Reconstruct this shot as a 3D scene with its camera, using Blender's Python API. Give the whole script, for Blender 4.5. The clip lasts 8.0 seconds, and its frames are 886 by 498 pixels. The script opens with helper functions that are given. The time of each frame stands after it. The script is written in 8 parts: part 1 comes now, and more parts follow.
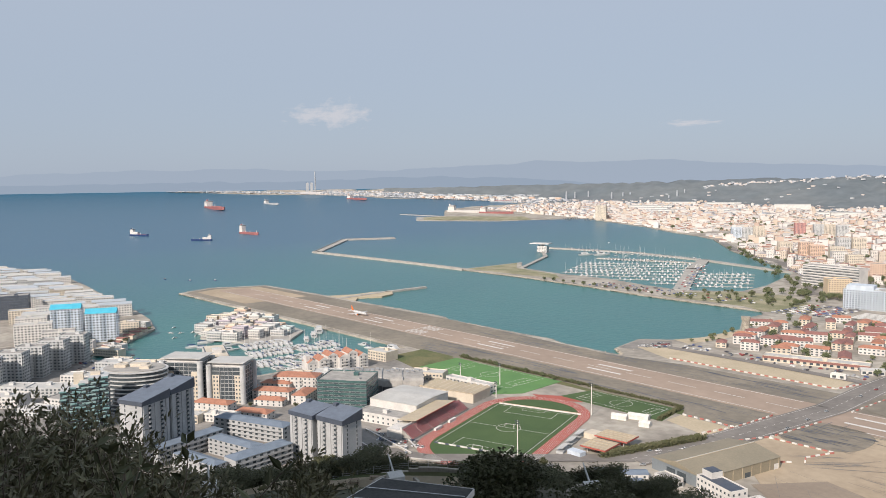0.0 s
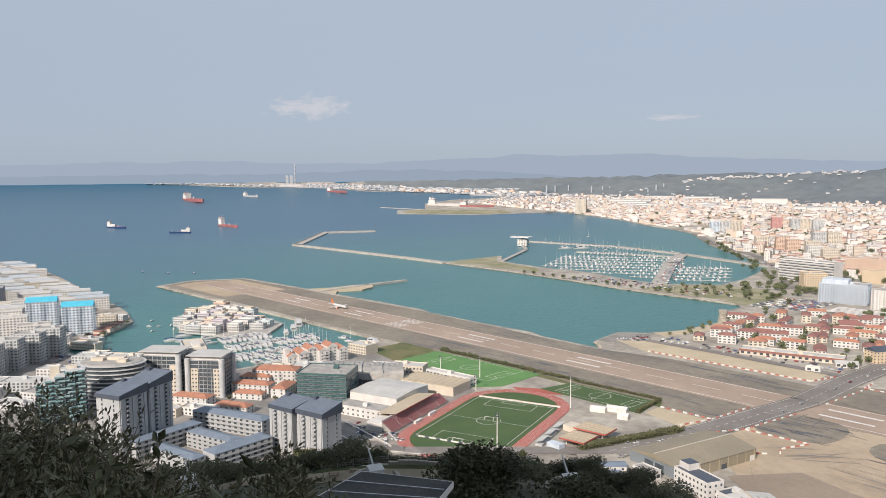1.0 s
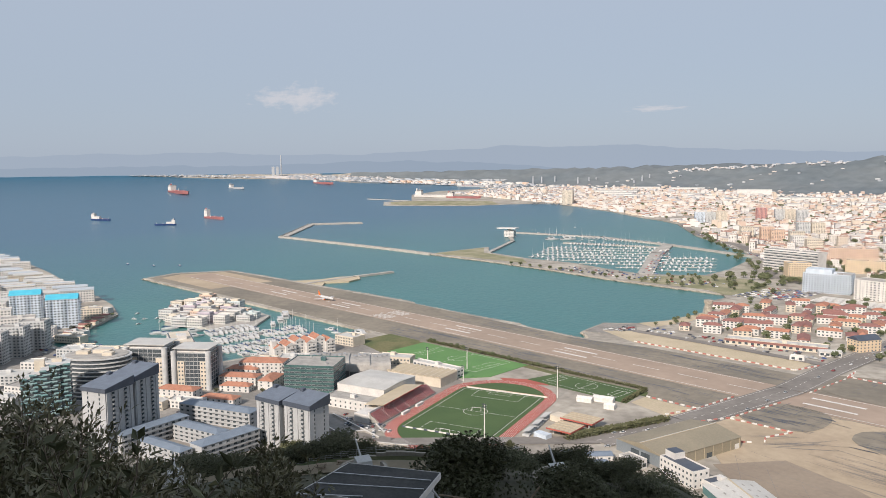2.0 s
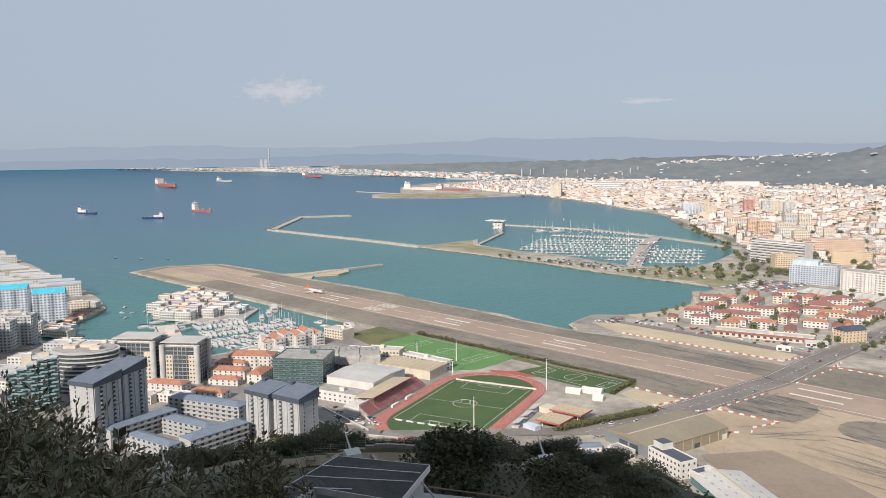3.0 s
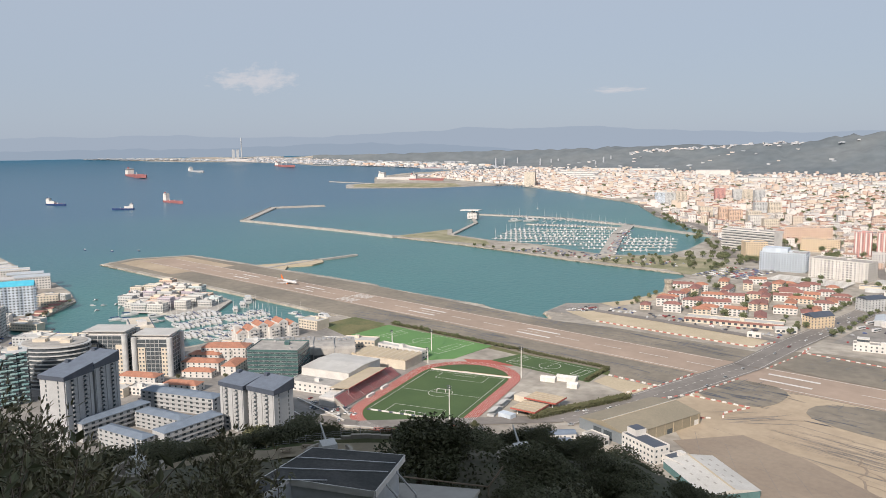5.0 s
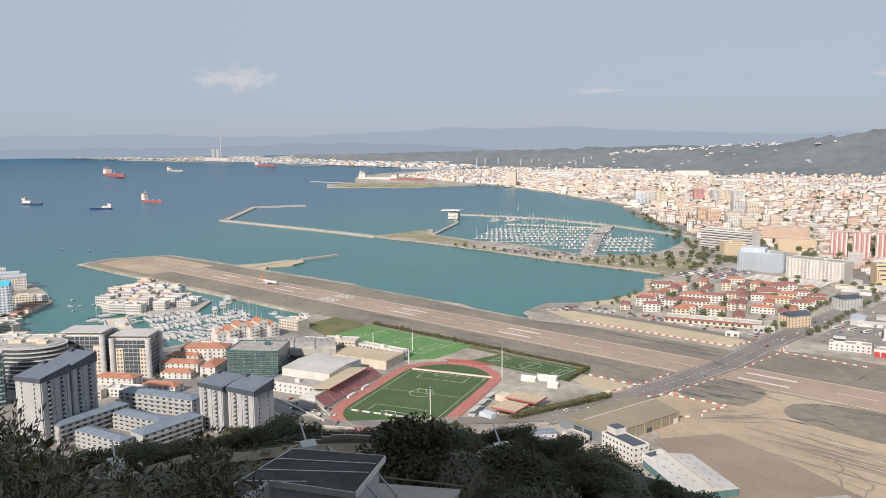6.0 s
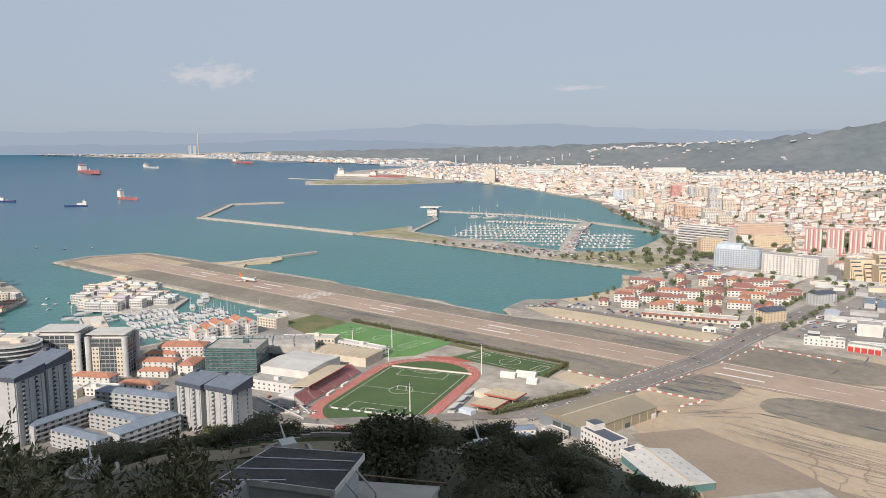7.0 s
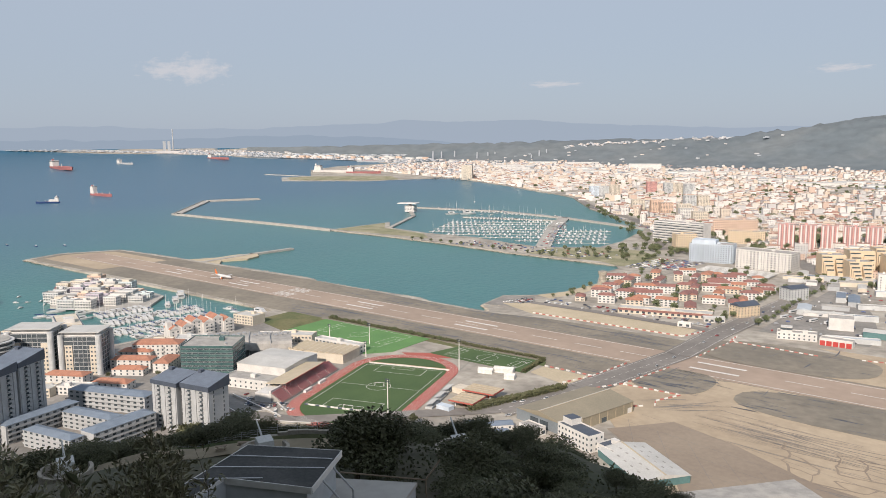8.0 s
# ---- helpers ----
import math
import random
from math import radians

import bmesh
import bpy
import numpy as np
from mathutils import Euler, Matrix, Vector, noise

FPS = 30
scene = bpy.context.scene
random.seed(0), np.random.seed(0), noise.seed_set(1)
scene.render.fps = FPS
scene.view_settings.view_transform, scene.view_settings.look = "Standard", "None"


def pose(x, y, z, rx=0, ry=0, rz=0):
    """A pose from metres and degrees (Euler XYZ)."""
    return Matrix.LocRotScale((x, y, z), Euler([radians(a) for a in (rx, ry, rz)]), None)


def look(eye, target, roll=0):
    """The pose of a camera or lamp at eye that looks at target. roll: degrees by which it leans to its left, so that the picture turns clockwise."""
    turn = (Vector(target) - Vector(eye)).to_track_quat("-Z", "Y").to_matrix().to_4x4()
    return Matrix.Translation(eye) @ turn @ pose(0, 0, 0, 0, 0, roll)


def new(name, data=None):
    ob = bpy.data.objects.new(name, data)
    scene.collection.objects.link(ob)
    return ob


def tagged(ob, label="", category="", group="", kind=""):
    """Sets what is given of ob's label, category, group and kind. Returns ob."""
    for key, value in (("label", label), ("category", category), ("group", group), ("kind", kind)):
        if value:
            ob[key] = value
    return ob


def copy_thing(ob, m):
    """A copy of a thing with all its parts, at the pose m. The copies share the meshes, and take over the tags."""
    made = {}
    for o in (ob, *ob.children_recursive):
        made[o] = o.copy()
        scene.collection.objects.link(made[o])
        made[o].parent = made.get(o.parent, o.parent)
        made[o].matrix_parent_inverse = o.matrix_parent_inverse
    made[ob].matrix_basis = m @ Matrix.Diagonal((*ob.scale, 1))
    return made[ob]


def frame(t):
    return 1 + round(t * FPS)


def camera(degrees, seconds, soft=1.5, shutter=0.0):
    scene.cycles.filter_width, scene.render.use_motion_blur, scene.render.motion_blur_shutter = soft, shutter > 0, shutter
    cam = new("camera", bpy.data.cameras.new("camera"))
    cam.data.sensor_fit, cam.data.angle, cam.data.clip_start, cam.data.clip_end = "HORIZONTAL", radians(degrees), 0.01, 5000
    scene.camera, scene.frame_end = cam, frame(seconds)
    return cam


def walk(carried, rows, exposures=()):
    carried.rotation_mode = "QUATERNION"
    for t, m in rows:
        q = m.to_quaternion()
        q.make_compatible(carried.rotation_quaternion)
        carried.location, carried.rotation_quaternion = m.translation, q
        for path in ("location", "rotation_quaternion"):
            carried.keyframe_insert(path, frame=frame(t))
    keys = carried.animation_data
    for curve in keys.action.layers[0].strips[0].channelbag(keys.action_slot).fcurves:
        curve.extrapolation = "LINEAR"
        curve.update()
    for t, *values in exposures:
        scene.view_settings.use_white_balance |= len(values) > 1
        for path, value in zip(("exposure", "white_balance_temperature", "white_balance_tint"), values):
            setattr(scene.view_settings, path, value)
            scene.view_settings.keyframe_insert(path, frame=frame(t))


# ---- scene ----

EYE = (0.0, 0.0, 190.0)          # camera stands on the slope, x east, y north, z above the sea
cam = camera(58.5, 8.0, soft=0.9)
ROWS = [
    (0.0, 84.892, 0.640, 48.743), (0.5, 84.708, 0.457, 48.095), (1.0, 84.391, 0.363, 47.345),
    (1.5, 84.066, 0.403, 46.809), (3.0, 83.213, 0.542, 45.573), (3.5, 82.970, 0.607, 45.149),
    (4.0, 82.748, 0.689, 44.749), (4.5, 82.542, 0.728, 44.259), (6.0, 82.433, 0.492, 42.339),
    (6.5, 82.340, 0.471, 41.551), (7.0, 82.198, 0.417, 40.838), (7.5, 82.018, 0.400, 40.038),
    (8.0, 81.909, 0.337, 39.196)]
walk(cam, [(t, pose(0.022 * t, 0.021 * t, EYE[2] + 0.02 * t, a, b, c)) for t, a, b, c in ROWS], exposures=[(0.0, 0.6, 6650, 14), (8.0, 0.6, 6730, 14)])

# ---------------------------------------------------------------- world and sun
SUN_AZ, SUN_EL = 162.0, 33.0
wd = bpy.data.worlds.new("sky")
scene.world = wd
wd.use_nodes = True
sky = wd.node_tree.nodes.new("ShaderNodeTexSky")
sky.sky_type, sky.sun_disc = "NISHITA", False
sky.sun_elevation, sky.sun_rotation = radians(SUN_EL), radians(SUN_AZ)
sky.air_density, sky.dust_density, sky.ozone_density, sky.altitude = 1.0, 0.6, 1.5, 0.0
bg = wd.node_tree.nodes["Background"]
bg.inputs[1].default_value = 0.07
haze = wd.node_tree.nodes.new("ShaderNodeMix")       # even grey-blue haze over the clear sky
haze.data_type = "RGBA"
haze.inputs[0].default_value = 0.88
sky_co, sky_sep, sky_up = (wd.node_tree.nodes.new("ShaderNode" + k) for k in ("TexCoord", "SeparateXYZ", "MapRange"))
sky_ramp = wd.node_tree.nodes.new("ShaderNodeMix")
sky_ramp.data_type = "RGBA"
sky_ramp.inputs[6].default_value, sky_ramp.inputs[7].default_value = (3.45, 4.30, 5.42, 1), (4.05, 4.86, 5.88, 1)
sky_up.inputs[2].default_value = 0.2
wd.node_tree.links.new(sky_co.outputs["Generated"], sky_sep.inputs[0])
wd.node_tree.links.new(sky_sep.outputs[2], sky_up.inputs[0])
wd.node_tree.links.new(sky_up.outputs[0], sky_ramp.inputs[0])
wd.node_tree.links.new(sky_ramp.outputs[2], haze.inputs[7])
wd.node_tree.links.new(sky.outputs[0], haze.inputs[6])
wd.node_tree.links.new(haze.outputs[2], bg.inputs[0])
sun = new("sun", bpy.data.lights.new("sun", "SUN"))
sun.data.energy, sun.data.angle, sun.data.color = 3.35, radians(2.0), (1.0, 0.92, 0.82)
sa, se = radians(SUN_AZ), radians(SUN_EL)
SUNV = Vector((math.sin(sa) * math.cos(se), math.cos(sa) * math.cos(se), math.sin(se)))
sun.matrix_world = look(SUNV * 3000, (0, 0, 0))


# ---------------------------------------------------------------- materials
def material(name, colour, rough=0.8, second=None, scale=0.2, fine=3.0, bump=0.15, metal=0.0, spread=0.12, per=False):
    """Two colours mixed by broad noise, brightness broken up by fine noise, a fine relief."""
    m = bpy.data.materials.new(name)
    m.use_nodes = True
    nt = m.node_tree
    N, L = nt.nodes, nt.links
    b = N["Principled BSDF"]
    b.inputs["Roughness"].default_value, b.inputs["Metallic"].default_value = rough, metal
    co = N.new("ShaderNodeTexCoord")
    n1, n2 = N.new("ShaderNodeTexNoise"), N.new("ShaderNodeTexNoise")
    n1.inputs["Scale"].default_value, n2.inputs["Scale"].default_value = scale, fine
    n1.inputs["Detail"].default_value, n2.inputs["Detail"].default_value = 5, 4
    for n in (n1, n2):
        L.new(co.outputs["Object"], n.inputs["Vector"])
    ramp = N.new("ShaderNodeMapRange")
    ramp.inputs[1].default_value, ramp.inputs[2].default_value = 0.38, 0.62
    L.new(n1.outputs[0], ramp.inputs[0])
    mix = N.new("ShaderNodeMix")
    mix.data_type = "RGBA"
    second = second or tuple(c * 0.82 for c in colour)
    mix.inputs[6].default_value, mix.inputs[7].default_value = (*colour, 1), (*second, 1)
    L.new(ramp.outputs[0], mix.inputs[0])
    hsv = N.new("ShaderNodeHueSaturation")
    v = N.new("ShaderNodeMapRange")
    v.inputs[3].default_value, v.inputs[4].default_value = 1 - spread * 1.6, 1 + spread * 1.6
    L.new(n2.outputs[0], v.inputs[0])
    src = v.outputs[0]
    if per:
        info = N.new("ShaderNodeNewGeometry" if per == "island" else "ShaderNodeObjectInfo")
        r = N.new("ShaderNodeMapRange")
        r.inputs[3].default_value, r.inputs[4].default_value = 0.72, 1.22
        L.new(info.outputs["Random Per Island" if per == "island" else "Random"], r.inputs[0])
        mul = N.new("ShaderNodeMath")
        mul.operation = "MULTIPLY"
        L.new(src, mul.inputs[0]), L.new(r.outputs[0], mul.inputs[1])
        src = mul.outputs[0]
    L.new(src, hsv.inputs["Value"])
    L.new(mix.outputs[2], hsv.inputs["Color"])
    L.new(hsv.outputs[0], b.inputs["Base Color"])
    if bump:
        bp = N.new("ShaderNodeBump")
        bp.inputs["Strength"].default_value, bp.inputs["Distance"].default_value = bump, 0.05
        L.new(n2.outputs[0], bp.inputs["Height"])
        L.new(bp.outputs[0], b.inputs["Normal"])
    return m


def palette(name, colours, rough=0.85, spread=0.1):
    """One material whose loose pieces each take one of several colours."""
    m = material(name, colours[0], rough, spread=spread, scale=0.05, fine=0.8)
    N, L = m.node_tree.nodes, m.node_tree.links
    geo = N.new("ShaderNodeNewGeometry")
    ramp = N.new("ShaderNodeValToRGB")
    ramp.color_ramp.interpolation = "CONSTANT"
    el = ramp.color_ramp.elements
    for i, c in enumerate(colours):
        e = el[i] if i < 2 else el.new(i / len(colours))
        e.position, e.color = i / len(colours), (*c, 1)
    L.new(geo.outputs["Random Per Island"], ramp.inputs[0])
    hsv = next(n for n in N if n.bl_idname == "ShaderNodeHueSaturation")
    L.new(ramp.outputs[0], hsv.inputs["Color"])
    return m


M = dict(
    white=material("white render", (0.64, 0.62, 0.585), 0.8, (0.55, 0.535, 0.51), 0.12, 1.5),
    cream=material("cream render", (0.62, 0.55, 0.45), 0.8, (0.54, 0.48, 0.39), 0.12, 1.5),
    ochre=material("ochre render", (0.66, 0.52, 0.36), 0.8, (0.58, 0.46, 0.32), 0.1, 1.5),
    peach=material("peach render", (0.64, 0.46, 0.35), 0.8, None, 0.1, 1.5),
    pink=material("dusty red render", (0.58, 0.30, 0.27), 0.8, None, 0.1, 1.5),
    grey=material("grey render", (0.42, 0.43, 0.435), 0.8, (0.37, 0.38, 0.385), 0.12, 1.5),
    pale=material("pale grey panel", (0.53, 0.54, 0.535), 0.7, None, 0.12, 1.5),
    bluewhite=material("pale blue render", (0.56, 0.63, 0.70), 0.8, None, 0.12, 1.5),
    aqua=material("turquoise sheet roof", (0.06, 0.42, 0.58), 0.6, (0.08, 0.48, 0.62), 0.2, 2.0),
    slate=material("dark slate sheet", (0.075, 0.09, 0.12), 0.55, (0.06, 0.075, 0.10), 0.2, 2.0),
    blueroof=material("blue-grey sheet roof", (0.19, 0.235, 0.29), 0.65, (0.16, 0.20, 0.25), 0.15, 2.0),
    tile=material("terracotta tiles", (0.43, 0.20, 0.13), 0.85, (0.35, 0.165, 0.11), 0.25, 2.5, 0.4, spread=0.2),
    deepred=material("dark red tiles", (0.28, 0.135, 0.115), 0.85, (0.235, 0.115, 0.10), 0.25, 2.5, 0.4, spread=0.2),
    glass=material("dark window glass", (0.06, 0.075, 0.085), 0.18, (0.085, 0.10, 0.11), 0.3, 1.0, 0.0),
    teal=material("green tinted curtain glass", (0.045, 0.10, 0.10), 0.12, (0.08, 0.15, 0.145), 0.15, 0.6, 0.0),
    frame=material("grey window frame", (0.35, 0.36, 0.36), 0.5),
    concrete=material("weathered concrete", (0.42, 0.40, 0.36), 0.9, (0.34, 0.32, 0.29), 0.08, 1.2, 0.3),
    flatroof=material("gravel flat roof", (0.40, 0.38, 0.35), 0.9, (0.30, 0.29, 0.27), 0.15, 2.0, 0.3),
    steel=material("galvanised steel", (0.5, 0.5, 0.5), 0.45, metal=0.6),
    sheet=material("light sheet metal roof", (0.54, 0.53, 0.50), 0.55, (0.47, 0.46, 0.43), 0.08, 1.0),
    palesheet=material("pale blue-grey sheet roof", (0.46, 0.50, 0.53), 0.6, (0.40, 0.44, 0.48), 0.08, 1.0),
    darkbay=material("charcoal cladding panel", (0.10, 0.105, 0.11), 0.5, (0.13, 0.135, 0.14), 0.15, 1.0),
    tan=material("tan sheet roof", (0.50, 0.42, 0.30), 0.7, (0.44, 0.37, 0.27), 0.06, 0.8),
    hangar=material("olive grey hangar sheet", (0.29, 0.25, 0.18), 0.7, (0.25, 0.22, 0.16), 0.06, 0.8),
    hangarside=material("blue grey hangar sheet", (0.22, 0.25, 0.27), 0.6, None, 0.06, 0.8),
    tealside=material("teal hangar cladding", (0.10, 0.20, 0.20), 0.6, None, 0.06, 0.8),
    asphalt=material("worn asphalt", (0.235, 0.215, 0.195), 0.92, (0.18, 0.165, 0.15), 0.02, 0.25, 0.2, spread=0.16),
    tarmac=material("dark runway shoulder", (0.19, 0.170, 0.138), 0.95, (0.245, 0.215, 0.17), 0.012, 0.15, 0.2, spread=0.2),
    runway=material("brown grooved runway", (0.39, 0.30, 0.235), 0.9, (0.33, 0.255, 0.20), 0.01, 0.12, 0.1, spread=0.1),
    apron=material("sandy concrete apron", (0.44, 0.355, 0.255), 0.95, (0.37, 0.295, 0.21), 0.014, 0.2, 0.1, spread=0.12),
    paint=material("white road paint", (0.72, 0.70, 0.66), 0.8, (0.6, 0.58, 0.54), 0.3, 2.0),
    redpaint=material("red paint", (0.48, 0.06, 0.05), 0.6),
    redplastic=material("red seats", (0.38, 0.08, 0.095), 0.6, (0.45, 0.14, 0.15), 0.5, 3),
    track=material("red running track", (0.42, 0.11, 0.085), 0.9, (0.36, 0.10, 0.075), 0.05, 1.0),
    turf=material("green artificial turf", (0.055, 0.10, 0.035), 0.95, (0.068, 0.115, 0.04), 0.03, 0.8, 0.2),
    turf2=material("bright artificial turf", (0.115, 0.25, 0.08), 0.95, (0.10, 0.22, 0.075), 0.03, 0.8, 0.2),
    grass=material("scrubby grass", (0.085, 0.11, 0.04), 0.95, (0.16, 0.15, 0.07), 0.03, 0.5, 0.4, spread=0.25),
    urban=material("paved town ground", (0.41, 0.375, 0.32), 0.95, (0.27, 0.245, 0.21), 0.02, 0.12, 0.2, spread=0.3),
    slab=material("brown concrete slab", (0.29, 0.235, 0.18), 0.95, (0.25, 0.20, 0.155), 0.02, 0.3, 0.1, spread=0.1),
    slatetop=material("slate blue roof sheet", (0.15, 0.18, 0.225), 0.6, (0.125, 0.15, 0.19), 0.2, 1.5),
    street=material("worn street asphalt", (0.20, 0.19, 0.175), 0.93, (0.29, 0.27, 0.245), 0.03, 0.3, 0.2, spread=0.2),
    tealband=material("teal balcony glass", (0.16, 0.30, 0.31), 0.35, (0.30, 0.42, 0.42), 0.15, 0.8, 0.0),
    # lighter copy of leaf for far crowns, the sunlit look put into the colour
    farleaf=material("sunlit town foliage", (0.10, 0.125, 0.06), 0.8, (0.14, 0.15, 0.08), 0.2, 1.0, 0.0, spread=0.2, per="island"),
    drygrass=material("dry grass and sand", (0.33, 0.30, 0.20), 0.95, (0.20, 0.20, 0.11), 0.03, 0.4, 0.3, spread=0.25),
    markred=material("faded red paint", (0.45, 0.17, 0.14), 0.8),
    sand=material("beach sand", (0.50, 0.42, 0.30), 0.95, (0.44, 0.37, 0.26), 0.04, 0.6),
    rock=material("limestone rubble", (0.42, 0.38, 0.31), 0.95, (0.28, 0.25, 0.21), 0.25, 1.2, 0.8, spread=0.3),
    hill=material("scrub covered slope", (0.06, 0.064, 0.034), 0.95, (0.10, 0.09, 0.06), 0.06, 0.6, 0.6, spread=0.3),
    leaf=material("dark evergreen leaves", (0.085, 0.094, 0.043), 0.7, (0.11, 0.11, 0.055), 0.5, 4.0, 0.0, spread=0.25, per="island"),
    bark=material("grey bark", (0.14, 0.11, 0.08), 0.9, None, 1.0, 8.0, 0.5),
    wood=material("weathered boards", (0.26, 0.20, 0.14), 0.9, None, 0.3, 2.0, 0.3),
    boat=material("white boat gelcoat", (0.60, 0.60, 0.59), 0.3, None, 0.2, 1.0, 0.0),
    navy=material("navy blue hull", (0.03, 0.06, 0.16), 0.4),
    shipred=material("red ship hull", (0.36, 0.14, 0.135), 0.6, (0.31, 0.125, 0.12), 0.05, 0.3),
    black=material("black rubber", (0.02, 0.02, 0.02), 0.8),
    roofsheet=material("dark corrugated roof sheet", (0.048, 0.05, 0.048), 0.95, (0.075, 0.074, 0.07), 0.35, 5.0, 0.4, spread=0.3),
    orange=material("orange paint", (0.75, 0.18, 0.03), 0.4),
    car=material("car paint", (0.45, 0.45, 0.46), 0.3, None, 1, 2, 0.0),
    # far scrub: distance haze is put into the base colour as blue-grey
    farhill=material("haze-tinted scrub hill", (0.120, 0.145, 0.160), 1.0, (0.15, 0.17, 0.178), 0.004, 0.02, 0.0, spread=0.2),
    facade=material("old gun metal white paint", (0.6, 0.6, 0.57), 0.6),
)

# sea: shallow turquoise in the bight between runway and breakwater, deeper blue to the west
sea_m = material("sea water", (0.038, 0.165, 0.158), 0.32, (0.034, 0.150, 0.148), 0.004, 0.05, 0.0, spread=0.06)
N_, L_ = sea_m.node_tree.nodes, sea_m.node_tree.links
b_ = N_["Principled BSDF"]
g_ = N_.new("ShaderNodeNewGeometry")
sx = N_.new("ShaderNodeSeparateXYZ")
L_.new(g_.outputs["Position"], sx.inputs[0])
mr = N_.new("ShaderNodeMapRange")
mr.inputs[1].default_value, mr.inputs[2].default_value = -500, -1750
nz = N_.new("ShaderNodeTexNoise")
nz.inputs["Scale"].default_value, nz.inputs["Detail"].default_value = 0.0016, 5
L_.new(g_.outputs["Position"], nz.inputs["Vector"])
ad = N_.new("ShaderNodeMath")
ad.operation = "MULTIPLY_ADD"
L_.new(nz.outputs[0], ad.inputs[0])
ad.inputs[1].default_value = 900
L_.new(sx.outputs[0], ad.inputs[2])
L_.new(ad.outputs[0], mr.inputs[0])
mx = N_.new("ShaderNodeMix")
mx.data_type = "RGBA"
hs_ = next(n for n in N_ if n.bl_idname == "ShaderNodeHueSaturation")
L_.new(hs_.outputs[0], mx.inputs[6])
mx.inputs[7].default_value = (0.027, 0.104, 0.170, 1)
L_.new(mr.outputs[0], mx.inputs[0])
L_.new(mx.outputs[2], b_.inputs["Base Color"])
w1 = N_.new("ShaderNodeTexNoise")
w1.inputs["Scale"].default_value, w1.inputs["Detail"].default_value = 0.12, 6
L_.new(g_.outputs["Position"], w1.inputs["Vector"])
wb = N_.new("ShaderNodeBump")
wb.inputs["Strength"].default_value, wb.inputs["Distance"].default_value = 0.7, 1.4
L_.new(w1.outputs[0], wb.inputs["Height"])
L_.new(wb.outputs[0], b_.inputs["Normal"])
M["sea"] = sea_m


# ---------------------------------------------------------------- building blocks
def part(name, bm, mat, parent=None, label="", smooth=False):
    me = bpy.data.meshes.new(name)
    bm.to_mesh(me)
    bm.free()
    for m in (mat if isinstance(mat, (list, tuple)) else [mat]):
        me.materials.append(m)
    if smooth:
        for p in me.polygons:
            p.use_smooth = True
    ob = new(name, me)
    ob.parent = parent
    return tagged(ob, label) if label else ob


def share(name, me, parent, m):
    ob = new(name, me)
    ob.parent = parent
    ob.matrix_basis = m
    return ob


def thing(name, m, label, category, group="", kind=""):
    ob = new(name)
    ob.matrix_world = m
    return tagged(ob, label, category, group, kind)


def near_scale(x, y):
    """The far distance is drawn in towards the eye past 2.4 km, all sizes with it."""
    d = math.hypot(x, y)
    return 1.0 if d < 2400 else (2400 + 2350 * (1 - math.exp(-(d - 2400) / 2600))) / d


def drawn_in(x, y, z=0.0):
    k = near_scale(x, y)
    return Vector((x * k, y * k, EYE[2] + (z - EYE[2]) * k))


def at(x, y, z=2.5, rz=0):
    k = near_scale(x, y)
    return Matrix.Translation(drawn_in(x, y, z)) @ pose(0, 0, 0, 0, 0, rz) @ Matrix.Scale(k, 4)


def box(bm, x0, x1, y0, y1, z0, z1, mi=0):
    v = [bm.verts.new(p) for p in ((x0, y0, z0), (x1, y0, z0), (x1, y1, z0), (x0, y1, z0), (x0, y0, z1), (x1, y0, z1), (x1, y1, z1), (x0, y1, z1))]
    for f in ((3, 2, 1, 0), (4, 5, 6, 7), (0, 1, 5, 4), (1, 2, 6, 5), (2, 3, 7, 6), (3, 0, 4, 7)):
        bm.faces.new([v[i] for i in f]).material_index = mi
    return v


def boxed(*a):
    bm = bmesh.new()
    box(bm, *a)
    return bm


def prism(bm, pts, z0, z1, mi=0):
    a = [bm.verts.new((x, y, z0)) for x, y in pts]
    b = [bm.verts.new((x, y, z1)) for x, y in pts]
    n = len(pts)
    bm.faces.new(b).material_index = mi
    bm.faces.new(a[::-1]).material_index = mi
    for i in range(n):
        bm.faces.new((a[i], a[(i + 1) % n], b[(i + 1) % n], b[i])).material_index = mi


def tube(bm, p, q, r0, r1, n=6, mi=0):
    p, q = Vector(p), Vector(q)
    rot = (q - p).to_track_quat("Z", "Y").to_matrix()
    ra = [bm.verts.new(p + rot @ Vector((r0 * math.cos(i * math.tau / n), r0 * math.sin(i * math.tau / n), 0))) for i in range(n)]
    rb = [bm.verts.new(q + rot @ Vector((r1 * math.cos(i * math.tau / n), r1 * math.sin(i * math.tau / n), 0))) for i in range(n)]
    for i in range(n):
        bm.faces.new((ra[i], ra[(i + 1) % n], rb[(i + 1) % n], rb[i])).material_index = mi
    bm.faces.new(ra[::-1]).material_index = mi
    bm.faces.new(rb).material_index = mi


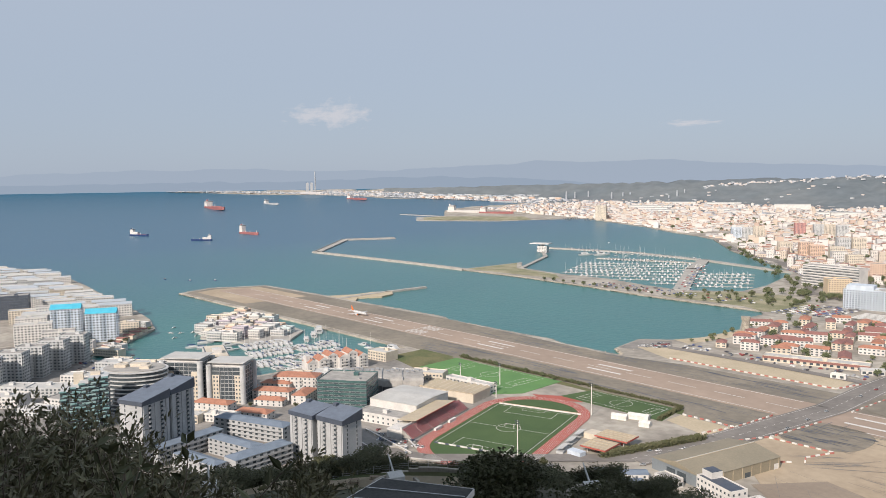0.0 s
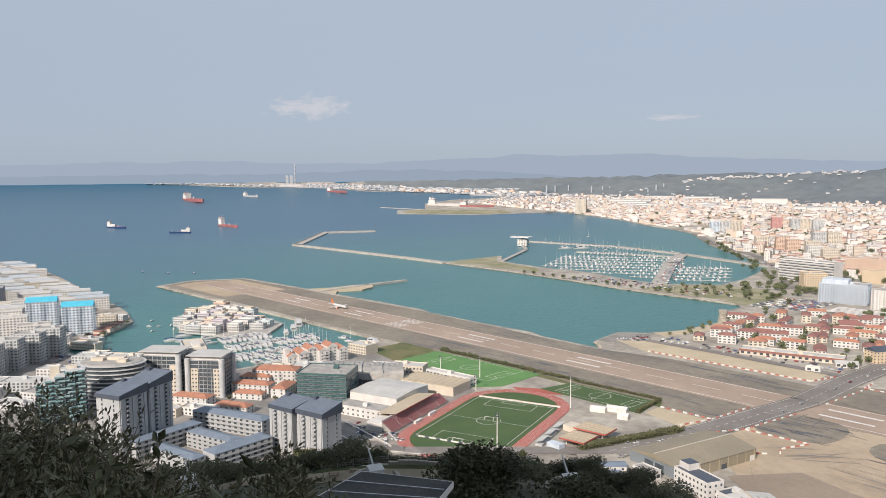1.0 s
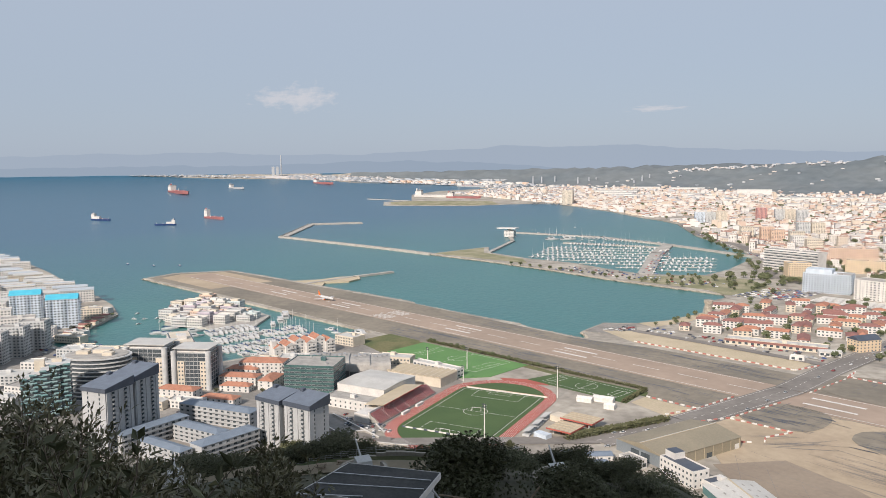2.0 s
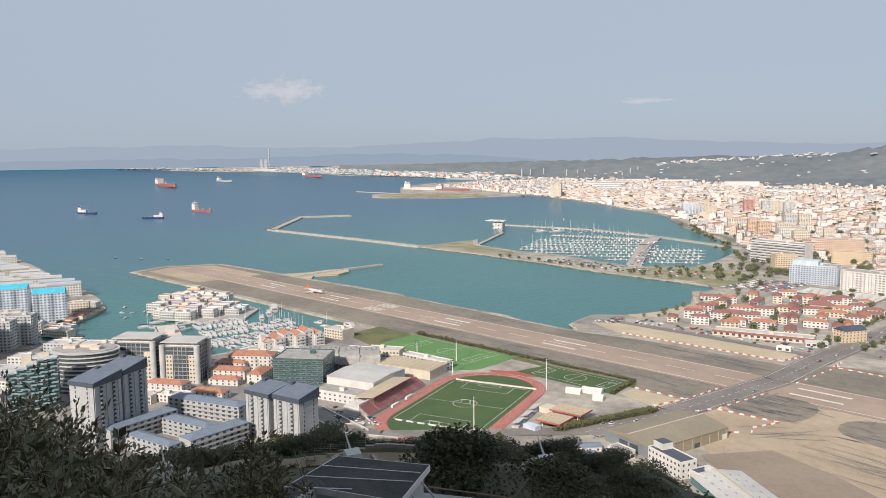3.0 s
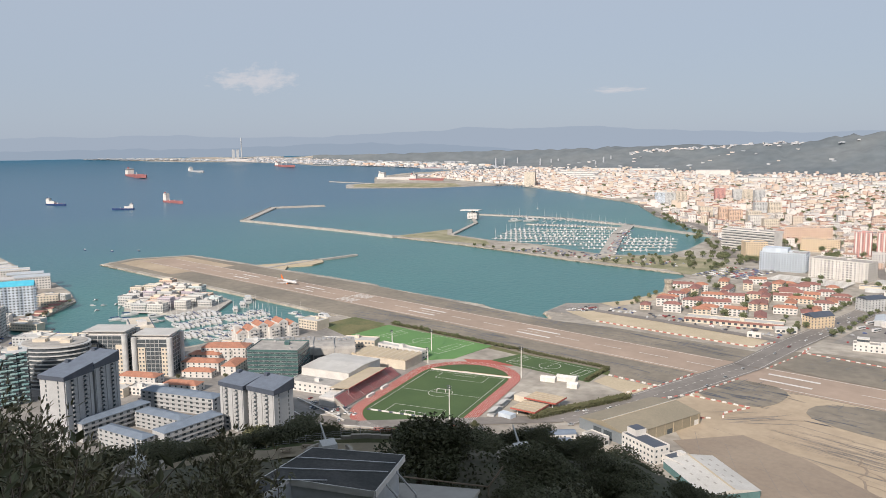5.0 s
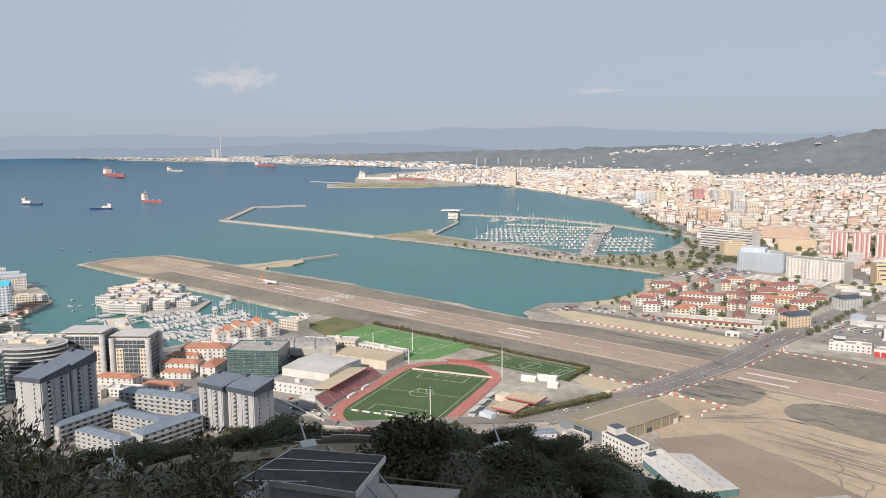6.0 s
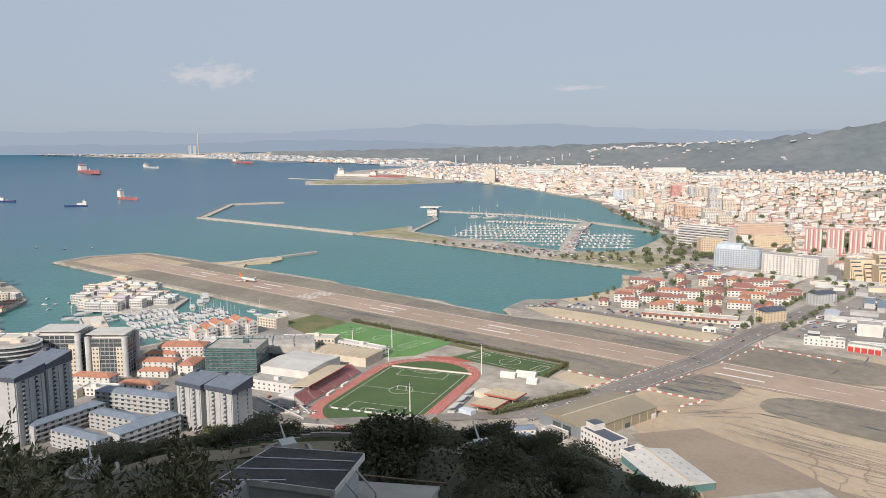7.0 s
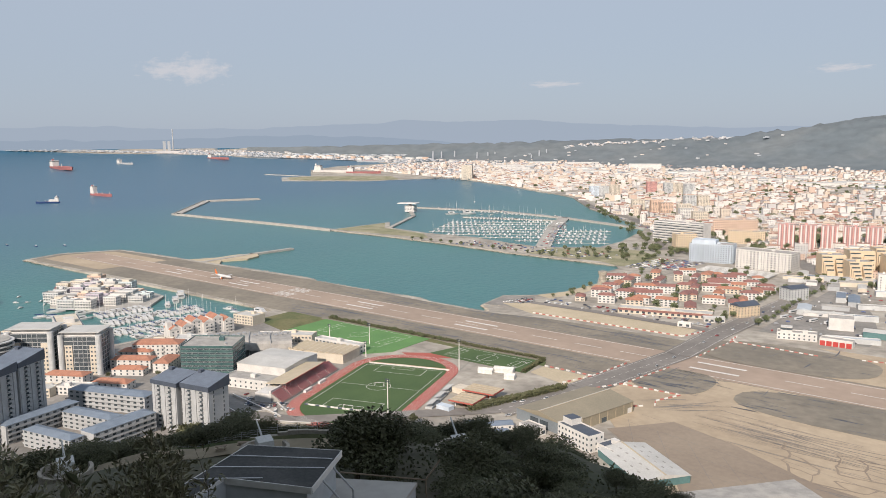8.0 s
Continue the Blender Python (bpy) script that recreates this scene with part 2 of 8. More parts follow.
def sheet(name, pts, z, mat, label, category="ground", thick=0.0, parent=None, kind="structure"):
    """A flat area on the plan, with a rim of that depth, following the drawn-in distance."""
    bm = bmesh.new()
    f = bm.faces.new([bm.verts.new((x, y, 0)) for x, y in pts])
    if f.normal.z < 0 or sum(pts[i][0] * pts[i - 1][1] - pts[i - 1][0] * pts[i][1] for i in range(len(pts))) > 0:
        f.normal_flip()
    if thick:
        r = bmesh.ops.extrude_edge_only(bm, edges=list(bm.edges))
        for v in r["geom"]:
            if isinstance(v, bmesh.types.BMVert):
                v.co.z = -thick
    bmesh.ops.triangulate(bm, faces=bm.faces)
    if max(math.hypot(*p) for p in pts) > 2300:
        for d in list(range(2200, 5200, 200)) + list(range(5400, 15000, 800)):
            for no in ((0, 1, 0), (1, 0, 0)):
                s = 1 if no[1] else -1
                bmesh.ops.bisect_plane(bm, geom=bm.verts[:] + bm.edges[:] + bm.faces[:], plane_co=(s * d, d, 0), plane_no=no)
        bmesh.ops.bisect_plane(bm, geom=bm.verts[:] + bm.edges[:] + bm.faces[:], plane_co=(-1000, 0, 0), plane_no=(1, 0, 0))
    for v in bm.verts:
        v.co = drawn_in(v.co.x, v.co.y, v.co.z + z)
    bmesh.ops.recalc_face_normals(bm, faces=bm.faces)
    ob = part(name, bm, mat, parent)
    return tagged(ob, label, category, kind=kind)


def strip(bm, x0, y0, x1, y1, w, z, mi=0):
    d = Vector((x1 - x0, y1 - y0, 0)).normalized()
    s = Vector((-d.y, d.x, 0)) * w / 2
    a, b = Vector((x0, y0, z)), Vector((x1, y1, z))
    bm.faces.new([bm.verts.new(p) for p in (a - s, b - s, b + s, a + s)]).material_index = mi


# ---------------------------------------------------------------- sea, land, hillside
bm = bmesh.new()
rings = [0, 300, 600, 900, 1200, 1500, 1800, 2100, 2400] + list(range(2600, 6000, 250)) + list(range(6000, 15000, 750)) + [16000, 19000, 24000]
SEG = 96
prev = None
for r in rings[1:]:
    ring = [bm.verts.new(drawn_in(r * math.sin(i * math.tau / SEG), r * math.cos(i * math.tau / SEG))) for i in range(SEG)]
    for i in range(SEG):
        if prev:
            bm.faces.new((prev[i], ring[i], ring[(i + 1) % SEG], prev[(i + 1) % SEG]))
    if not prev:
        bm.faces.new(ring[::-1])
    prev = ring
bmesh.ops.recalc_face_normals(bm, faces=bm.faces)
ob = part("water", bm, M["sea"])
if ob.data.polygons[0].normal.z < 0:
    ob.data.flip_normals()
tagged(ob, "calm turquoise to deep blue sea water of the bay", "water", kind="structure")

SOUTH = [(-1286, 535), (-1310, 600), (-1268, 687), (-1131, 694), (-1083, 694), (-804, 701), (-780, 692), (-661, 690), (-600, 692), (-580, 683), (-493, 680), (-502, 692)]
SHORE = [(-520, 706), (-530, 762), (-500, 788), (-483, 825), (-478, 897), (-512, 968), (-510, 1021), (-527, 1046), (-723, 1056), (-860, 1078),
         (-1009, 1093), (-1200, 1100), (-1200, 1283), (-1126, 1203), (-997, 1178), (-889, 1182), (-793, 1155), (-714, 1142), (-637, 1200), (-640, 1288),
         (-690, 1500), (-815, 1638), (-1000, 1830), (-1231, 2140), (-1343, 2231), (-1467, 2307), (-1723, 2508), (-1970, 2661), (-2266, 2843)]
FARS = [(-2377, 2657), (-2431, 2459), (-2620, 2336), (-2744, 2255), (-2976, 2447), (-2947, 2591), (-3503, 3082), (-3814, 3599), (-3893, 4170),
        (-4400, 4500), (-4844, 4573), (-5613, 4740), (-6174, 4665), (-7189, 5138), (-8637, 5365), (-9363, 5041), (-11392, 5293), (-14500, 5600)]
BACK = [(-14500, 11000), (-6000, 14000), (2500, 14000), (2500, 100), (700, -700), (-2300, -700), (-2300, 300)]
WEST = [(-1985, 415), (-1916, 436), (-1800, 452), (-1676, 466), (-1500, 452), (-1277, 425), (-1150, 414), (-1070, 402), (-997, 381), (-955, 342),
        (-930, 318), (-890, 262), (-809, 273), (-826, 330), (-780, 352), (-683, 356), (-680, 424), (-675, 473), (-689, 505), (-682, 541)]
land = sheet("ground", SOUTH + SHORE + FARS + BACK + WEST, 2.5, M["urban"], "paved and sandy town ground beside the bay", "ground", 6.0)


def lerp_table(tab, x):
    for (a, p), (b, q) in zip(tab, tab[1:]):
        if x <= b:
            return p + (q - p) * max(0.0, (x - a) / (b - a))
    return tab[-1][1]


SLOPE = [(0, 188.0), (2, 187.6), (5, 186.3), (8, 184.8), (12, 182.0), (36, 167.0), (50, 164.0), (70, 151), (105, 136), (135, 134.5), (150, 131.5), (166, 121), (250, 80), (340, 36), (425, 5), (470, 1), (600, -12)]


def hill_z(x, y):
    d = math.hypot(x, y)
    az = math.degrees(math.atan2(-x, y))
    s = 1.0 + 0.011 * max(0.0, min(25.0, 38 - az))
    front = lerp_table(SLOPE, d * s)
    # unseen ridge behind the eye, its outline set to shade the near slope
    ridge = 330 - 0.8 * max(0.0, -x - 190) - 0.25 * max(0.0, x - 250)
    yr = -100
    back = ridge - 1.5 * (y - yr) if y > yr else ridge + 0.35 * (y - yr)
    z = max(front, back)
    n = noise.fractal(Vector((x, y, 0)) / 40, 1.0, 2.0, 4)
    return z + n * min(4.0, max(0.0, d - 12) * 0.06) * (0.25 if 100 < d * s < 150 else 1)


bm = bmesh.new()
xs = [-1000, -900, -800, -720, -660] + list(range(-620, -100, 10)) + list(range(-100, 20, 4)) + list(range(20, 120, 12)) + list(range(120, 700, 40))
ys = [-700, -600, -500, -400, -320] + list(range(-260, -20, 12)) + list(range(-20, 100, 4)) + list(range(100, 480, 10))
grid = [[bm.verts.new((x, y, hill_z(x, y))) for y in ys] for x in xs]
for i in range(len(xs) - 1):
    for j in range(len(ys) - 1):
        q = (grid[i][j], grid[i + 1][j], grid[i + 1][j + 1], grid[i][j + 1])
        if max(v.co.z for v in q) > 0:
            bm.faces.new(q)
hillside = part("ground_hillside", bm, M["hill"], smooth=True)
tagged(hillside, "steep limestone hillside covered in dark scrub", "hillside", kind="structure")

# airfield surfaces, each a little above the one below
sheet("ground_airfield", [(-1278, 541), (-1300, 600), (-1262, 681), (-1083, 686), (-800, 692), (-661, 684), (-500, 674), (-420, 690), (900, 700), (900, 538), (-660, 545), (-1020, 548)], 2.6, M["tarmac"], "dark worn tarmac shoulders beside the runway", "airfield", 0.3)
sheet("runway", [(-1262, 594), (-1262, 646), (900, 646), (900, 594)], 2.72, M["runway"], "long brown asphalt runway with white markings", "runway", 0.2)
sheet("ground_turning_pad", [(-1270, 560), (-1285, 600), (-1255, 668), (-1100, 668), (-1100, 560)], 2.68, M["apron"], "pale paved turning pad at the runway end", "airfield", 0.1)
sheet("ground_apron", [(-268, 500), (-262, 540), (-256, 592), (700, 592), (700, 300), (-130, 330), (-215, 440)], 2.8, M["apron"], "sandy concrete aircraft apron with tyre marks", "apron", 0.2)


def oval(cx, cy, rx, ry, n=28, p=2.6):
    out = []
    for i in range(n):
        c, s = math.cos(i * math.tau / n), math.sin(i * math.tau / n)
        out.append((cx + rx * math.copysign(abs(c) ** (2 / p), c), cy + ry * math.copysign(abs(s) ** (2 / p), s)))
    return out


sheet("ground_island", oval(-236, 569, 30, 31), 2.95, M["tarmac"], "dark tarmac island on the apron", "airfield", 0.1)
sheet("ground_island", oval(-98, 563, 88, 31), 2.95, M["tarmac"], "long dark tarmac island on the apron", "airfield", 0.1)
sheet("ground_north_apron", [(-150, 650), (700, 650), (700, 745), (-175, 738), (-140, 720)], 2.74, M["apron"], "pale concrete apron north of the runway", "apron", 0.1)
sheet("ground_island", oval(-186, 686, 72, 40), 2.95, M["tarmac"], "dark tarmac island north of the runway", "airfield", 0.1)
sheet("ground_north_verge", [(-450, 700), (-283, 702), (-283, 745), (-480, 745), (-505, 725)], 2.62, M["sand"], "sandy strip beside the runway fence", "verge", 0.05)
sheet("ground_south_verge", [(-335, 520), (-292, 508), (-285, 538), (-335, 540)], 2.64, M["sand"], "sandy ground inside the airfield fence", "verge", 0.05)
sheet("ground_scrub", [(-662, 546), (-660, 500), (-600, 486), (-596, 540), (-470, 552), (-430, 549), (-340, 553), (-335, 541), (-500, 543)], 2.66, M["grass"], "scrubby grass beside the sports fields", "grass", 0.05)
sheet("ground_beach", [(-500, 788), (-483, 825), (-478, 897), (-462, 897), (-462, 830), (-476, 780)], 2.62, M["sand"], "narrow sandy beach along the bay", "beach", 0.05)
sheet("ground_park", [(-520, 1040), (-560, 1062), (-700, 1068), (-700, 1128), (-640, 1190), (-560, 1200), (-470, 1120), (-470, 1050)], 2.64, M["drygrass"], "dry grass park beside the marina", "park", 0.05)
sheet("ground_spoil", [(-1195, 1110), (-1195, 1262), (-1128, 1190), (-1000, 1165), (-950, 1120)], 2.64, M["drygrass"], "scrub on made ground at the breakwater root", "ground", 0.05)
sheet("ground_far_spit", [(-2390, 2620), (-2445, 2480), (-2630, 2365), (-2740, 2290), (-2940, 2450), (-2910, 2580), (-2600, 2800)], 2.8, M["drygrass"], "dull made ground on a far spit", "ground", 0.1)


def road(name, pts, w, label, z=3.05):
    bm = bmesh.new()
    for (x0, y0), (x1, y1) in zip(pts, pts[1:]):
        strip(bm, x0, y0, x1, y1, w, z)
    ob = part(name, bm, M["asphalt"])
    return tagged(ob, label, "road", kind="structure")


road("road", [(-303, 430), (-282, 508), (-262, 640), (-262, 725), (-252, 925), (-262, 1110), (-330, 1260)], 26, "wide grey road crossing the runway")
road("road_coast", [(-330, 1262), (-480, 1215), (-560, 1260), (-600, 1400), (-800, 1660), (-1010, 1860), (-1240, 2170)], 20, "grey seafront road with trees", 3.0)
road("road_stadium", [(-303, 432), (-400, 330), (-480, 300), (-600, 290), (-760, 240), (-1000, 210)], 14, "grey town street", 2.95)
sheet("ground_town_streets", [(-960, 130), (-945, 300), (-890, 255), (-805, 266), (-820, 325), (-780, 345), (-678, 352), (-672, 470), (-640, 500), (-470, 470), (-420, 330), (-400, 280), (-460, 150), (-700, 80)], 2.6, M["street"], "worn grey street surface between the blocks", "street", 0.05)
sheet("ground_beach_parking", [(-518, 708), (-527, 760), (-496, 778), (-460, 726)], 2.6, M["street"], "asphalt car park beside the beach", "car park", 0.05)
road("road_fence", [(-478, 748), (-400, 748), (-262, 742)], 12, "grey perimeter road", 2.9)

sheet("ground_quay_park", [(-1052, 396), (-1000, 377), (-976, 346), (-1010, 338), (-1062, 364)], 2.62, M["grass"], "small green park on the harbour point", "park", 0.05)
bm = bmesh.new()
pts = [(-303, 430), (-282, 508), (-262, 640), (-262, 725), (-252, 925), (-262, 1110)]
for (x0, y0), (x1, y1) in zip(pts, pts[1:]):
    n = int(math.hypot(x1 - x0, y1 - y0) / 9)
    for i in range(n):
        t0, t1 = i / n, (i + 0.45) / n
        strip(bm, x0 + (x1 - x0) * t0, y0 + (y1 - y0) * t0, x0 + (x1 - x0) * t1, y0 + (y1 - y0) * t1, 0.35, 3.1)
    for o_ in (-11, 11):
        strip(bm, x0 + o_, y0, x1 + o_, y1, 0.3, 3.1)
part("lane_marking", bm, M["paint"], bpy.data.objects["road"], "white lane markings")

# runway markings
bm = bmesh.new()
for x in range(-1180, 400, 46):
    if not -300 < x < -200:
        strip(bm, x, 620, x + 28, 620, 0.9, 2.95)
for x in (-1010, -860, -640, -484, -240, -60):
    for dy in (-9, 9):
        strip(bm, x, 620 + dy, x + 40, 620 + dy, 3.2, 2.95)
for x in (-760,):
    for dy in (-18, -14, -10, -6, 6, 10, 14, 18):
        strip(bm, x, 620 + dy, x + 30, 620 + dy, 1.8, 2.95)
for y in (597, 643):
    strip(bm, -1240, y, -285, y, 0.9, 2.95)
    strip(bm, -245, y, 600, y, 0.9, 2.95)
part("runway_marking", bm, M["paint"], bpy.data.objects["runway"], "worn white runway paint")

# rubble bank round the runway's sea end
bm = bmesh.new()
rng = random.Random(4)


def rubble(bm, pts, spacing, size, z=1.2, wide=5.0, rows=2):
    for (x0, y0), (x1, y1) in zip(pts, pts[1:]):
        n = max(1, int(math.hypot(x1 - x0, y1 - y0) / spacing))
        nx, ny = (y1 - y0), -(x1 - x0)
        l = math.hypot(nx, ny)
        for i in range(n):
            for r in range(rows):
                t = (i + rng.random()) / n
                o = (rng.random() - 0.5) * wide
                c = Vector((x0 + (x1 - x0) * t + nx / l * o, y0 + (y1 - y0) * t + ny / l * o, z + rng.uniform(-0.8, 0.8)))
                s = size * rng.uniform(0.6, 1.3)
                k = near_scale(c.x, c.y)
                c = drawn_in(*c)
                vs = [bm.verts.new(c + Vector((rng.uniform(0.6, 1.1) * a, rng.uniform(0.6, 1.1) * b, rng.uniform(0.5, 0.9) * d)) * s * k) for a, b, d in
                      ((1, 0, 0), (-1, 0, 0), (0, 1, 0), (0, -1, 0), (0, 0, 1), (0, 0, -1))]
                for f in ((0, 2, 4), (2, 1, 4), (1, 3, 4), (3, 0, 4), (2, 0, 5), (1, 2, 5), (3, 1, 5), (0, 3, 5)):
                    bm.faces.new([vs[i] for i in f])


rubble(bm, [(-660, 543), (-1020, 543)] + SOUTH, 1.6, 1.5)
ob = part("rubble_bank", bm, M["rock"])
tagged(ob, "pale limestone rubble bank along the shore", "rubble", kind="stuff")
bm = bmesh.new()
rubble(bm, SHORE[7:12], 2.2, 1.6)
rubble(bm, [(-495, 712)] + SHORE[:1] + SOUTH[-2:], 2.6, 2.0)
ob = part("rubble_bank", bm, M["rock"])
tagged(ob, "rubble edge of the far shore", "rubble", kind="stuff")


# piers and breakwaters: stone body with a parapet along one side
def mole(name, pts, w, label, h=3.0, wall=True):
    bm = bmesh.new()
    for (x0, y0), (x1, y1) in zip(pts, pts[1:]):
        d = Vector((x1 - x0, y1 - y0, 0))
        n = max(1, int(d.length / 150))
        s = Vector((-d.y, d.x, 0)).normalized()
        for i in range(n):
            a, b = Vector((x0, y0, 0)) + d * (i / n), Vector((x0, y0, 0)) + d * ((i + 1) / n + (w / d.length * 0.4 if i == n - 1 else 0))
            for o0, o1, z1 in ((-w / 2, w / 2, h),) + (((w / 2 - 1.5, w / 2 - 0.1, h + 1.6),) if wall else ()):
                base = [a + s * o0, b + s * o0, b + s * o1, a + s * o1]
                lo = [bm.verts.new(drawn_in(p.x, p.y, -3)) for p in base]
                hi = [bm.verts.new(drawn_in(p.x, p.y, z1)) for p in base]
                bm.faces.new(hi)
                for j in range(4):
                    bm.faces.new((lo[j], lo[(j + 1) % 4], hi[(j + 1) % 4], hi[j]))
    bmesh.ops.recalc_face_normals(bm, faces=bm.faces)
    ob = part(name, bm, M["concrete"])
    return tagged(ob, label, "breakwater", kind="structure")


mole("breakwater", [(-1190, 1104), (-1351, 1110), (-1760, 1105), (-2055, 1392), (-1990, 1530)], 20, "long pale stone breakwater bent at its end")
mole("breakwater_airfield", [(-1040, 690), (-1050, 790), (-1048, 872)], 9, "curved concrete jetty off the runway", wall=False)
sheet("ground_jetty", [(-1083, 690), (-1062, 735), (-1064, 775), (-1045, 800), (-1022, 785), (-1012, 755), (-1030, 720), (-1000, 694)], 2.4, M["sand"], "sandy jetty root beside the runway", "ground", 5)
mole("pier_marina_north", [(-690, 1500), (-930, 1590), (-1149, 1640), (-1390, 1600)], 16, "concrete marina mole", wall=False)
mole("pier_marina_middle", [(-715, 1145), (-860, 1420), (-935, 1590)], 26, "broad marina pier with cars", 2.9, wall=False)
mole("pier_marina_inner", [(-1138, 1473), (-1016, 1506), (-925, 1531)], 12, "low inner marina quay", 2.4, wall=False)
mole("pier_marina_west", [(-1126, 1203), (-1250, 1420), (-1330, 1500)], 9, "marina pier", wall=False)
mole("pier_far_spit", [(-2744, 2262), (-2960, 2440)], 26, "pale quay on the far spit", wall=False)
mole("pier_far_jetty", [(-2950, 2590), (-3300, 2600)], 14, "far jetty", wall=False)

# ---------------------------------------------------------------- buildings
def window_mesh(w, h, glass="glass", frame="frame"):
    bm = bmesh.new()
    t = min(0.12, w * 0.1)
    for x0, x1, z0, z1 in ((-w / 2, w / 2, 0, t), (-w / 2, w / 2, h - t, h), (-w / 2, -w / 2 + t, t, h - t), (w / 2 - t, w / 2, t, h - t)):
        box(bm, x0, x1, -0.10, 0.02, z0, z1, 0)
    f = [bm.verts.new(p) for p in ((-w / 2, -0.03, 0), (w / 2, -0.03, 0), (w / 2, -0.03, h), (-w / 2, -0.03, h))]
    bm.faces.new(f).material_index = 1
    me = bpy.data.meshes.new("window")
    bm.to_mesh(me)
    bm.free()
    me.materials.append(M[frame])
    me.materials.append(M[glass])
    return me


def balcony_mesh(w, d, mat):
    bm = bmesh.new()
    box(bm, -w / 2, w / 2, -d, 0, 0, 0.2)
    box(bm, -w / 2, w / 2, -d, -d + 0.1, 0.2, 1.1)
    box(bm, -w / 2, -w / 2 + 0.1, -d + 0.1, 0, 0.2, 1.1)
    box(bm, w / 2 - 0.1, w / 2, -d + 0.1, 0, 0.2, 1.1)
    me = bpy.data.meshes.new("balcony")
    bm.to_mesh(me)
    bm.free()
    me.materials.append(M[mat])
    return me


WIN = dict(std=window_mesh(1.5, 1.5), wide=window_mesh(2.6, 1.6), tall=window_mesh(1.2, 2.0), band=window_mesh(4.2, 1.5), shop=window_mesh(3.2, 2.4))
ROW = {}


def row_mesh(n, wf=0.5, h=1.5):
    """A storey's run of n windows, one unit apart."""
    if (n, wf, h) not in ROW:
        bm = bmesh.new()
        for i in range(n):
            c = i + 0.5 - n / 2
            box(bm, c - wf / 2, c + wf / 2, -0.08, 0.02, 0, 0.14, 0)
            f = [bm.verts.new(p) for p in ((c - wf / 2, -0.05, 0.14), (c + wf / 2, -0.05, 0.14), (c + wf / 2, -0.05, h), (c - wf / 2, -0.05, h))]
            bm.faces.new(f).material_index = 1
            box(bm, c - 0.02, c + 0.02, -0.08, -0.055, 0.14, h, 0)
        me = bpy.data.meshes.new("window")
        bm.to_mesh(me)
        bm.free()
        me.materials.append(M["frame"])
        me.materials.append(M["glass"])
        ROW[(n, wf, h)] = me
    return ROW[(n, wf, h)]


BAL = {(m, w): balcony_mesh(w, 1.5, m) for m in ("white", "cream", "grey", "pale", "peach", "ochre", "pink", "bluewhite") for w in (3.2, 5.0)}


def share_row(me, o, m):
    return tagged(share("window", me, o, m), kind="stuff")


def roof_bm(kind, w, d, h, rise, over=0.4):
    bm = bmesh.new()
    a, b = w / 2 + over, d / 2 + over
    if kind == "hip":
        r = max(0.3, a - b) if a >= b else 0
        rb = max(0.3, b - a) if b > a else 0
        e = [bm.verts.new(p) for p in ((-a, -b, h), (a, -b, h), (a, b, h), (-a, b, h))]
        u = [bm.verts.new((-r, -rb, h + rise)), bm.verts.new((r, rb, h + rise))]
        if a >= b:
            fs = ((e[0], e[1], u[1], u[0]), (e[1], e[2], u[1]), (e[2], e[3], u[0], u[1]), (e[3], e[0], u[0]))
        else:
            fs = ((e[0], e[1], u[0]), (e[1], e[2], u[1], u[0]), (e[2], e[3], u[1]), (e[3], e[0], u[0], u[1]))
        for f in fs:
            bm.faces.new(f)
        bm.faces.new(e[::-1])
    elif kind == "gable":
        pts = ((-b, h), (b, h), (0, h + rise))
        l = [bm.verts.new((-a, y, z)) for y, z in pts]
        r = [bm.verts.new((a, y, z)) for y, z in pts]
        bm.faces.new(l), bm.faces.new(r[::-1])
        for i in range(3):
            bm.faces.new((l[i], r[i], r[(i + 1) % 3], l[(i + 1) % 3]))
    elif kind == "shed":
        pts = ((-b, h), (b, h), (b, h + rise), (-b, h + rise * 0.45))
        l = [bm.verts.new((-a, y, z)) for y, z in pts]
        r = [bm.verts.new((a, y, z)) for y, z in pts]
        bm.faces.new(l), bm.faces.new(r[::-1])
        for i in range(4):
            bm.faces.new((l[i], r[i], r[(i + 1) % 4], l[(i + 1) % 4]))
    else:
        box(bm, -w / 2 + 0.3, w / 2 - 0.3, -d / 2 + 0.3, d / 2 - 0.3, h - 0.1, h + 0.12)
    bmesh.ops.recalc_face_normals(bm, faces=bm.faces)
    return bm


def any_in(x, y, poly):
    r = False
    for (x0, y0), (x1, y1) in zip(poly, poly[1:] + poly[:1]):
        if (y0 > y) != (y1 > y) and x < (x1 - x0) * (y - y0) / (y1 - y0) + x0:
            r = not r
    return r


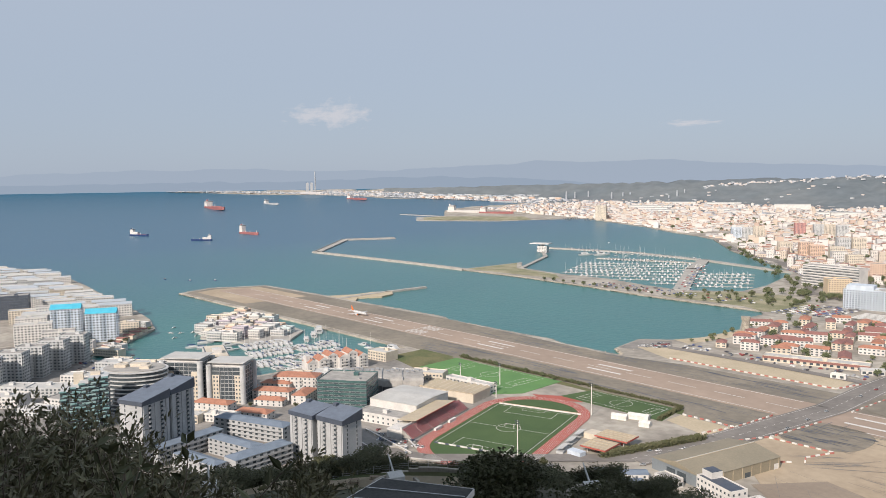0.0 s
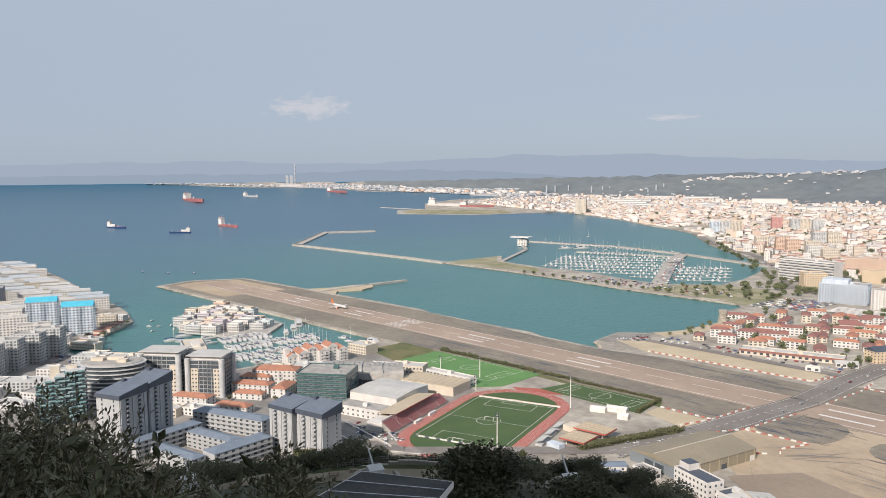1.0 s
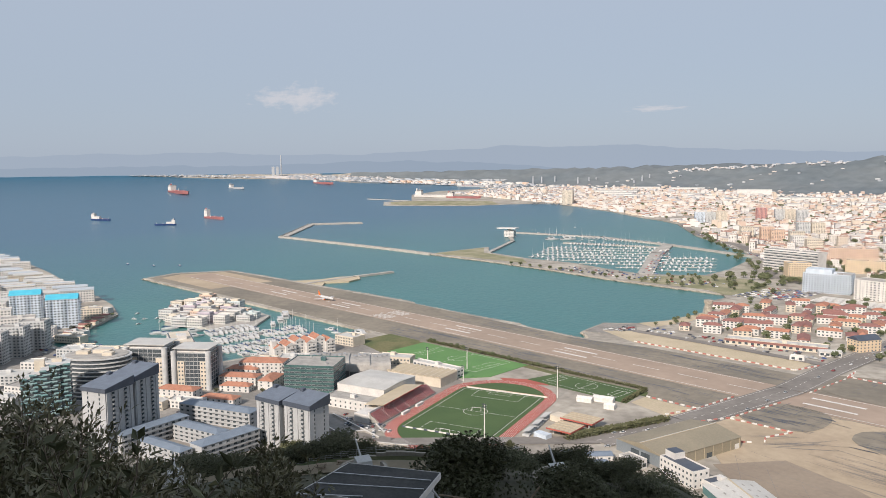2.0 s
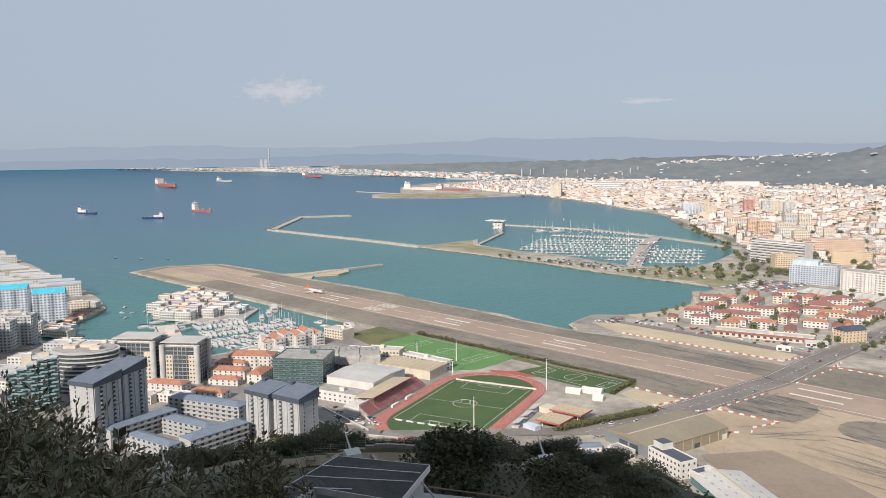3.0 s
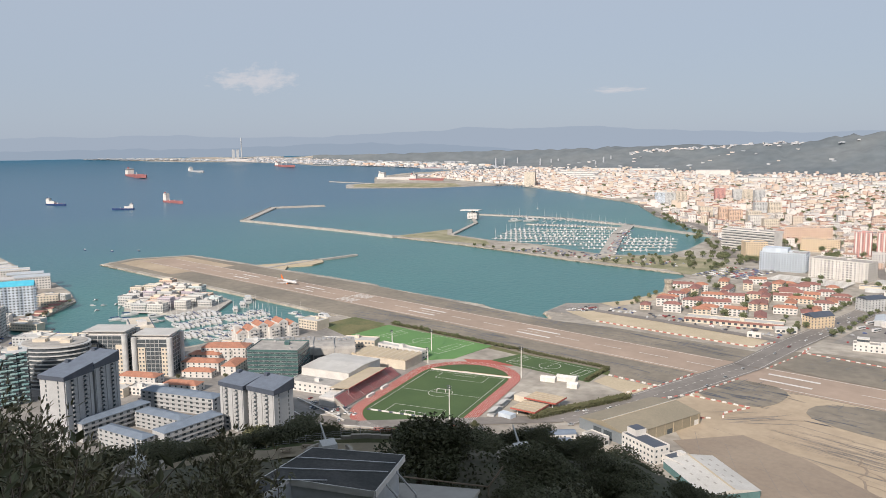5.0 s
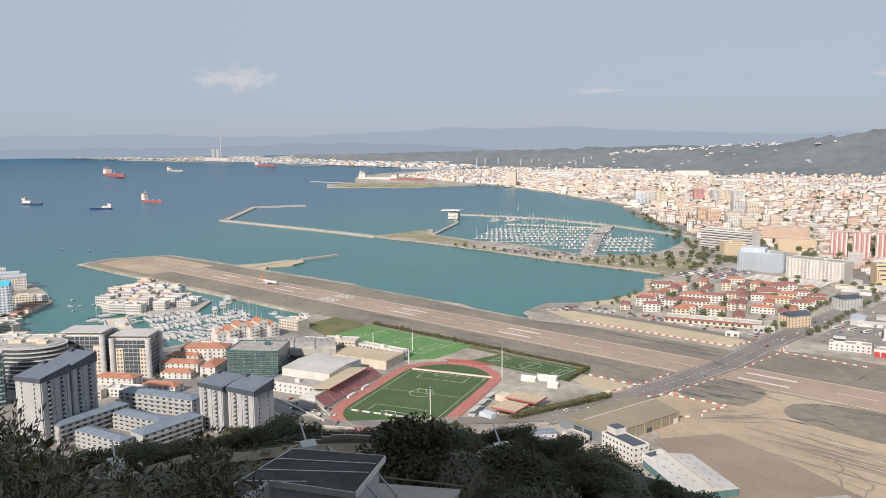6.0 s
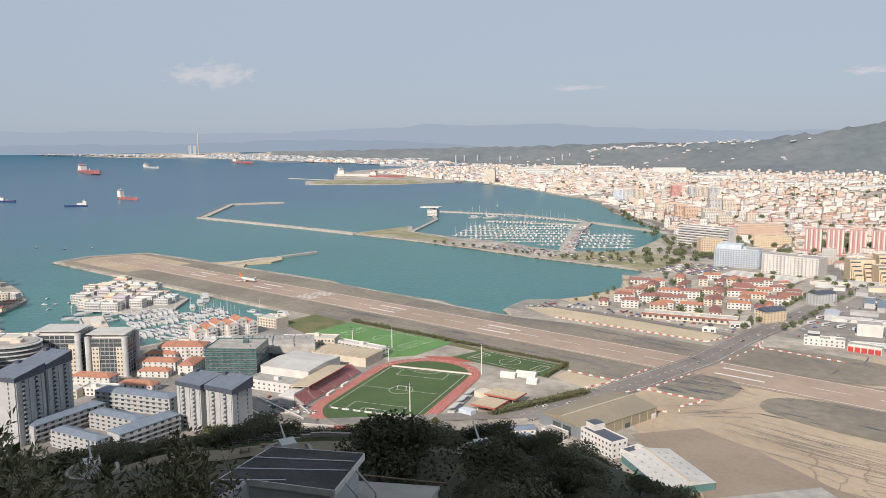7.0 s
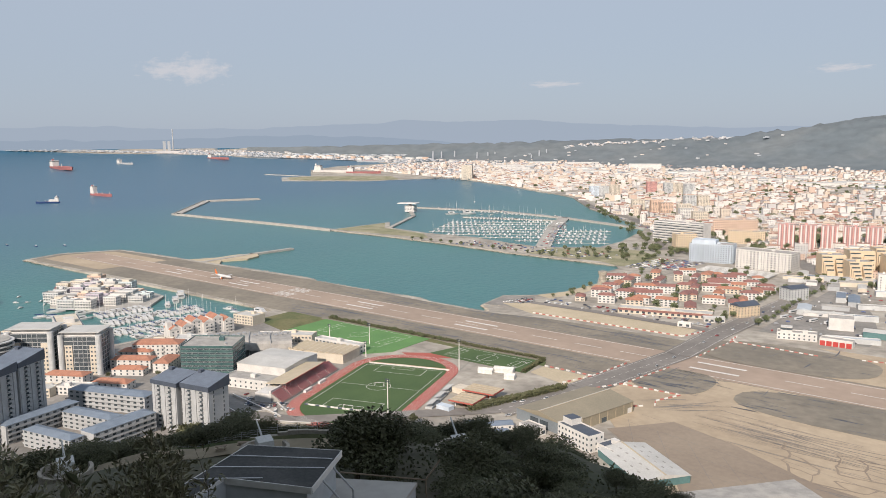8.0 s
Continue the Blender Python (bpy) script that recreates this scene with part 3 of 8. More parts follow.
def building(name, label, x, y, rz, w, d, h, wall="white", roof="flat", roofmat=None, rise=2.5, win="std", storeys=None, bays=4.0,
             balcony=None, sides="sew", group="", z=2.5, category="building", clutter=True, seed=1, bay_skip=()):
    """A block of storeys: walls with parapet, roof, its windows and balconies. sides: which faces have windows, s being local -y."""
    r = random.Random(seed + int(x * 7 + y))
    o = thing(name, at(x, y, z, rz), label, category, group)
    storeys = storeys or max(1, round(h / 3.1))
    sh = h / storeys
    bm = boxed(-w / 2, w / 2, -d / 2, d / 2, -1, h)
    if roof == "flat":
        for x0, x1, y0, y1 in ((-w / 2, w / 2, -d / 2, -d / 2 + 0.25), (-w / 2, w / 2, d / 2 - 0.25, d / 2), (-w / 2, -w / 2 + 0.25, -d / 2 + 0.25, d / 2 - 0.25), (w / 2 - 0.25, w / 2, -d / 2 + 0.25, d / 2 - 0.25)):
            box(bm, x0, x1, y0, y1, h, h + 0.9)
    part("wall", bm, M[wall], o)
    part("roof", roof_bm(roof, w, d, h, rise), M[roofmat or ("flatroof" if roof == "flat" else "tile")], o)
    me = WIN[win] if win and win != "row" else None
    for s in sides if win else "":
        ln, off, ang = {"s": (w, d / 2, 0), "n": (w, d / 2, 180), "e": (d, w / 2, 90), "w": (d, w / 2, -90)}[s]
        n = max(1, int(ln / bays))
        if win == "row":
            for k in range(storeys):
                share_row(row_mesh(n), o, pose(0, 0, 0, 0, 0, ang) @ Matrix.Translation((0, -off, k * sh + min(1.0, sh * 0.3))) @ Matrix.Diagonal((ln / n, 1, 1, 1)))
                if balcony and k and s in "se":
                    for i in range(0, n, balcony * 2):
                        share("balcony", BAL[(wall if (wall, 5.0) in BAL and wall != "pink" else "white", 5.0)], o, pose(0, 0, 0, 0, 0, ang) @ Matrix.Translation(((i + 1) / n * ln - ln / 2, -off, k * sh + 0.05)))
            continue
        for i in range(n):
            px = (i + 0.5) / n * ln - ln / 2
            for k in range(storeys):
                m = pose(0, 0, 0, 0, 0, ang) @ Matrix.Translation((px, -off, k * sh + min(1.0, sh * 0.3)))
                share("window", me, o, m)
                if balcony and s in "se" and i % balcony == 0 and k > 0:
                    share("balcony", BAL[(wall if (wall, 3.2) in BAL else "white", 3.2)], o, pose(0, 0, 0, 0, 0, ang) @ Matrix.Translation((px, -off, k * sh + 0.05)))
    if clutter and roof == "flat":
        bm = bmesh.new()
        a, b = r.uniform(-0.2, 0.2) * w, r.uniform(-0.2, 0.2) * d
        box(bm, a - 2, a + 2.2, b - 1.6, b + 1.6, h + 0.1, h + 2.8)
        part("stair_head", bm, M[wall], o)
        for i in range(max(1, int(w * d / 400))):
            a, b = r.uniform(-0.42, 0.42) * w, r.uniform(-0.4, 0.4) * d
            part("roof_unit", boxed(a - 0.8, a + 0.8, b - 0.6, b + 0.6, h + 0.12, h + 1.3), M["steel"], o)
    return o


# twin estate towers with dark slanted caps
def tower(x, y, rz, w, d, h, label, rise, long_side="s"):
    o = thing("apartment_tower", at(x, y, 2.5, rz), label, "apartment tower", "estate towers with dark caps")
    part("wall", boxed(-w / 2, w / 2, -d / 2, d / 2, -1, h), M["grey"], o)
    part("roof", roof_bm("shed", w, d, h, rise, 0.7), M["slate"], o, "dark slate cap sloping towards one side")
    a, b = w / 2 + 0.5, d / 2 + 0.5
    bm = bmesh.new()
    v = [bm.verts.new(p) for p in ((-a, -b, h + rise * 0.45 + 0.06), (a, -b, h + rise * 0.45 + 0.06), (a, b, h + rise + 0.04), (-a, b, h + rise + 0.04))]
    bm.faces.new(v)
    part("roof_sheet", bm, M["slatetop"], o)
    part("lift_housing", boxed(-w / 2 + 1, -w / 2 + 4, d / 2 - 4, d / 2 - 1, h + rise * 0.6, h + rise + 1.2), M["slate"], o)
    st = round(h / 2.9)
    for s, ln, off, ang in (("s", w, d / 2, 0), ("e", d, w / 2, 90), ("w", d, w / 2, -90)):
        turn = pose(0, 0, 0, 0, 0, ang)
        if s == long_side:
            for e in (-1, 0, 1):
                g = part("pilaster", boxed(e * ln * 0.42 - 1.1, e * ln * 0.42 + 1.1, -off - 0.45, -off - 0.003, -1, h), M["grey"], o)
                g.matrix_basis = turn
        for k in range(st):
            z = k * h / st
            if s == long_side:
                for px in (-0.22 * ln, 0.22 * ln):
                    share("window", WIN["wide"], o, turn @ Matrix.Translation((px, -off, z + 0.8)))
                    share("balcony", BAL[("grey", 3.2)], o, turn @ Matrix.Translation((px, -off, z + 0.1)))
            else:
                for px in (-0.25 * ln, 0.25 * ln):
                    share("window", WIN["tall"], o, turn @ Matrix.Translation((px, -off, z + 0.7)))
    return o


TL = "pale grey estate tower with dark slanted roof cap"
tower(-432, 285, 12, 23, 18, 29, TL, 7.0)
tower(-456, 278, 11, 22, 18, 29, TL, 6.0)
tower(-522, 190, 24, 20, 24, 42, "tall pale grey estate tower with dark slanted cap", 6.0, "e")
tower(-533, 213, 24, 20, 22, 43, "tall pale grey estate tower with dark slanted cap", 7.0, "e")


# estate blocks round courtyards, blue-grey roofs, gallery balconies
def estate(x0, y0, x1, y1, d, h, seed):
    w = math.hypot(x1 - x0, y1 - y0)
    rz = math.degrees(math.atan2(y1 - y0, x1 - x0))
    o = building("estate_block", "long white estate block with blue-grey metal roof", (x0 + x1) / 2, (y0 + y1) / 2, rz, w, d, h, "grey", "hip", "blueroof", 1.6,
                 "wide", round(h / 3), 5.0, None, "sen", "estate blocks", clutter=False, seed=seed)
    st = round(h / 3)
    for k in range(1, st):
        for s, ang in ((1, 0), (-1, 180)):
            bm = bmesh.new()
            box(bm, -w / 2 + 1, w / 2 - 1, -1.5, 0.0, 0, 0.2)
            box(bm, -w / 2 + 1, w / 2 - 1, -1.5, -1.4, 0.2, 1.1)
            g = part("gallery", bm, M["grey"], o)
            g.matrix_basis = pose(0, 0, 0, 0, 0, ang) @ Matrix.Translation((0, -d / 2, k * h / st))
    return o


estate(-549, 256, -490, 280, 13, 12.5, 1)
estate(-510, 190, -520, 241, 11, 12.5, 2)
estate(-510, 233, -470, 244, 11, 11, 3)
estate(-456, 218, -461, 262, 13, 12.5, 4)
estate(-496, 202, -455, 211, 10, 11, 5)

# offices, hotel and houses by the marina
building("glass_office", "green glass office block with flat cluttered roof", -540, 366, 37, 42, 34, 24, "teal", "flat", None, 2, "band", 7, 4.6, None, "se", z=2.5)
def office_wing(x, y, rz):
    """Four glazed bays behind charcoal fins, each under its own sloping pale roof that curls down at the front."""
    o = thing("office_building", at(x, y, 2.5, rz), "modern office wing with curved pale roof bays", "building")
    for i in range(4):
        x0, x1 = -36 + i * 18, -19 + i * 18
        h = (17, 16, 15, 14)[i]
        part("bay", boxed(x0, x1, -17, 17, -1, h - 1.2), M["darkbay"], o)
        bm = bmesh.new()
        prof = [(-19.0, h - 7), (-18.2, h - 2.2), (-16, h - 0.2), (-8, h + 0.8), (17.5, h - 0.4)]
        lo = [[bm.verts.new((px, py, pz)) for px in (x0 - 0.3, x1 + 0.3)] for py, pz in prof]
        hi = [[bm.verts.new((px, py, pz + 0.5)) for px in (x0 - 0.3, x1 + 0.3)] for py, pz in prof]
        for a, b in zip(range(4), range(1, 5)):
            bm.faces.new((hi[a][0], hi[a][1], hi[b][1], hi[b][0]))
            bm.faces.new((lo[b][0], lo[b][1], lo[a][1], lo[a][0]))
            for e in (0, 1):
                bm.faces.new((lo[a][e], lo[b][e], hi[b][e], hi[a][e]))
        bmesh.ops.recalc_face_normals(bm, faces=bm.faces)
        part("roof", bm, M["flatroof"], o, "pale curved roof bay")
        for k in range(4):
            share("window", WIN["band"], o, Matrix.Translation((x0 + 4.6, -17, k * 3.4 + 0.6)))
            share("window", WIN["band"], o, Matrix.Translation((x0 + 12.4, -17, k * 3.4 + 0.6)))
        for k in range(3):
            part("roof_unit", boxed(x0 + 3 + k * 4.4, x0 + 5.6 + k * 4.4, 1 + k * 3, 5 + k * 3, h + 0.2, h + 2.0), M["steel"], o)
        part("fin", boxed(x1 + 0.31, x1 + 0.7, -18, 17, -1, h + 0.4), M["grey"], o)
    return o


office_wing(-556, 414, 52)
building("sports_hall", "big white sports hall with pale grey sheet roof", -496, 396, 17, 45, 47, 11.5, "white", "gable", "sheet", 1.4, None, 2, 6, None, "", clutter=False)
building("sports_annex", "low white annex in front of the sports hall", -478, 362, 17, 52, 18, 7, "white", "flat", None, 2, "std", 2, 4.5, None, "se")
building("hotel_block", "white apartment block with terracotta hip roof", -613, 361, 40, 40, 18, 13, "white", "hip", "tile", 3, "std", 4, 4.0, 3, "sew")
def gabled_hotel(x, y, rz):
    """Staggered white bays, each with its own cross gable of orange tiles, round a taller lift tower."""
    o = thing("hotel_block", at(x, y, 2.5, rz), "white apartment block with stepped orange gables", "building")
    for i, (h, off, d) in enumerate(((10.5, 0, 17), (12.5, -2.0, 19), (15.0, 1.0, 18), (13.5, -2.5, 20), (15.5, 0.5, 18), (12.0, -1.5, 18))):
        x0, x1 = -31 + i * 10.4, -20.6 + i * 10.4
        part("bay", boxed(x0 + 0.02, x1 - 0.02, off - d / 2, off + d / 2, -1, h), M["white"], o)
        bm = bmesh.new()
        pts = ((x0 - 0.2, h), (x1 + 0.2, h), ((x0 + x1) / 2, h + 3.4))
        a = [bm.verts.new((px, off - d / 2 - 0.5, pz + 0.02)) for px, pz in pts]
        b = [bm.verts.new((px, off + d / 2 + 0.5, pz + 0.02)) for px, pz in pts]
        bm.faces.new(a[::-1]).material_index = 1
        bm.faces.new(b).material_index = 1
        for j in range(3):
            bm.faces.new((a[j], a[(j + 1) % 3], b[(j + 1) % 3], b[j]))
        bmesh.ops.recalc_face_normals(bm, faces=bm.faces)
        part("roof", bm, [M["tile"], M["white"]], o)
        for k in range(int(h / 3.0)):
            for px in (x0 + 2.9, x1 - 2.9):
                share("window", WIN["std"], o, Matrix.Translation((px, off - d / 2, k * 3.0 + 1.0)))
            if i % 2 and k:
                share("balcony", BAL[("white", 5.0)], o, Matrix.Translation(((x0 + x1) / 2, off - d / 2, k * 3.0 + 0.1)))
    part("lift_tower", boxed(-31.5, -27, -4, 3, -1, 17), M["white"], o)
    for k in range(4):
        for px in (-5, 0, 5):
            share("window", WIN["std"], o, pose(0, 0, 0, 0, 0, 90) @ Matrix.Translation((px, -31.38, k * 3.0 + 1.0)))
    return o


gabled_hotel(-654, 428, 78)
for i, (x, y, rz, w, d, h) in enumerate([(-600, 330, 35, 34, 14, 8), (-575, 345, 125, 26, 13, 8), (-620, 345, 35, 28, 13, 8), (-585, 318, 35, 26, 10, 5), (-630, 318, 40, 20, 12, 7),
                                         (-640, 295, 40, 22, 12, 6), (-600, 275, 30, 34, 13, 8), (-560, 290, 30, 30, 12, 6), (-660, 310, 50, 16, 11, 7), (-530, 268, 30, 26, 11, 7)]):
    building("town_house", "white house with terracotta tiled roof", x, y, rz, w, d, h, "white", "hip", "tile", 2.6, "std", None, 4.5, None, "sew", "white houses with red roofs", clutter=False)

# tall waterfront buildings
def glass_tower(x, y, rz, w, d, h, label):
    """Dark curtain glass between pale piers, round corner shafts, a set-back roof storey."""
    o = thing("waterfront_tower", at(x, y, 2.5, rz), label, "tower", "glass waterfront towers")
    part("glazing", boxed(-w / 2 + 0.3, w / 2 - 0.3, -d / 2 + 0.3, d / 2 - 0.3, -1, h), M["glass"], o)
    st = round(h / 3.3)
    for k in range(st + 1):
        part("floor_band", boxed(-w / 2 + 0.1, w / 2 - 0.1, -d / 2 + 0.1, d / 2 - 0.1, k * h / st - 0.35, k * h / st + 0.15), M["grey"], o)
    for a, b in ((-1, -1), (1, -1), (1, 1), (-1, 1)):
        bm = bmesh.new()
        tube(bm, (a * w / 2, b * d / 2, -1), (a * w / 2, b * d / 2, h + 1.5), 2.4, 2.4, 14)
        part("corner_shaft", bm, M["pale"], o)
    # windowed cream bays beside the curtain glass
    for px in (-0.3, 0.36):
        part("bay", boxed(px * w - 3.0, px * w + 3.0, -d / 2 - 0.5, -d / 2 + 0.29, -1, h * 0.78), M["cream"], o)
        for k in range(int(st * 0.78)):
            for q in (-1.4, 1.4):
                share("window", WIN["std"], o, Matrix.Translation((px * w + q, -d / 2 - 0.5, k * h / st + 1.0)))
    for px in (-0.17, -0.05, 0.07, 0.19):
        part("mullion", boxed(px * w - 0.15, px * w + 0.15, -d / 2 - 0.1, -d / 2 + 0.29, -1, h), M["grey"], o)
    for px in (-0.3, -0.1, 0.1, 0.3):
        part("mullion", boxed(w / 2 - 0.29, w / 2 + 0.1, px * d - 0.15, px * d + 0.15, -1, h), M["grey"], o)
    part("roof_storey", boxed(-w / 2 + 2, w / 2 - 2, -d / 2 + 2, d / 2 - 2, h + 0.16, h + 3.4), M["white"], o)
    part("roof", boxed(-w / 2 - 1, w / 2 + 1, -d / 2 - 1, d / 2 + 1, h + 3.4, h + 3.9), M["sheet"], o)
    return o


glass_tower(-652, 276, 40, 34, 24, 34, "tall cream tower with dark curtain glass")
glass_tower(-622, 302, 40, 30, 24, 31, "tall cream tower with dark curtain glass")
building("waterfront_tower", "cream waterfront block behind the oval tower", -706, 262, 40, 36, 22, 24, "cream", "flat", "sheet", 2, "row", 8, 3.8, None, "se")


def round_tower(x, y, rx, ry, h, rz, label, band="pale", step=3.2):
    o = thing("round_tower", at(x, y, 2.5, rz), label, "apartment tower")
    n = 36
    ell = lambda s: [(rx * s * math.cos(i * math.tau / n), ry * s * math.sin(i * math.tau / n)) for i in range(n)]
    bm = bmesh.new()
    prism(bm, ell(0.94), -1, h)
    part("wall", bm, M["glass"], o, "dark glazed curved wall")
    st = round(h / step)
    for k in range(st + 1):
        bm = bmesh.new()
        prism(bm, ell(1.0 if k % 2 or band == "pale" else 1.03), k * h / st - 0.2, k * h / st + 0.6)
        part("balcony_band", bm, M[band], o)
    bm = bmesh.new()
    prism(bm, ell(0.9), h + 0.61, h + 1.2)
    part("roof", bm, M["flatroof"], o)
    for i, (a, b, c) in enumerate(((-0.4, 0, 5), (0.1, 0.2, 7), (0.4, -0.2, 4))):
        part("roof_house", boxed(a * rx - c, a * rx + c, b * ry - 3, b * ry + 3, h + 1.2, h + 3.6), M["cream"], o)
    return o


round_tower(-656, 232, 28, 20, 33, 45, "oval apartment tower with pale balcony bands")

def stepped_tower(x, y, rz, label):
    """Teal glass bays stepping in plan and height, stacked with staggered balcony trays."""
    o = thing("stepped_tower", at(x, y, 2.5, rz), label, "apartment tower")
    for b, (h, off) in enumerate(((30, 3.0), (33, 1.0), (36, -0.5), (39, 0.5), (39, 2.5))):
        x0 = -17 + b * 6.8
        part("bay", boxed(x0 + 0.02, x0 + 6.78, off - 8, 10 + off * 0.1, -1, h), M["glass"], o, "dark teal glazed bay")
        part("roof", boxed(x0 + 0.02, x0 + 6.78, off - 8.2, 10.1, h + 0.01, h + 0.5), M["pale"], o)
        for k in range(1, int(h / 3.0) + 1):
            sh = 1.1 if (k + b) % 2 else -1.1
            bm = bmesh.new()
            for f in (0, 1):
                box(bm, x0 + 0.9 + sh, x0 + 5.9 + sh, off - 9.5 + f * 0.12, off - 8.01 if not f else off - 9.2, k * 3.0 - 0.2 if not f else k * 3.0, k * 3.0 if not f else k * 3.0 + 1.0)
            part("balcony", bm, M["tealband"], o)
            part("floor_band", boxed(x0 + 0.02, x0 + 6.78, off - 8.2, off - 8.005, k * 3.0 - 1.3, k * 3.0 - 0.75), M["tealband"], o)
    for q in (-8, 4):
        part("roof_house", boxed(q, q + 7, 3, 9, 33, 41.5), M["cream"], o)
    return o


stepped_tower(-628, 184, 68, "teal glass apartment tower with staggered stepped balconies")

# west quarter
for i, (x, y) in enumerate([(-815, 176), (-833, 198), (-850, 222), (-866, 246)]):
    building("slab_block", "white slab block with stacked balconies", x, y, 52, 25, 17, 30, "pale", "flat", None, 2, "row", 10, 3.4, 2, "se", "white slab blocks")
building("slab_block", "white slab block with stacked balconies", -800, 150, 52, 25, 17, 30, "pale", "flat", None, 2, "row", 10, 3.4, 2, "se", "white slab blocks")
for x, y in ((-966, 306), (-1030, 285)):
    o = building("aqua_tower", "pale blue tower with turquoise pitched roof", x, y, 66, 34, 20, 34, "bluewhite", "gable", "aqua", 5, "row", 11, 3.6, 2, "se", "turquoise roofed towers")
building("dark_office", "dark glazed office block", -1215, 268, 70, 40, 26, 32, "slate", "flat", None, 2, "row", 9, 3, None, "se")
rb = random.Random(7)
WLAND = [(-1930, 422), (-1800, 443), (-1676, 456), (-1500, 443), (-1277, 416), (-1150, 403), (-1060, 384), (-1045, 330), (-1066, 225), (-1900, 225)]
for gx in range(-1880, -1040, 35):
    for gy in range(228, 470, 50):
        x, y = gx + rb.uniform(-4, 4) + (gy - 340) * 0.33, gy + rb.uniform(-5, 5)
        ca, sa_ = math.cos(radians(72)), math.sin(radians(72))
        if not all(any_in(x + u * ca, y + u * sa_, WLAND) for u in (-22, 0, 22)) or math.hypot(x + 1215, y - 268) < 40:
            continue
        low = (x + 1500) / 400
        building("residential_block", rb.choice(("white apartment terrace with pale sheet roof", "cream apartment terrace with pale sheet roof")), x, y, 72 + rb.uniform(-3, 3), rb.uniform(38, 47), rb.uniform(14, 18),
                 rb.uniform(11, 15) + max(0, min(8, 6 * low)), rb.choice(("cream", "white", "pale", "white")), rb.choice(("flat", "gable", "shed")), rb.choice(("sheet", "palesheet", "palesheet")), 2, "row", None, 3.4, None, "s", "residential terraces on reclaimed land", seed=gx, clutter=False)

# low flats, shops and depots between the towers
rb = random.Random(17)
for i, (x, y, rz, w, d, h) in enumerate(((-700, 196, 30, 44, 20, 6), (-724, 222, 30, 40, 18, 7), (-690, 168, 30, 40, 16, 5), (-748, 190, 50, 36, 20, 8), (-770, 222, 40, 30, 16, 9), (-778, 258, 40, 34, 18, 14), (-800, 268, 40, 22, 16, 11),
                                          (-738, 262, 40, 40, 22, 16), (-712, 288, 40, 30, 16, 12), (-676, 262, 40, 26, 14, 10), (-590, 250, 30, 24, 14, 6), (-572, 268, 30, 28, 12, 6), (-598, 228, 50, 22, 12, 5), (-570, 205, 50, 24, 12, 5),
                                          (-740, 150, 45, 40, 18, 9), (-775, 170, 45, 30, 16, 7), (-880, 285, 30, 34, 12, 6), (-905, 300, 30, 26, 10, 5), (-930, 270, 60, 30, 16, 9), (-900, 250, 40, 30, 14, 12), (-955, 255, 70, 34, 18, 20), (-1000, 240, 70, 40, 20, 24),
                                          (-1060, 330, 70, 40, 18, 22), (-1090, 260, 70, 36, 22, 18), (-1140, 300, 75, 44, 20, 22), (-1000, 345, 60, 34, 12, 12), (-1030, 368, 30, 40, 10, 6), (-620, 398, 45, 26, 14, 9), (-592, 425, 30, 30, 18, 8), (-640, 380, 40, 20, 12, 7),
                                          (-655, 488, 10, 26, 18, 9), (-560, 470, 30, 34, 16, 7), (-575, 450, 30, 24, 14, 8), (-520, 320, 35, 30, 10, 4), (-505, 335, 35, 22, 9, 4))):
    building("low_building", rb.choice(("low white flat-roofed building with roof plant", "low cream flat-roofed building with roof plant")), x, y, rz, w, d, h, rb.choice(("pale", "cream", "white", "pale")), "flat", rb.choice(("sheet", "flatroof", "sheet")), 2,
             "row", None, 3.4, None, "s", "low flat-roofed buildings", seed=i)
for i in range(7):
    building("quay_shed", "small harbour shed with dull red roof", -896 - i * 15, 282 + i * 13, 42, 13, 8, 4, "cream", "gable", "deepred", 1.6, None, 1, 4, None, "", "harbour sheds", clutter=False)

# ---------------------------------------------------------------- stadium and sports fields
STAD = at(-404.5, 417.5, 2.5, 19.8)
stad = thing("stadium_field", STAD, "football pitch with red running track round it", "stadium")


def stadium_ring(r, half, n=20):
    pts = [(r * math.cos(a), half + r * math.sin(a)) for a in (i * math.pi / n for i in range(n + 1))]
    return pts + [(-x, -y) for x, y in pts]


def ring_mesh(inner, outer, z):
    bm = bmesh.new()
    a = [bm.verts.new((x, y, z)) for x, y in inner]
    b = [bm.verts.new((x, y, z)) for x, y in outer]
    for i in range(len(a)):
        j = (i + 1) % len(a)
        bm.faces.new((a[i], b[i], b[j], a[j]))
    return bm


def lines(bm, segs, w, z):
    for x0, y0, x1, y1 in segs:
        strip(bm, x0, y0, x1, y1, w, z)


def circle_line(bm, cx, cy, r, w, z, a0=0, a1=360, n=36):
    for i in range(n):
        a, b = radians(a0 + (a1 - a0) * i / n), radians(a0 + (a1 - a0) * (i + 1) / n)
        strip(bm, cx + r * math.cos(a), cy + r * math.sin(a), cx + r * math.cos(b), cy + r * math.sin(b), w, z)


bm = bmesh.new()
prism(bm, stadium_ring(37.5, 44), -0.5, 0.35)
part("grass_pitch", bm, M["turf"], stad)
part("running_track", ring_mesh(stadium_ring(37.2, 44), stadium_ring(46.5, 44), 0.42), M["track"], stad)
bm = bmesh.new()
for k in range(0, 7):
    r = 38.0 + k * 1.25
    ring = stadium_ring(r, 44)
    for p, q in zip(ring, ring[1:] + ring[:1]):
        strip(bm, *p, *q, 0.16, 0.47)
part("lane_line", bm, M["paint"], stad)
W, L = 33.2, 51.8


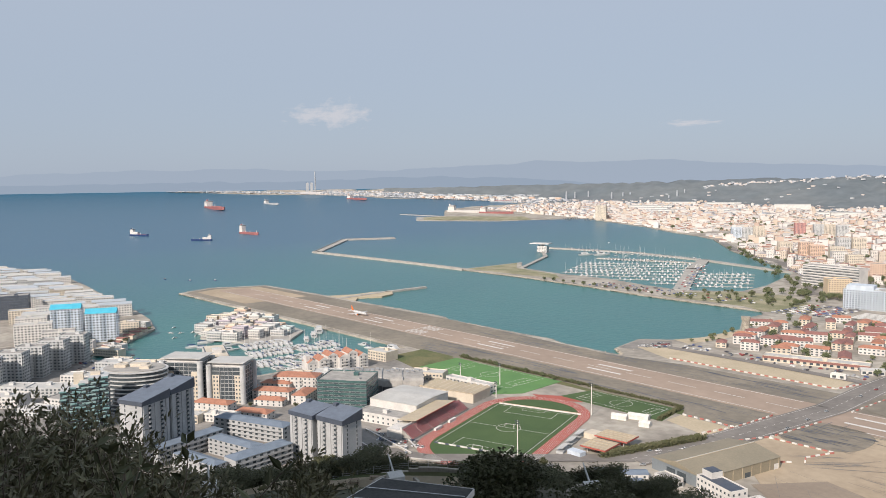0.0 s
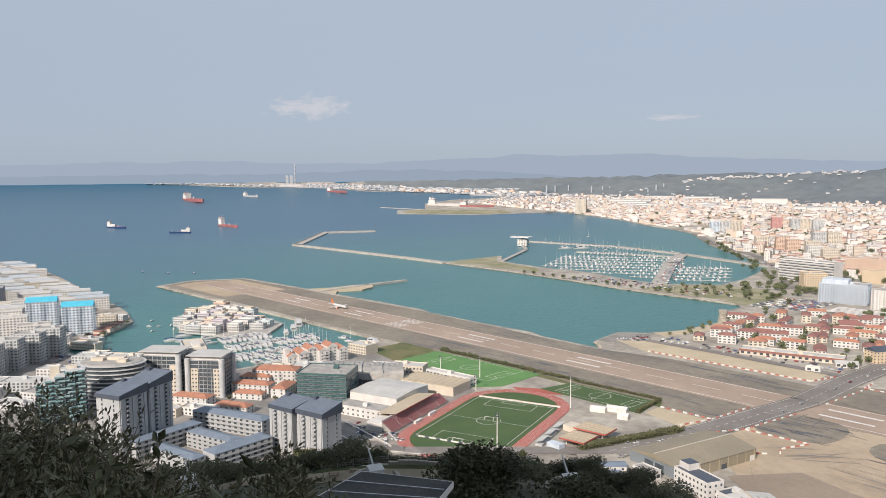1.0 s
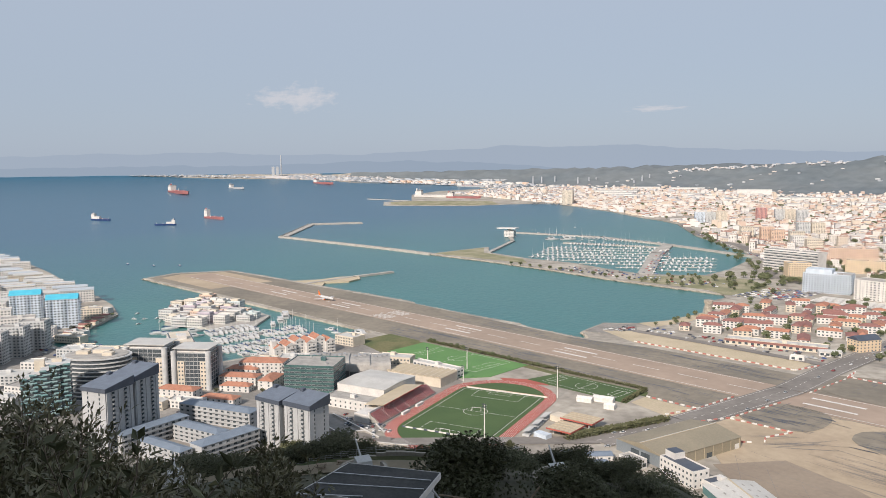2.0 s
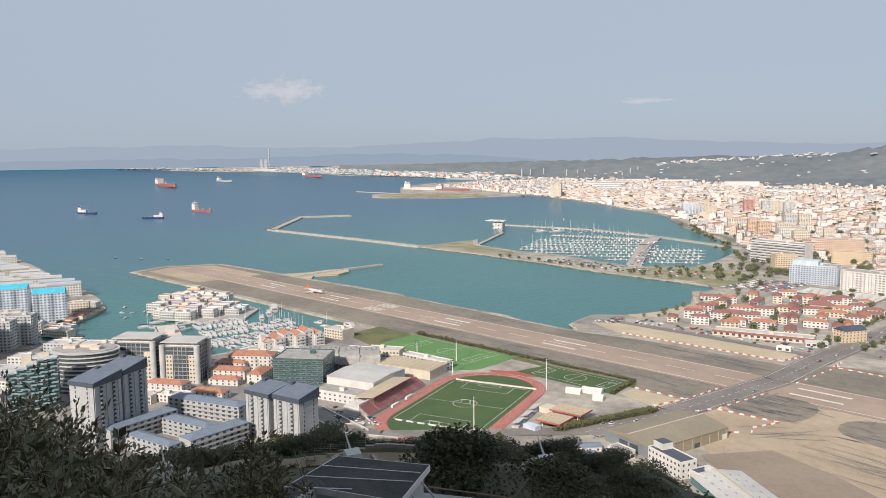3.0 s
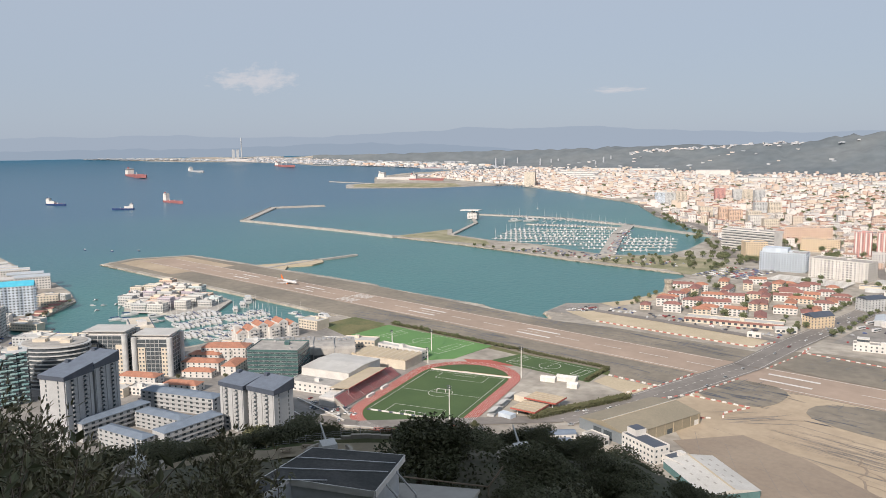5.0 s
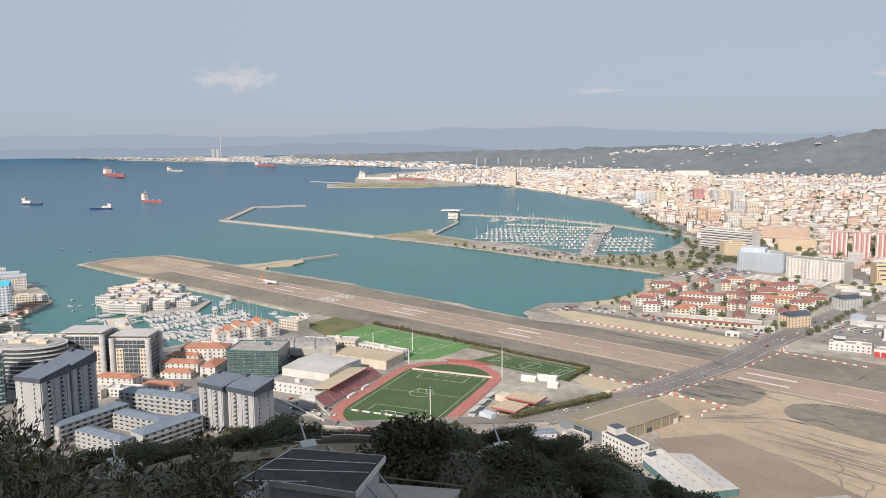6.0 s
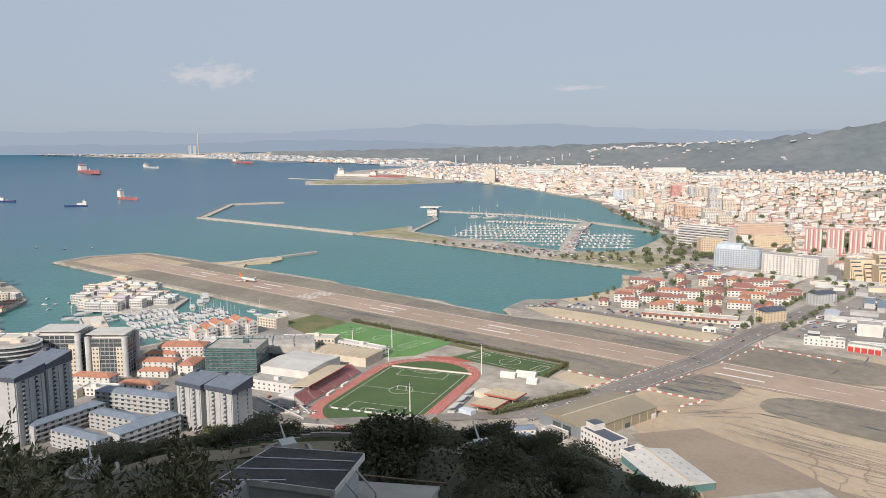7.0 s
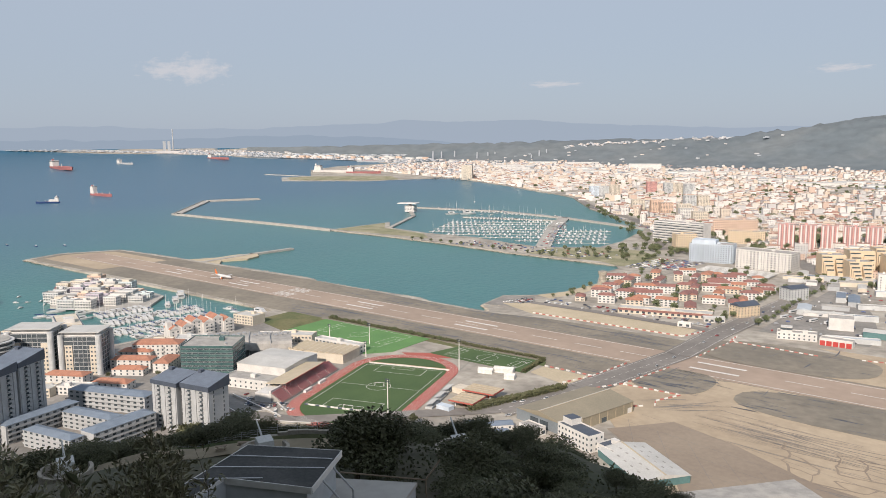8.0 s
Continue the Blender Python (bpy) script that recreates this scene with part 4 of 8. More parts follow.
def pitch_lines(W, L, z, w=0.35, pen=20.15, deep=16.5):
    bm = bmesh.new()
    lines(bm, [(-W, -L, W, -L), (W, -L, W, L), (W, L, -W, L), (-W, L, -W, -L), (-W, 0, W, 0)], w, z)
    for s in (-1, 1):
        lines(bm, [(-pen, s * L, -pen, s * (L - deep)), (pen, s * L, pen, s * (L - deep)), (-pen, s * (L - deep), pen, s * (L - deep)),
                   (-9.2, s * L, -9.2, s * (L - 5.5)), (9.2, s * L, 9.2, s * (L - 5.5)), (-9.2, s * (L - 5.5), 9.2, s * (L - 5.5))], w, z)
    circle_line(bm, 0, 0, 9.15, w, z)
    return bm


part("pitch_marking", pitch_lines(W, L, 0.48), M["paint"], stad)


def goal(x, y, z, rz):
    o = thing("football_goal", at(x, y, z, rz), "white football goal frame with net", "goal", "football goals")
    for a, b in (((-3.66, 0, 0), (-3.66, 0, 2.44)), ((3.66, 0, 0), (3.66, 0, 2.44)), ((-3.66, 0, 2.44), (3.66, 0, 2.44)), ((-3.66, 0, 2.44), (-3.66, 2, 0)), ((3.66, 0, 2.44), (3.66, 2, 0))):
        bm = bmesh.new()
        tube(bm, a, b, 0.12, 0.12)
        part("goal_post", bm, M["paint"], o)
    return o


for lx, ly, r in ((0, 51.8, 0), (0, -51.8, 180), (0, 2, 180)):
    p = STAD @ Vector((lx, ly, 0.4))
    goal(p.x, p.y, p.z, 19.8 + r)
# hoardings at both ends
for ly, a, b, lab in ((-54.5, -33, 20, "white and dark advertising boards behind the goal line"), (55, -33, 38, "white advertising boards with orange edge")):
    o = thing("advertising_boards", STAD @ Matrix.Translation((0, ly, 0.4)), lab, "hoarding")
    n = 18
    for i in range(n):
        x0, x1 = a + (b - a) * i / n, a + (b - a) * (i + 0.92) / n
        part("board", boxed(x0, x1, -0.1, 0.1, 0, 1.1), M["paint"] if i % 3 or ly > 0 else M["slate"], o)
    if ly > 0:
        part("rail", boxed(a, b, -0.15, 0.15, 1.12, 1.4), M["peach"], o)


def grandstand():
    o = thing("grandstand", STAD @ Matrix.Translation((-57, -14, 0)), "covered grandstand with red seats and pale roof", "grandstand")
    for k in range(8):
        part("terrace_step", boxed(-k * 1.1 - 1.1 + 8, -k * 1.1 + 8, -44, 44, 0, 1.5 + k * 0.75), M["concrete"], o)
    for k in range(8):
        for j in range(6):
            y0 = -43 + j * 14.5
            part("bench", boxed(-k * 1.1 - 0.8 + 8, -k * 1.1 - 0.25 + 8, y0, y0 + 12.6, 1.5 + k * 0.75, 2.1 + k * 0.75), M["redplastic"], o)
    part("rear_wall", boxed(-2.2, -0.9, -44, 30, 0, 8.8), M["white"], o)
    bm = bmesh.new()
    v = [bm.verts.new(p) for p in ((-14, -30, 8.6), (3, -30, 10.2), (3, 30, 10.2), (-14, 30, 8.6), (-14, -30, 8.9), (3, -30, 10.5), (3, 30, 10.5), (-14, 30, 8.9))]
    for f in ((3, 2, 1, 0), (4, 5, 6, 7), (0, 1, 5, 4), (1, 2, 6, 5), (2, 3, 7, 6), (3, 0, 4, 7)):
        bm.faces.new([v[i] for i in f])
    part("roof", bm, M["tan"], o, "pale tan sheet roof")
    part("roof_edge", boxed(3.02, 3.3, -30, 30, 9.9, 10.6), M["redpaint"], o)
    part("office", boxed(-14, -2.3, -44, 30, 0, 6.5), M["white"], o)
    for i in range(9):
        y = -28 + i * 7
        bm = bmesh.new()
        tube(bm, (1.5, y, 0.5), (1.5, y, 9.9), 0.2, 0.2)
        part("column", bm, M["steel"], o)
        share("window", WIN["wide"], o, pose(0, 0, 0, 0, 0, -90) @ Matrix.Translation((-y, -14, 3.5)))
    for side in (-47,):
        for k in range(2):
            part("dugout", boxed(10.5, 12.5, 4 - k * 22, 14 - k * 22, 0.5, 2.4), M["paint"], o)
    return o


grandstand()
o = thing("stadium_entrance_building", at(-499, 451, 2.5, 16), "cream sports building with ribbed tan roof", "building")
part("wall", boxed(-30, 26, -16, 12, -1, 8), M["cream"], o)
for k in range(9):
    bm = bmesh.new()
    x0 = -30 + k * 6.3
    v = [bm.verts.new(p) for p in ((x0, -16.4, 8), (x0 + 6, -16.4, 8), (x0 + 6, 12.4, 8), (x0, 12.4, 8), (x0 + 3, -16.4, 9.2), (x0 + 3, 12.4, 9.2))]
    for f in ((0, 1, 4), (2, 3, 5), (0, 4, 5, 3), (1, 2, 5, 4)):
        bm.faces.new([v[i] for i in f])
    part("roof_bay", bm, M["tan"], o)
building("sports_pavilion", "white two storey pavilion beside the training pitch", -508, 476, 6, 52, 9, 7, "white", "flat", "sheet", 2, "wide", 2, 4.2, None, "sen")
# west stand seats and covered bleachers on the other side
for i in range(3):
    o = thing("bleacher", STAD @ Matrix.Translation((53, -28 + i * 17, 0)), "small white covered bleacher", "bleacher", "bleachers beside the track")
    part("frame", boxed(-2, 3, -7, 7, 0.2, 1.6), M["pale"], o)
    bm = bmesh.new()
    v = [bm.verts.new(p) for p in ((-2, -7, 3.2), (3, -7, 4.2), (3, 7, 4.2), (-2, 7, 3.2))]
    bm.faces.new(v)
    part("canopy", bm, M["sheet"], o)


def training_pitch(name, pts, mat, label, cx, cy, rz, W, L):
    sheet(name, pts, 2.85, mat, label, "sports pitch", 0.3)
    o = thing("pitch_lines", at(cx, cy, 2.9, rz), "white line markings on artificial turf", "line marking", "pitch markings")
    part("marking", pitch_lines(W, L, 0.02, 0.35, W * 0.55, L * 0.28), M["paint"], o)


training_pitch("ground_training_pitch", [(-600, 492), (-604, 546), (-466, 551), (-463, 496), (-478, 476)], M["turf2"], "bright green artificial training pitch", -530, 522, 90, 24, 46)
training_pitch("ground_small_pitch", [(-435, 513), (-428, 547), (-343, 552), (-336, 515)], M["turf"], "green fenced small-sided pitch", -386, 532, 90, 14, 36)
sheet("ground_allotment", [(-655, 506), (-660, 548), (-611, 548), (-606, 488)], 2.72, M["grass"], "dull green fenced field", "field", 0.2)
sheet("ground_long_jump", [(-455, 500), (-425, 520), (-410, 512), (-440, 494)], 2.75, M["track"], "red rubber surface beside the pitch", "sports surface", 0.2)


def flood_mast(x, y, h):
    o = thing("floodlight_mast", at(x, y, 2.5, 0), "tall pale steel floodlight mast", "floodlight", "floodlight masts")
    bm = bmesh.new()
    tube(bm, (0, 0, 0), (0, 0, h), 0.45, 0.28, 8)
    part("pole", bm, M["paint"], o)
    for k, z in enumerate((h - 2.4, h - 0.8)):
        bar = part("lamp_bar", boxed(-2.0, 2.0, -0.2, 0.2, z, z + 0.25), M["steel"], o)
        for i in range(4):
            part("lamp", boxed(-1.9 + i, -1.2 + i, -0.5, -0.22, z + 0.1, z + 0.8), M["glass"], bar)


for x, y, h in ((-383, 489, 26), (-356, 376, 26), (-497, 502, 20), (-548, 500, 12), (-470, 470, 14)):
    flood_mast(x, y, h)


# ---------------------------------------------------------------- hangars and petrol station
def hangar(name, label, x, y, rz, w, d, h, rise, roofm, sidem, gablem, lights=False):
    o = thing(name, at(x, y, 2.5, rz), label, "hangar")
    bm = boxed(-w / 2, w / 2, -d / 2, d / 2, -1, h)
    part("wall", bm, M[sidem], o)
    for s in (-1, 1):
        bm = bmesh.new()
        v = [bm.verts.new(p) for p in ((s * (w / 2 + 0.03), -d / 2, h), (s * (w / 2 + 0.03), d / 2, h), (s * (w / 2 + 0.03), 0, h + rise), (s * (w / 2 + 0.03), -d / 2, 0), (s * (w / 2 + 0.03), d / 2, 0))]
        bm.faces.new((v[3], v[4], v[1], v[2], v[0]))
        part("gable", bm, M[gablem], o)
    part("roof", roof_bm("gable", w, d, h + 0.02, rise, 0.5), M[roofm], o)
    part("ridge_cap", boxed(-w / 2 - 0.5, w / 2 + 0.5, -0.5, 0.5, h + rise - 0.05, h + rise + 0.2), M["tan"], o)
    if lights:
        for i in range(5):
            for j in (-1, 1):
                for q in (0.3, 0.65):
                    yy = j * d / 2 * q
                    part("rooflight", boxed(-w / 2 + 6 + i * (w - 10) / 5, -w / 2 + 8.5 + i * (w - 10) / 5, yy - 0.5, yy + 0.5, h + rise * (1 - q) - 0.4, h + rise * (1 - q) + 0.15), M["flatroof"], o)
    return o


hg = hangar("hangar", "long olive hangar with shallow pitched roof", -257, 456, 78, 70, 42, 7.5, 3.5, "hangar", "hangar", "hangarside")
for i in range(2):
    part("hangar_door", boxed(-35.2, -35.06, -8 + i * 9, -1 + i * 9, 0, 5.5), M["glass"], hg)
for x0, x1, z1, mt in ((2, 7, 3.2, "glass"), (29, 33.5, 3.8, "white")):
    part("side_door", boxed(x0, x1, -21.12, -21.02, 0, z1), M[mt], hg)
for i in range(9):
    part("wall_rib", boxed(-34 + i * 8.4, -33.7 + i * 8.4, -21.2, -21.01, 0, 7.4), M["tan"], hg)
part("ridge_line", boxed(-35.4, 35.4, -0.25, 0.25, 11.2, 11.34), M["sheet"], hg)
building("hangar_annex", "small white flat-roofed annex beside the hangar", -262, 410, 78, 9, 15, 5, "white", "flat", None, 2, "shop", 1, 4, None, "sew", clutter=False)
hangar("store_hangar", "teal-sided store hangar with pale roof and rooflights", -183, 402, -35, 48, 31, 4.6, 2.4, "sheet", "tealside", "tealside", True)
o = building("admin_building", "white office block with dark flat roof and small windows", -229, 413, -20, 29, 12, 10, "white", "flat", "slate", 2, "std", 3, 3.2, None, "sew", clutter=False)
part("stair_tower", boxed(-14.4, -6, -2, 5.9, 10.1, 14.0), M["white"], o)
part("stair_tower_roof", boxed(-14.2, -6.2, -1.8, 5.7, 14.0, 14.2), M["slate"], o)
building("admin_building", "low white wing with dark flat roof", -205, 412, -20, 17, 14, 5, "white", "flat", "slate", 2, "shop", 1, 4.5, None, "sw", clutter=True)
for x, y, w, d in ((-283, 405, 15, 9), (-296, 396, 16, 9), (-276, 392, 13, 8), (-262, 400, 9, 6)):
    building("site_hut", "low white hut with grey roof below the slope", x, y, 48, w, d, 3.4, "white", "gable", "blueroof", 1.2, "std", 1, 4, None, "se", "low huts", clutter=False)
o = thing("petrol_station", at(-329, 434, 2.5, 0), "petrol station with tan canopy roofs edged in red", "petrol station")
for cx, cy, w, d, z in ((1, 13, 25, 17, 6.4), (2, -7, 19, 20, 5.2)):
    turn = pose(0, 0, 0, 0, 0, 8)
    base = Matrix.Translation((cx, cy, 0)) @ turn
    for nm, bm, mt in (("canopy", boxed(-w / 2, w / 2, -d / 2, d / 2, z - 0.9, z), "tan"), ("canopy_edge", boxed(-w / 2 - 0.1, w / 2 + 0.1, -d / 2 - 0.25, -d / 2 - 0.02, z - 1.0, z + 0.1), "track"),
                       ("canopy_edge", boxed(w / 2 + 0.02, w / 2 + 0.25, -d / 2 - 0.25, d / 2, z - 1.0, z + 0.1), "track")):
        part(nm, bm, M[mt], o).matrix_basis = base
    for k in range(4):
        part("roof_seam", boxed(-w / 2 + 0.3, w / 2 - 0.3, -d / 2 + (k + 0.7) * d / 4.4, -d / 2 + (k + 0.7) * d / 4.4 + 0.8, z + 0.004, z + 0.2), M["apron"], o).matrix_basis = base
    for px in (-w / 3, w / 3):
        for py in (-d / 3.4, d / 3.4):
            part("column", boxed(px - 0.3, px + 0.3, py - 0.3, py + 0.3, 0, z - 0.9), M["paint"], o).matrix_basis = base
part("shop", boxed(-24, -12, 8, 18, 0, 4.2), M["cream"], o)
part("wash_bay", boxed(-10, 1, -27, -21, 0, 3.2), M["bluewhite"], o)
for px, py in ((-4, 9), (5, 14), (0, -9), (8, -6)):
    part("fuel_pump", boxed(px - 0.5, px + 0.5, py - 0.3, py + 0.3, 0, 1.7), M["redpaint"], o)
for x, y, w, d in ((-352, 508, 16, 8), (-338, 496, 8, 7), (-362, 497, 12, 6)):
    o = thing("marquee", at(x, y, 2.6, 20), "small white marquee tent by the pitch", "tent", "white tents")
    part("wall", boxed(-w / 2, w / 2, -d / 2, d / 2, -0.5, 3), M["paint"], o)
    part("roof", roof_bm("gable", w, d, 3, 1.4, 0.2), M["paint"], o)

# hedge and fences near the fuel station
def hedge(name, x0, y0, x1, y1, w, h, label, seed):
    r = random.Random(seed)
    bm = bmesh.new()
    n = int(math.hypot(x1 - x0, y1 - y0) * w * h * 1.2)
    for i in range(n):
        t = r.random()
        c = Vector((x0 + (x1 - x0) * t + r.uniform(-w, w) / 2, y0 + (y1 - y0) * t + r.uniform(-w, w) / 2, 2.5 + h * r.random() ** 0.7))
        clump(bm, c, r.uniform(0.5, 1.1), r)
    return tagged(part(name, bm, M["leaf"]), label, "hedge", kind="stuff")


def clump(bm, c, s, r, n=3):
    for k in range(n):
        u = Vector((r.gauss(0, 1), r.gauss(0, 1), r.gauss(0, 1))).normalized() * s
        v = u.orthogonal().normalized() * s * 0.55
        q = [bm.verts.new(c + p) for p in (-u, v * 0.9, u, -v)]
        bm.faces.new(q)


hedge("hedge", -604, 552, -428, 556, 4, 2.4, "dark hedge beside the training pitches", 4)
hedge("hedge", -338, 514, -344, 556, 3, 3, "dark hedge beside the small pitch", 5)
hedge("hedge", -428, 554, -346, 557, 3, 2.4, "dark hedge beside the small pitch", 6)
hedge("hedge", -318, 418, -292, 500, 6, 4, "dark hedge along the road by the hangar", 3)


# red and white kerb markers of the airfield edge
def markers(name, pts, label, step=4.5):
    o = thing(name, Matrix.Identity(4), label, "barrier", "airfield edge markers")
    k = 0
    for (x0, y0), (x1, y1) in zip(pts, pts[1:]):
        n = max(1, int(math.hypot(x1 - x0, y1 - y0) / step))
        a = math.degrees(math.atan2(y1 - y0, x1 - x0))
        for i in range(n):
            t = (i + 0.5) / n
            share("marker", MARK[k % 2], o, pose(x0 + (x1 - x0) * t, y0 + (y1 - y0) * t, 3.0, 0, 0, a))
            k += 1


MARK = []
for m in ("paint", "markred"):
    bm = boxed(-1.5, 1.5, -0.45, 0.45, -0.4, 0.75)
    me = bpy.data.meshes.new("marker")
    bm.to_mesh(me)
    bm.free()
    me.materials.append(M[m])
    MARK.append(me)
ML = "red and white blocks along the airfield edge"
markers("edge_markers", [(-450, 702), (-284, 703)], ML, 4)
markers("edge_markers", [(-284, 703), (-275, 735)], ML, 4)
markers("edge_markers", [(-244, 735), (-243, 712), (-166, 708)], ML, 4)
markers("edge_markers", [(-135, 716), (-110, 722), (-108, 745)], ML, 4)
markers("edge_markers", [(-247, 640), (-240, 720)], ML, 7)
markers("edge_markers", [(-262, 536), (-217, 538), (-226, 515), (-222, 505)], ML, 4)
markers("edge_markers", [(-276, 510), (-262, 538), (-252, 600)], ML, 5)
markers("edge_markers", [(-300, 510), (-290, 540), (-285, 590)], ML, 5)
markers("edge_markers", [(-335, 541), (-290, 541)], ML, 5)
markers("edge_markers", [(-262, 470), (-228, 500)], ML, 4)

# tyre marks swung across the apron in long parallel arcs
bm = bmesh.new()
rt = random.Random(11)


def streak(bm, x, y, a, bend, n, w, z, step=4.0):
    for k in range(n):
        a += bend + rt.gauss(0, 0.012)
        q = (x + step * math.cos(a), y + step * math.sin(a))
        strip(bm, x, y, q[0] + 0.3 * math.cos(a), q[1] + 0.3 * math.sin(a), w * (0.6 + 0.8 * math.sin(math.pi * (k + 0.5) / n)), z)
        x, y = q


for i in range(46):
    streak(bm, -188 + rt.uniform(-6, 60), 500 + rt.gauss(0, 13), rt.gauss(-0.12, 0.05), rt.uniform(-0.002, 0.012), rt.randint(6, 26), rt.choice((0.25, 0.3, 0.5)), 2.86 + i * 0.0004)
for i in range(16):
    streak(bm, -232 + rt.uniform(-4, 24), 506 + rt.uniform(-6, 10), rt.uniform(0.55, 0.95), rt.uniform(-0.03, 0.03), rt.randint(4, 11), rt.choice((0.3, 0.5, 0.8)), 2.88 + i * 0.0004)
for i in range(20):
    streak(bm, rt.uniform(-110, 60), rt.uniform(430, 500), rt.gauss(-0.1, 0.1), rt.uniform(-0.01, 0.02), rt.randint(5, 18), rt.choice((0.3, 0.5, 0.9)), 2.89 + i * 0.0004)
ob = part("tyre_marks", bm, M["asphalt"], bpy.data.objects["ground_apron"], "dark tyre marks on pale concrete")
# cracks between the slabs, sealed with broad bitumen bands that meet in cells
bm = bmesh.new()
nodes = {}
for i in range(13):
    for j in range(6):
        nodes[i, j] = (-132 + i * 15 + j * 3 + rt.uniform(-4.5, 4.5), 492 - j * 9.5 + rt.uniform(-3, 3))
k = 0
for (i, j), p in nodes.items():
    for q in ((i + 1, j), (i, j + 1)):
        if q in nodes and rt.random() < 0.72:
            k += 1
            m = ((p[0] + nodes[q][0]) / 2 + rt.uniform(-1.5, 1.5), (p[1] + nodes[q][1]) / 2 + rt.uniform(-1.5, 1.5))
            for a, b in ((p, m), (m, nodes[q])):
                strip(bm, *a, *b, rt.uniform(0.5, 1.7), 2.91 + k * 0.0003)
part("crack_seal", bm, M["slab"], bpy.data.objects["ground_apron"], "broad brown sealed cracks")

# darker, smoother slabs of the near apron; a pale shadow is in their tone
sheet("ground_apron_slab", [(-228, 446), (-199, 484), (-154, 469), (-104, 442), (200, 400), (200, 320), (-120, 335), (-160, 395)], 2.84, M["slab"], "brownish concrete slabs of the near apron", "apron", 0.03)
bm = bmesh.new()
for k in range(12):
    strip(bm, -225 + k * 24, 470 - k * 8, -160 + k * 26, 360 - k * 3, 0.25, 2.9)
for k in range(5):
    strip(bm, -222, 484 - k * 18, 180, 398 - k * 15, 0.25, 2.902)
part("slab_joint", bm, M["asphalt"], bpy.data.objects["ground_apron_slab"])
# worn joints along the paving lanes of the dark islands and shoulders
bm = bmesh.new()
for i in range(130):
    x, y = (rt.uniform(-180, -15), rt.uniform(536, 590)) if i % 2 else (rt.uniform(-262, -212), rt.uniform(542, 596)) if i % 3 else (rt.uniform(-250, -125), rt.uniform(655, 722))
    streak(bm, x, y, rt.choice((0.0, 0.0, 0.05, -0.05, 1.5)), rt.gauss(0, 0.02), rt.randint(2, 7), rt.choice((0.25, 0.4, 0.9)), 3.0 + i * 0.0004, 3.0)
part("sealed_joint", bm, M["slate"], bpy.data.objects["ground_island"])
bm = bmesh.new()
for i in range(120):
    x = rt.uniform(-700, -300)
    y = rt.choice((rt.uniform(552, 590), rt.uniform(650, 682)))
    streak(bm, x, y, rt.choice((0.0, 0.0, 0.03, -0.03)), rt.gauss(0, 0.01), rt.randint(2, 12), rt.choice((0.3, 0.5, 1.1)), 2.64 + i * 0.0004, 4.0)
part("sealed_joint", bm, M["slate"], bpy.data.objects["ground_airfield"])

building("grey_hangar", "large hangar with plain grey roof beside the apron", -117, 388, 52, 70, 32, 6.5, "hangarside", "hip", "flatroof", 1.2, None, 1, 6, None, "", clutter=False)
# low walls and ramps of the car park between the towers and the stadium
for x0, y0, x1, y1, h in ((-474, 336, -410, 328, 1.6), (-434, 303, -384, 332, 1.6), (-462, 318, -422, 312, 1.2), (-448, 350, -416, 338, 1.2), (-440, 312, -424, 336, 1.2)):
    l = math.hypot(x1 - x0, y1 - y0)
    o = thing("car_park_wall", at(x0, y0, 2.5, math.degrees(math.atan2(y1 - y0, x1 - x0))), "low pale concrete wall of the car park", "wall", "car park walls")
    part("wall", boxed(0, l, -0.35, 0.35, -0.5, h), M["concrete"], o)
    part("coping", boxed(-0.1, l + 0.1, -0.5, 0.5, h, h + 0.2), M["white"], o)

# ---------------------------------------------------------------- town across the border
TOWN = palette("town house walls", [(0.62, 0.60, 0.57), (0.60, 0.56, 0.51), (0.56, 0.48, 0.40), (0.64, 0.62, 0.60), (0.52, 0.40, 0.33), (0.62, 0.59, 0.55), (0.48, 0.47, 0.46), (0.64, 0.61, 0.58), (0.56, 0.47, 0.38)])
TROOF = palette("town house roofs", [(0.36, 0.21, 0.16), (0.46, 0.43, 0.40), (0.38, 0.24, 0.18), (0.54, 0.51, 0.48), (0.33, 0.31, 0.30), (0.34, 0.19, 0.15)])


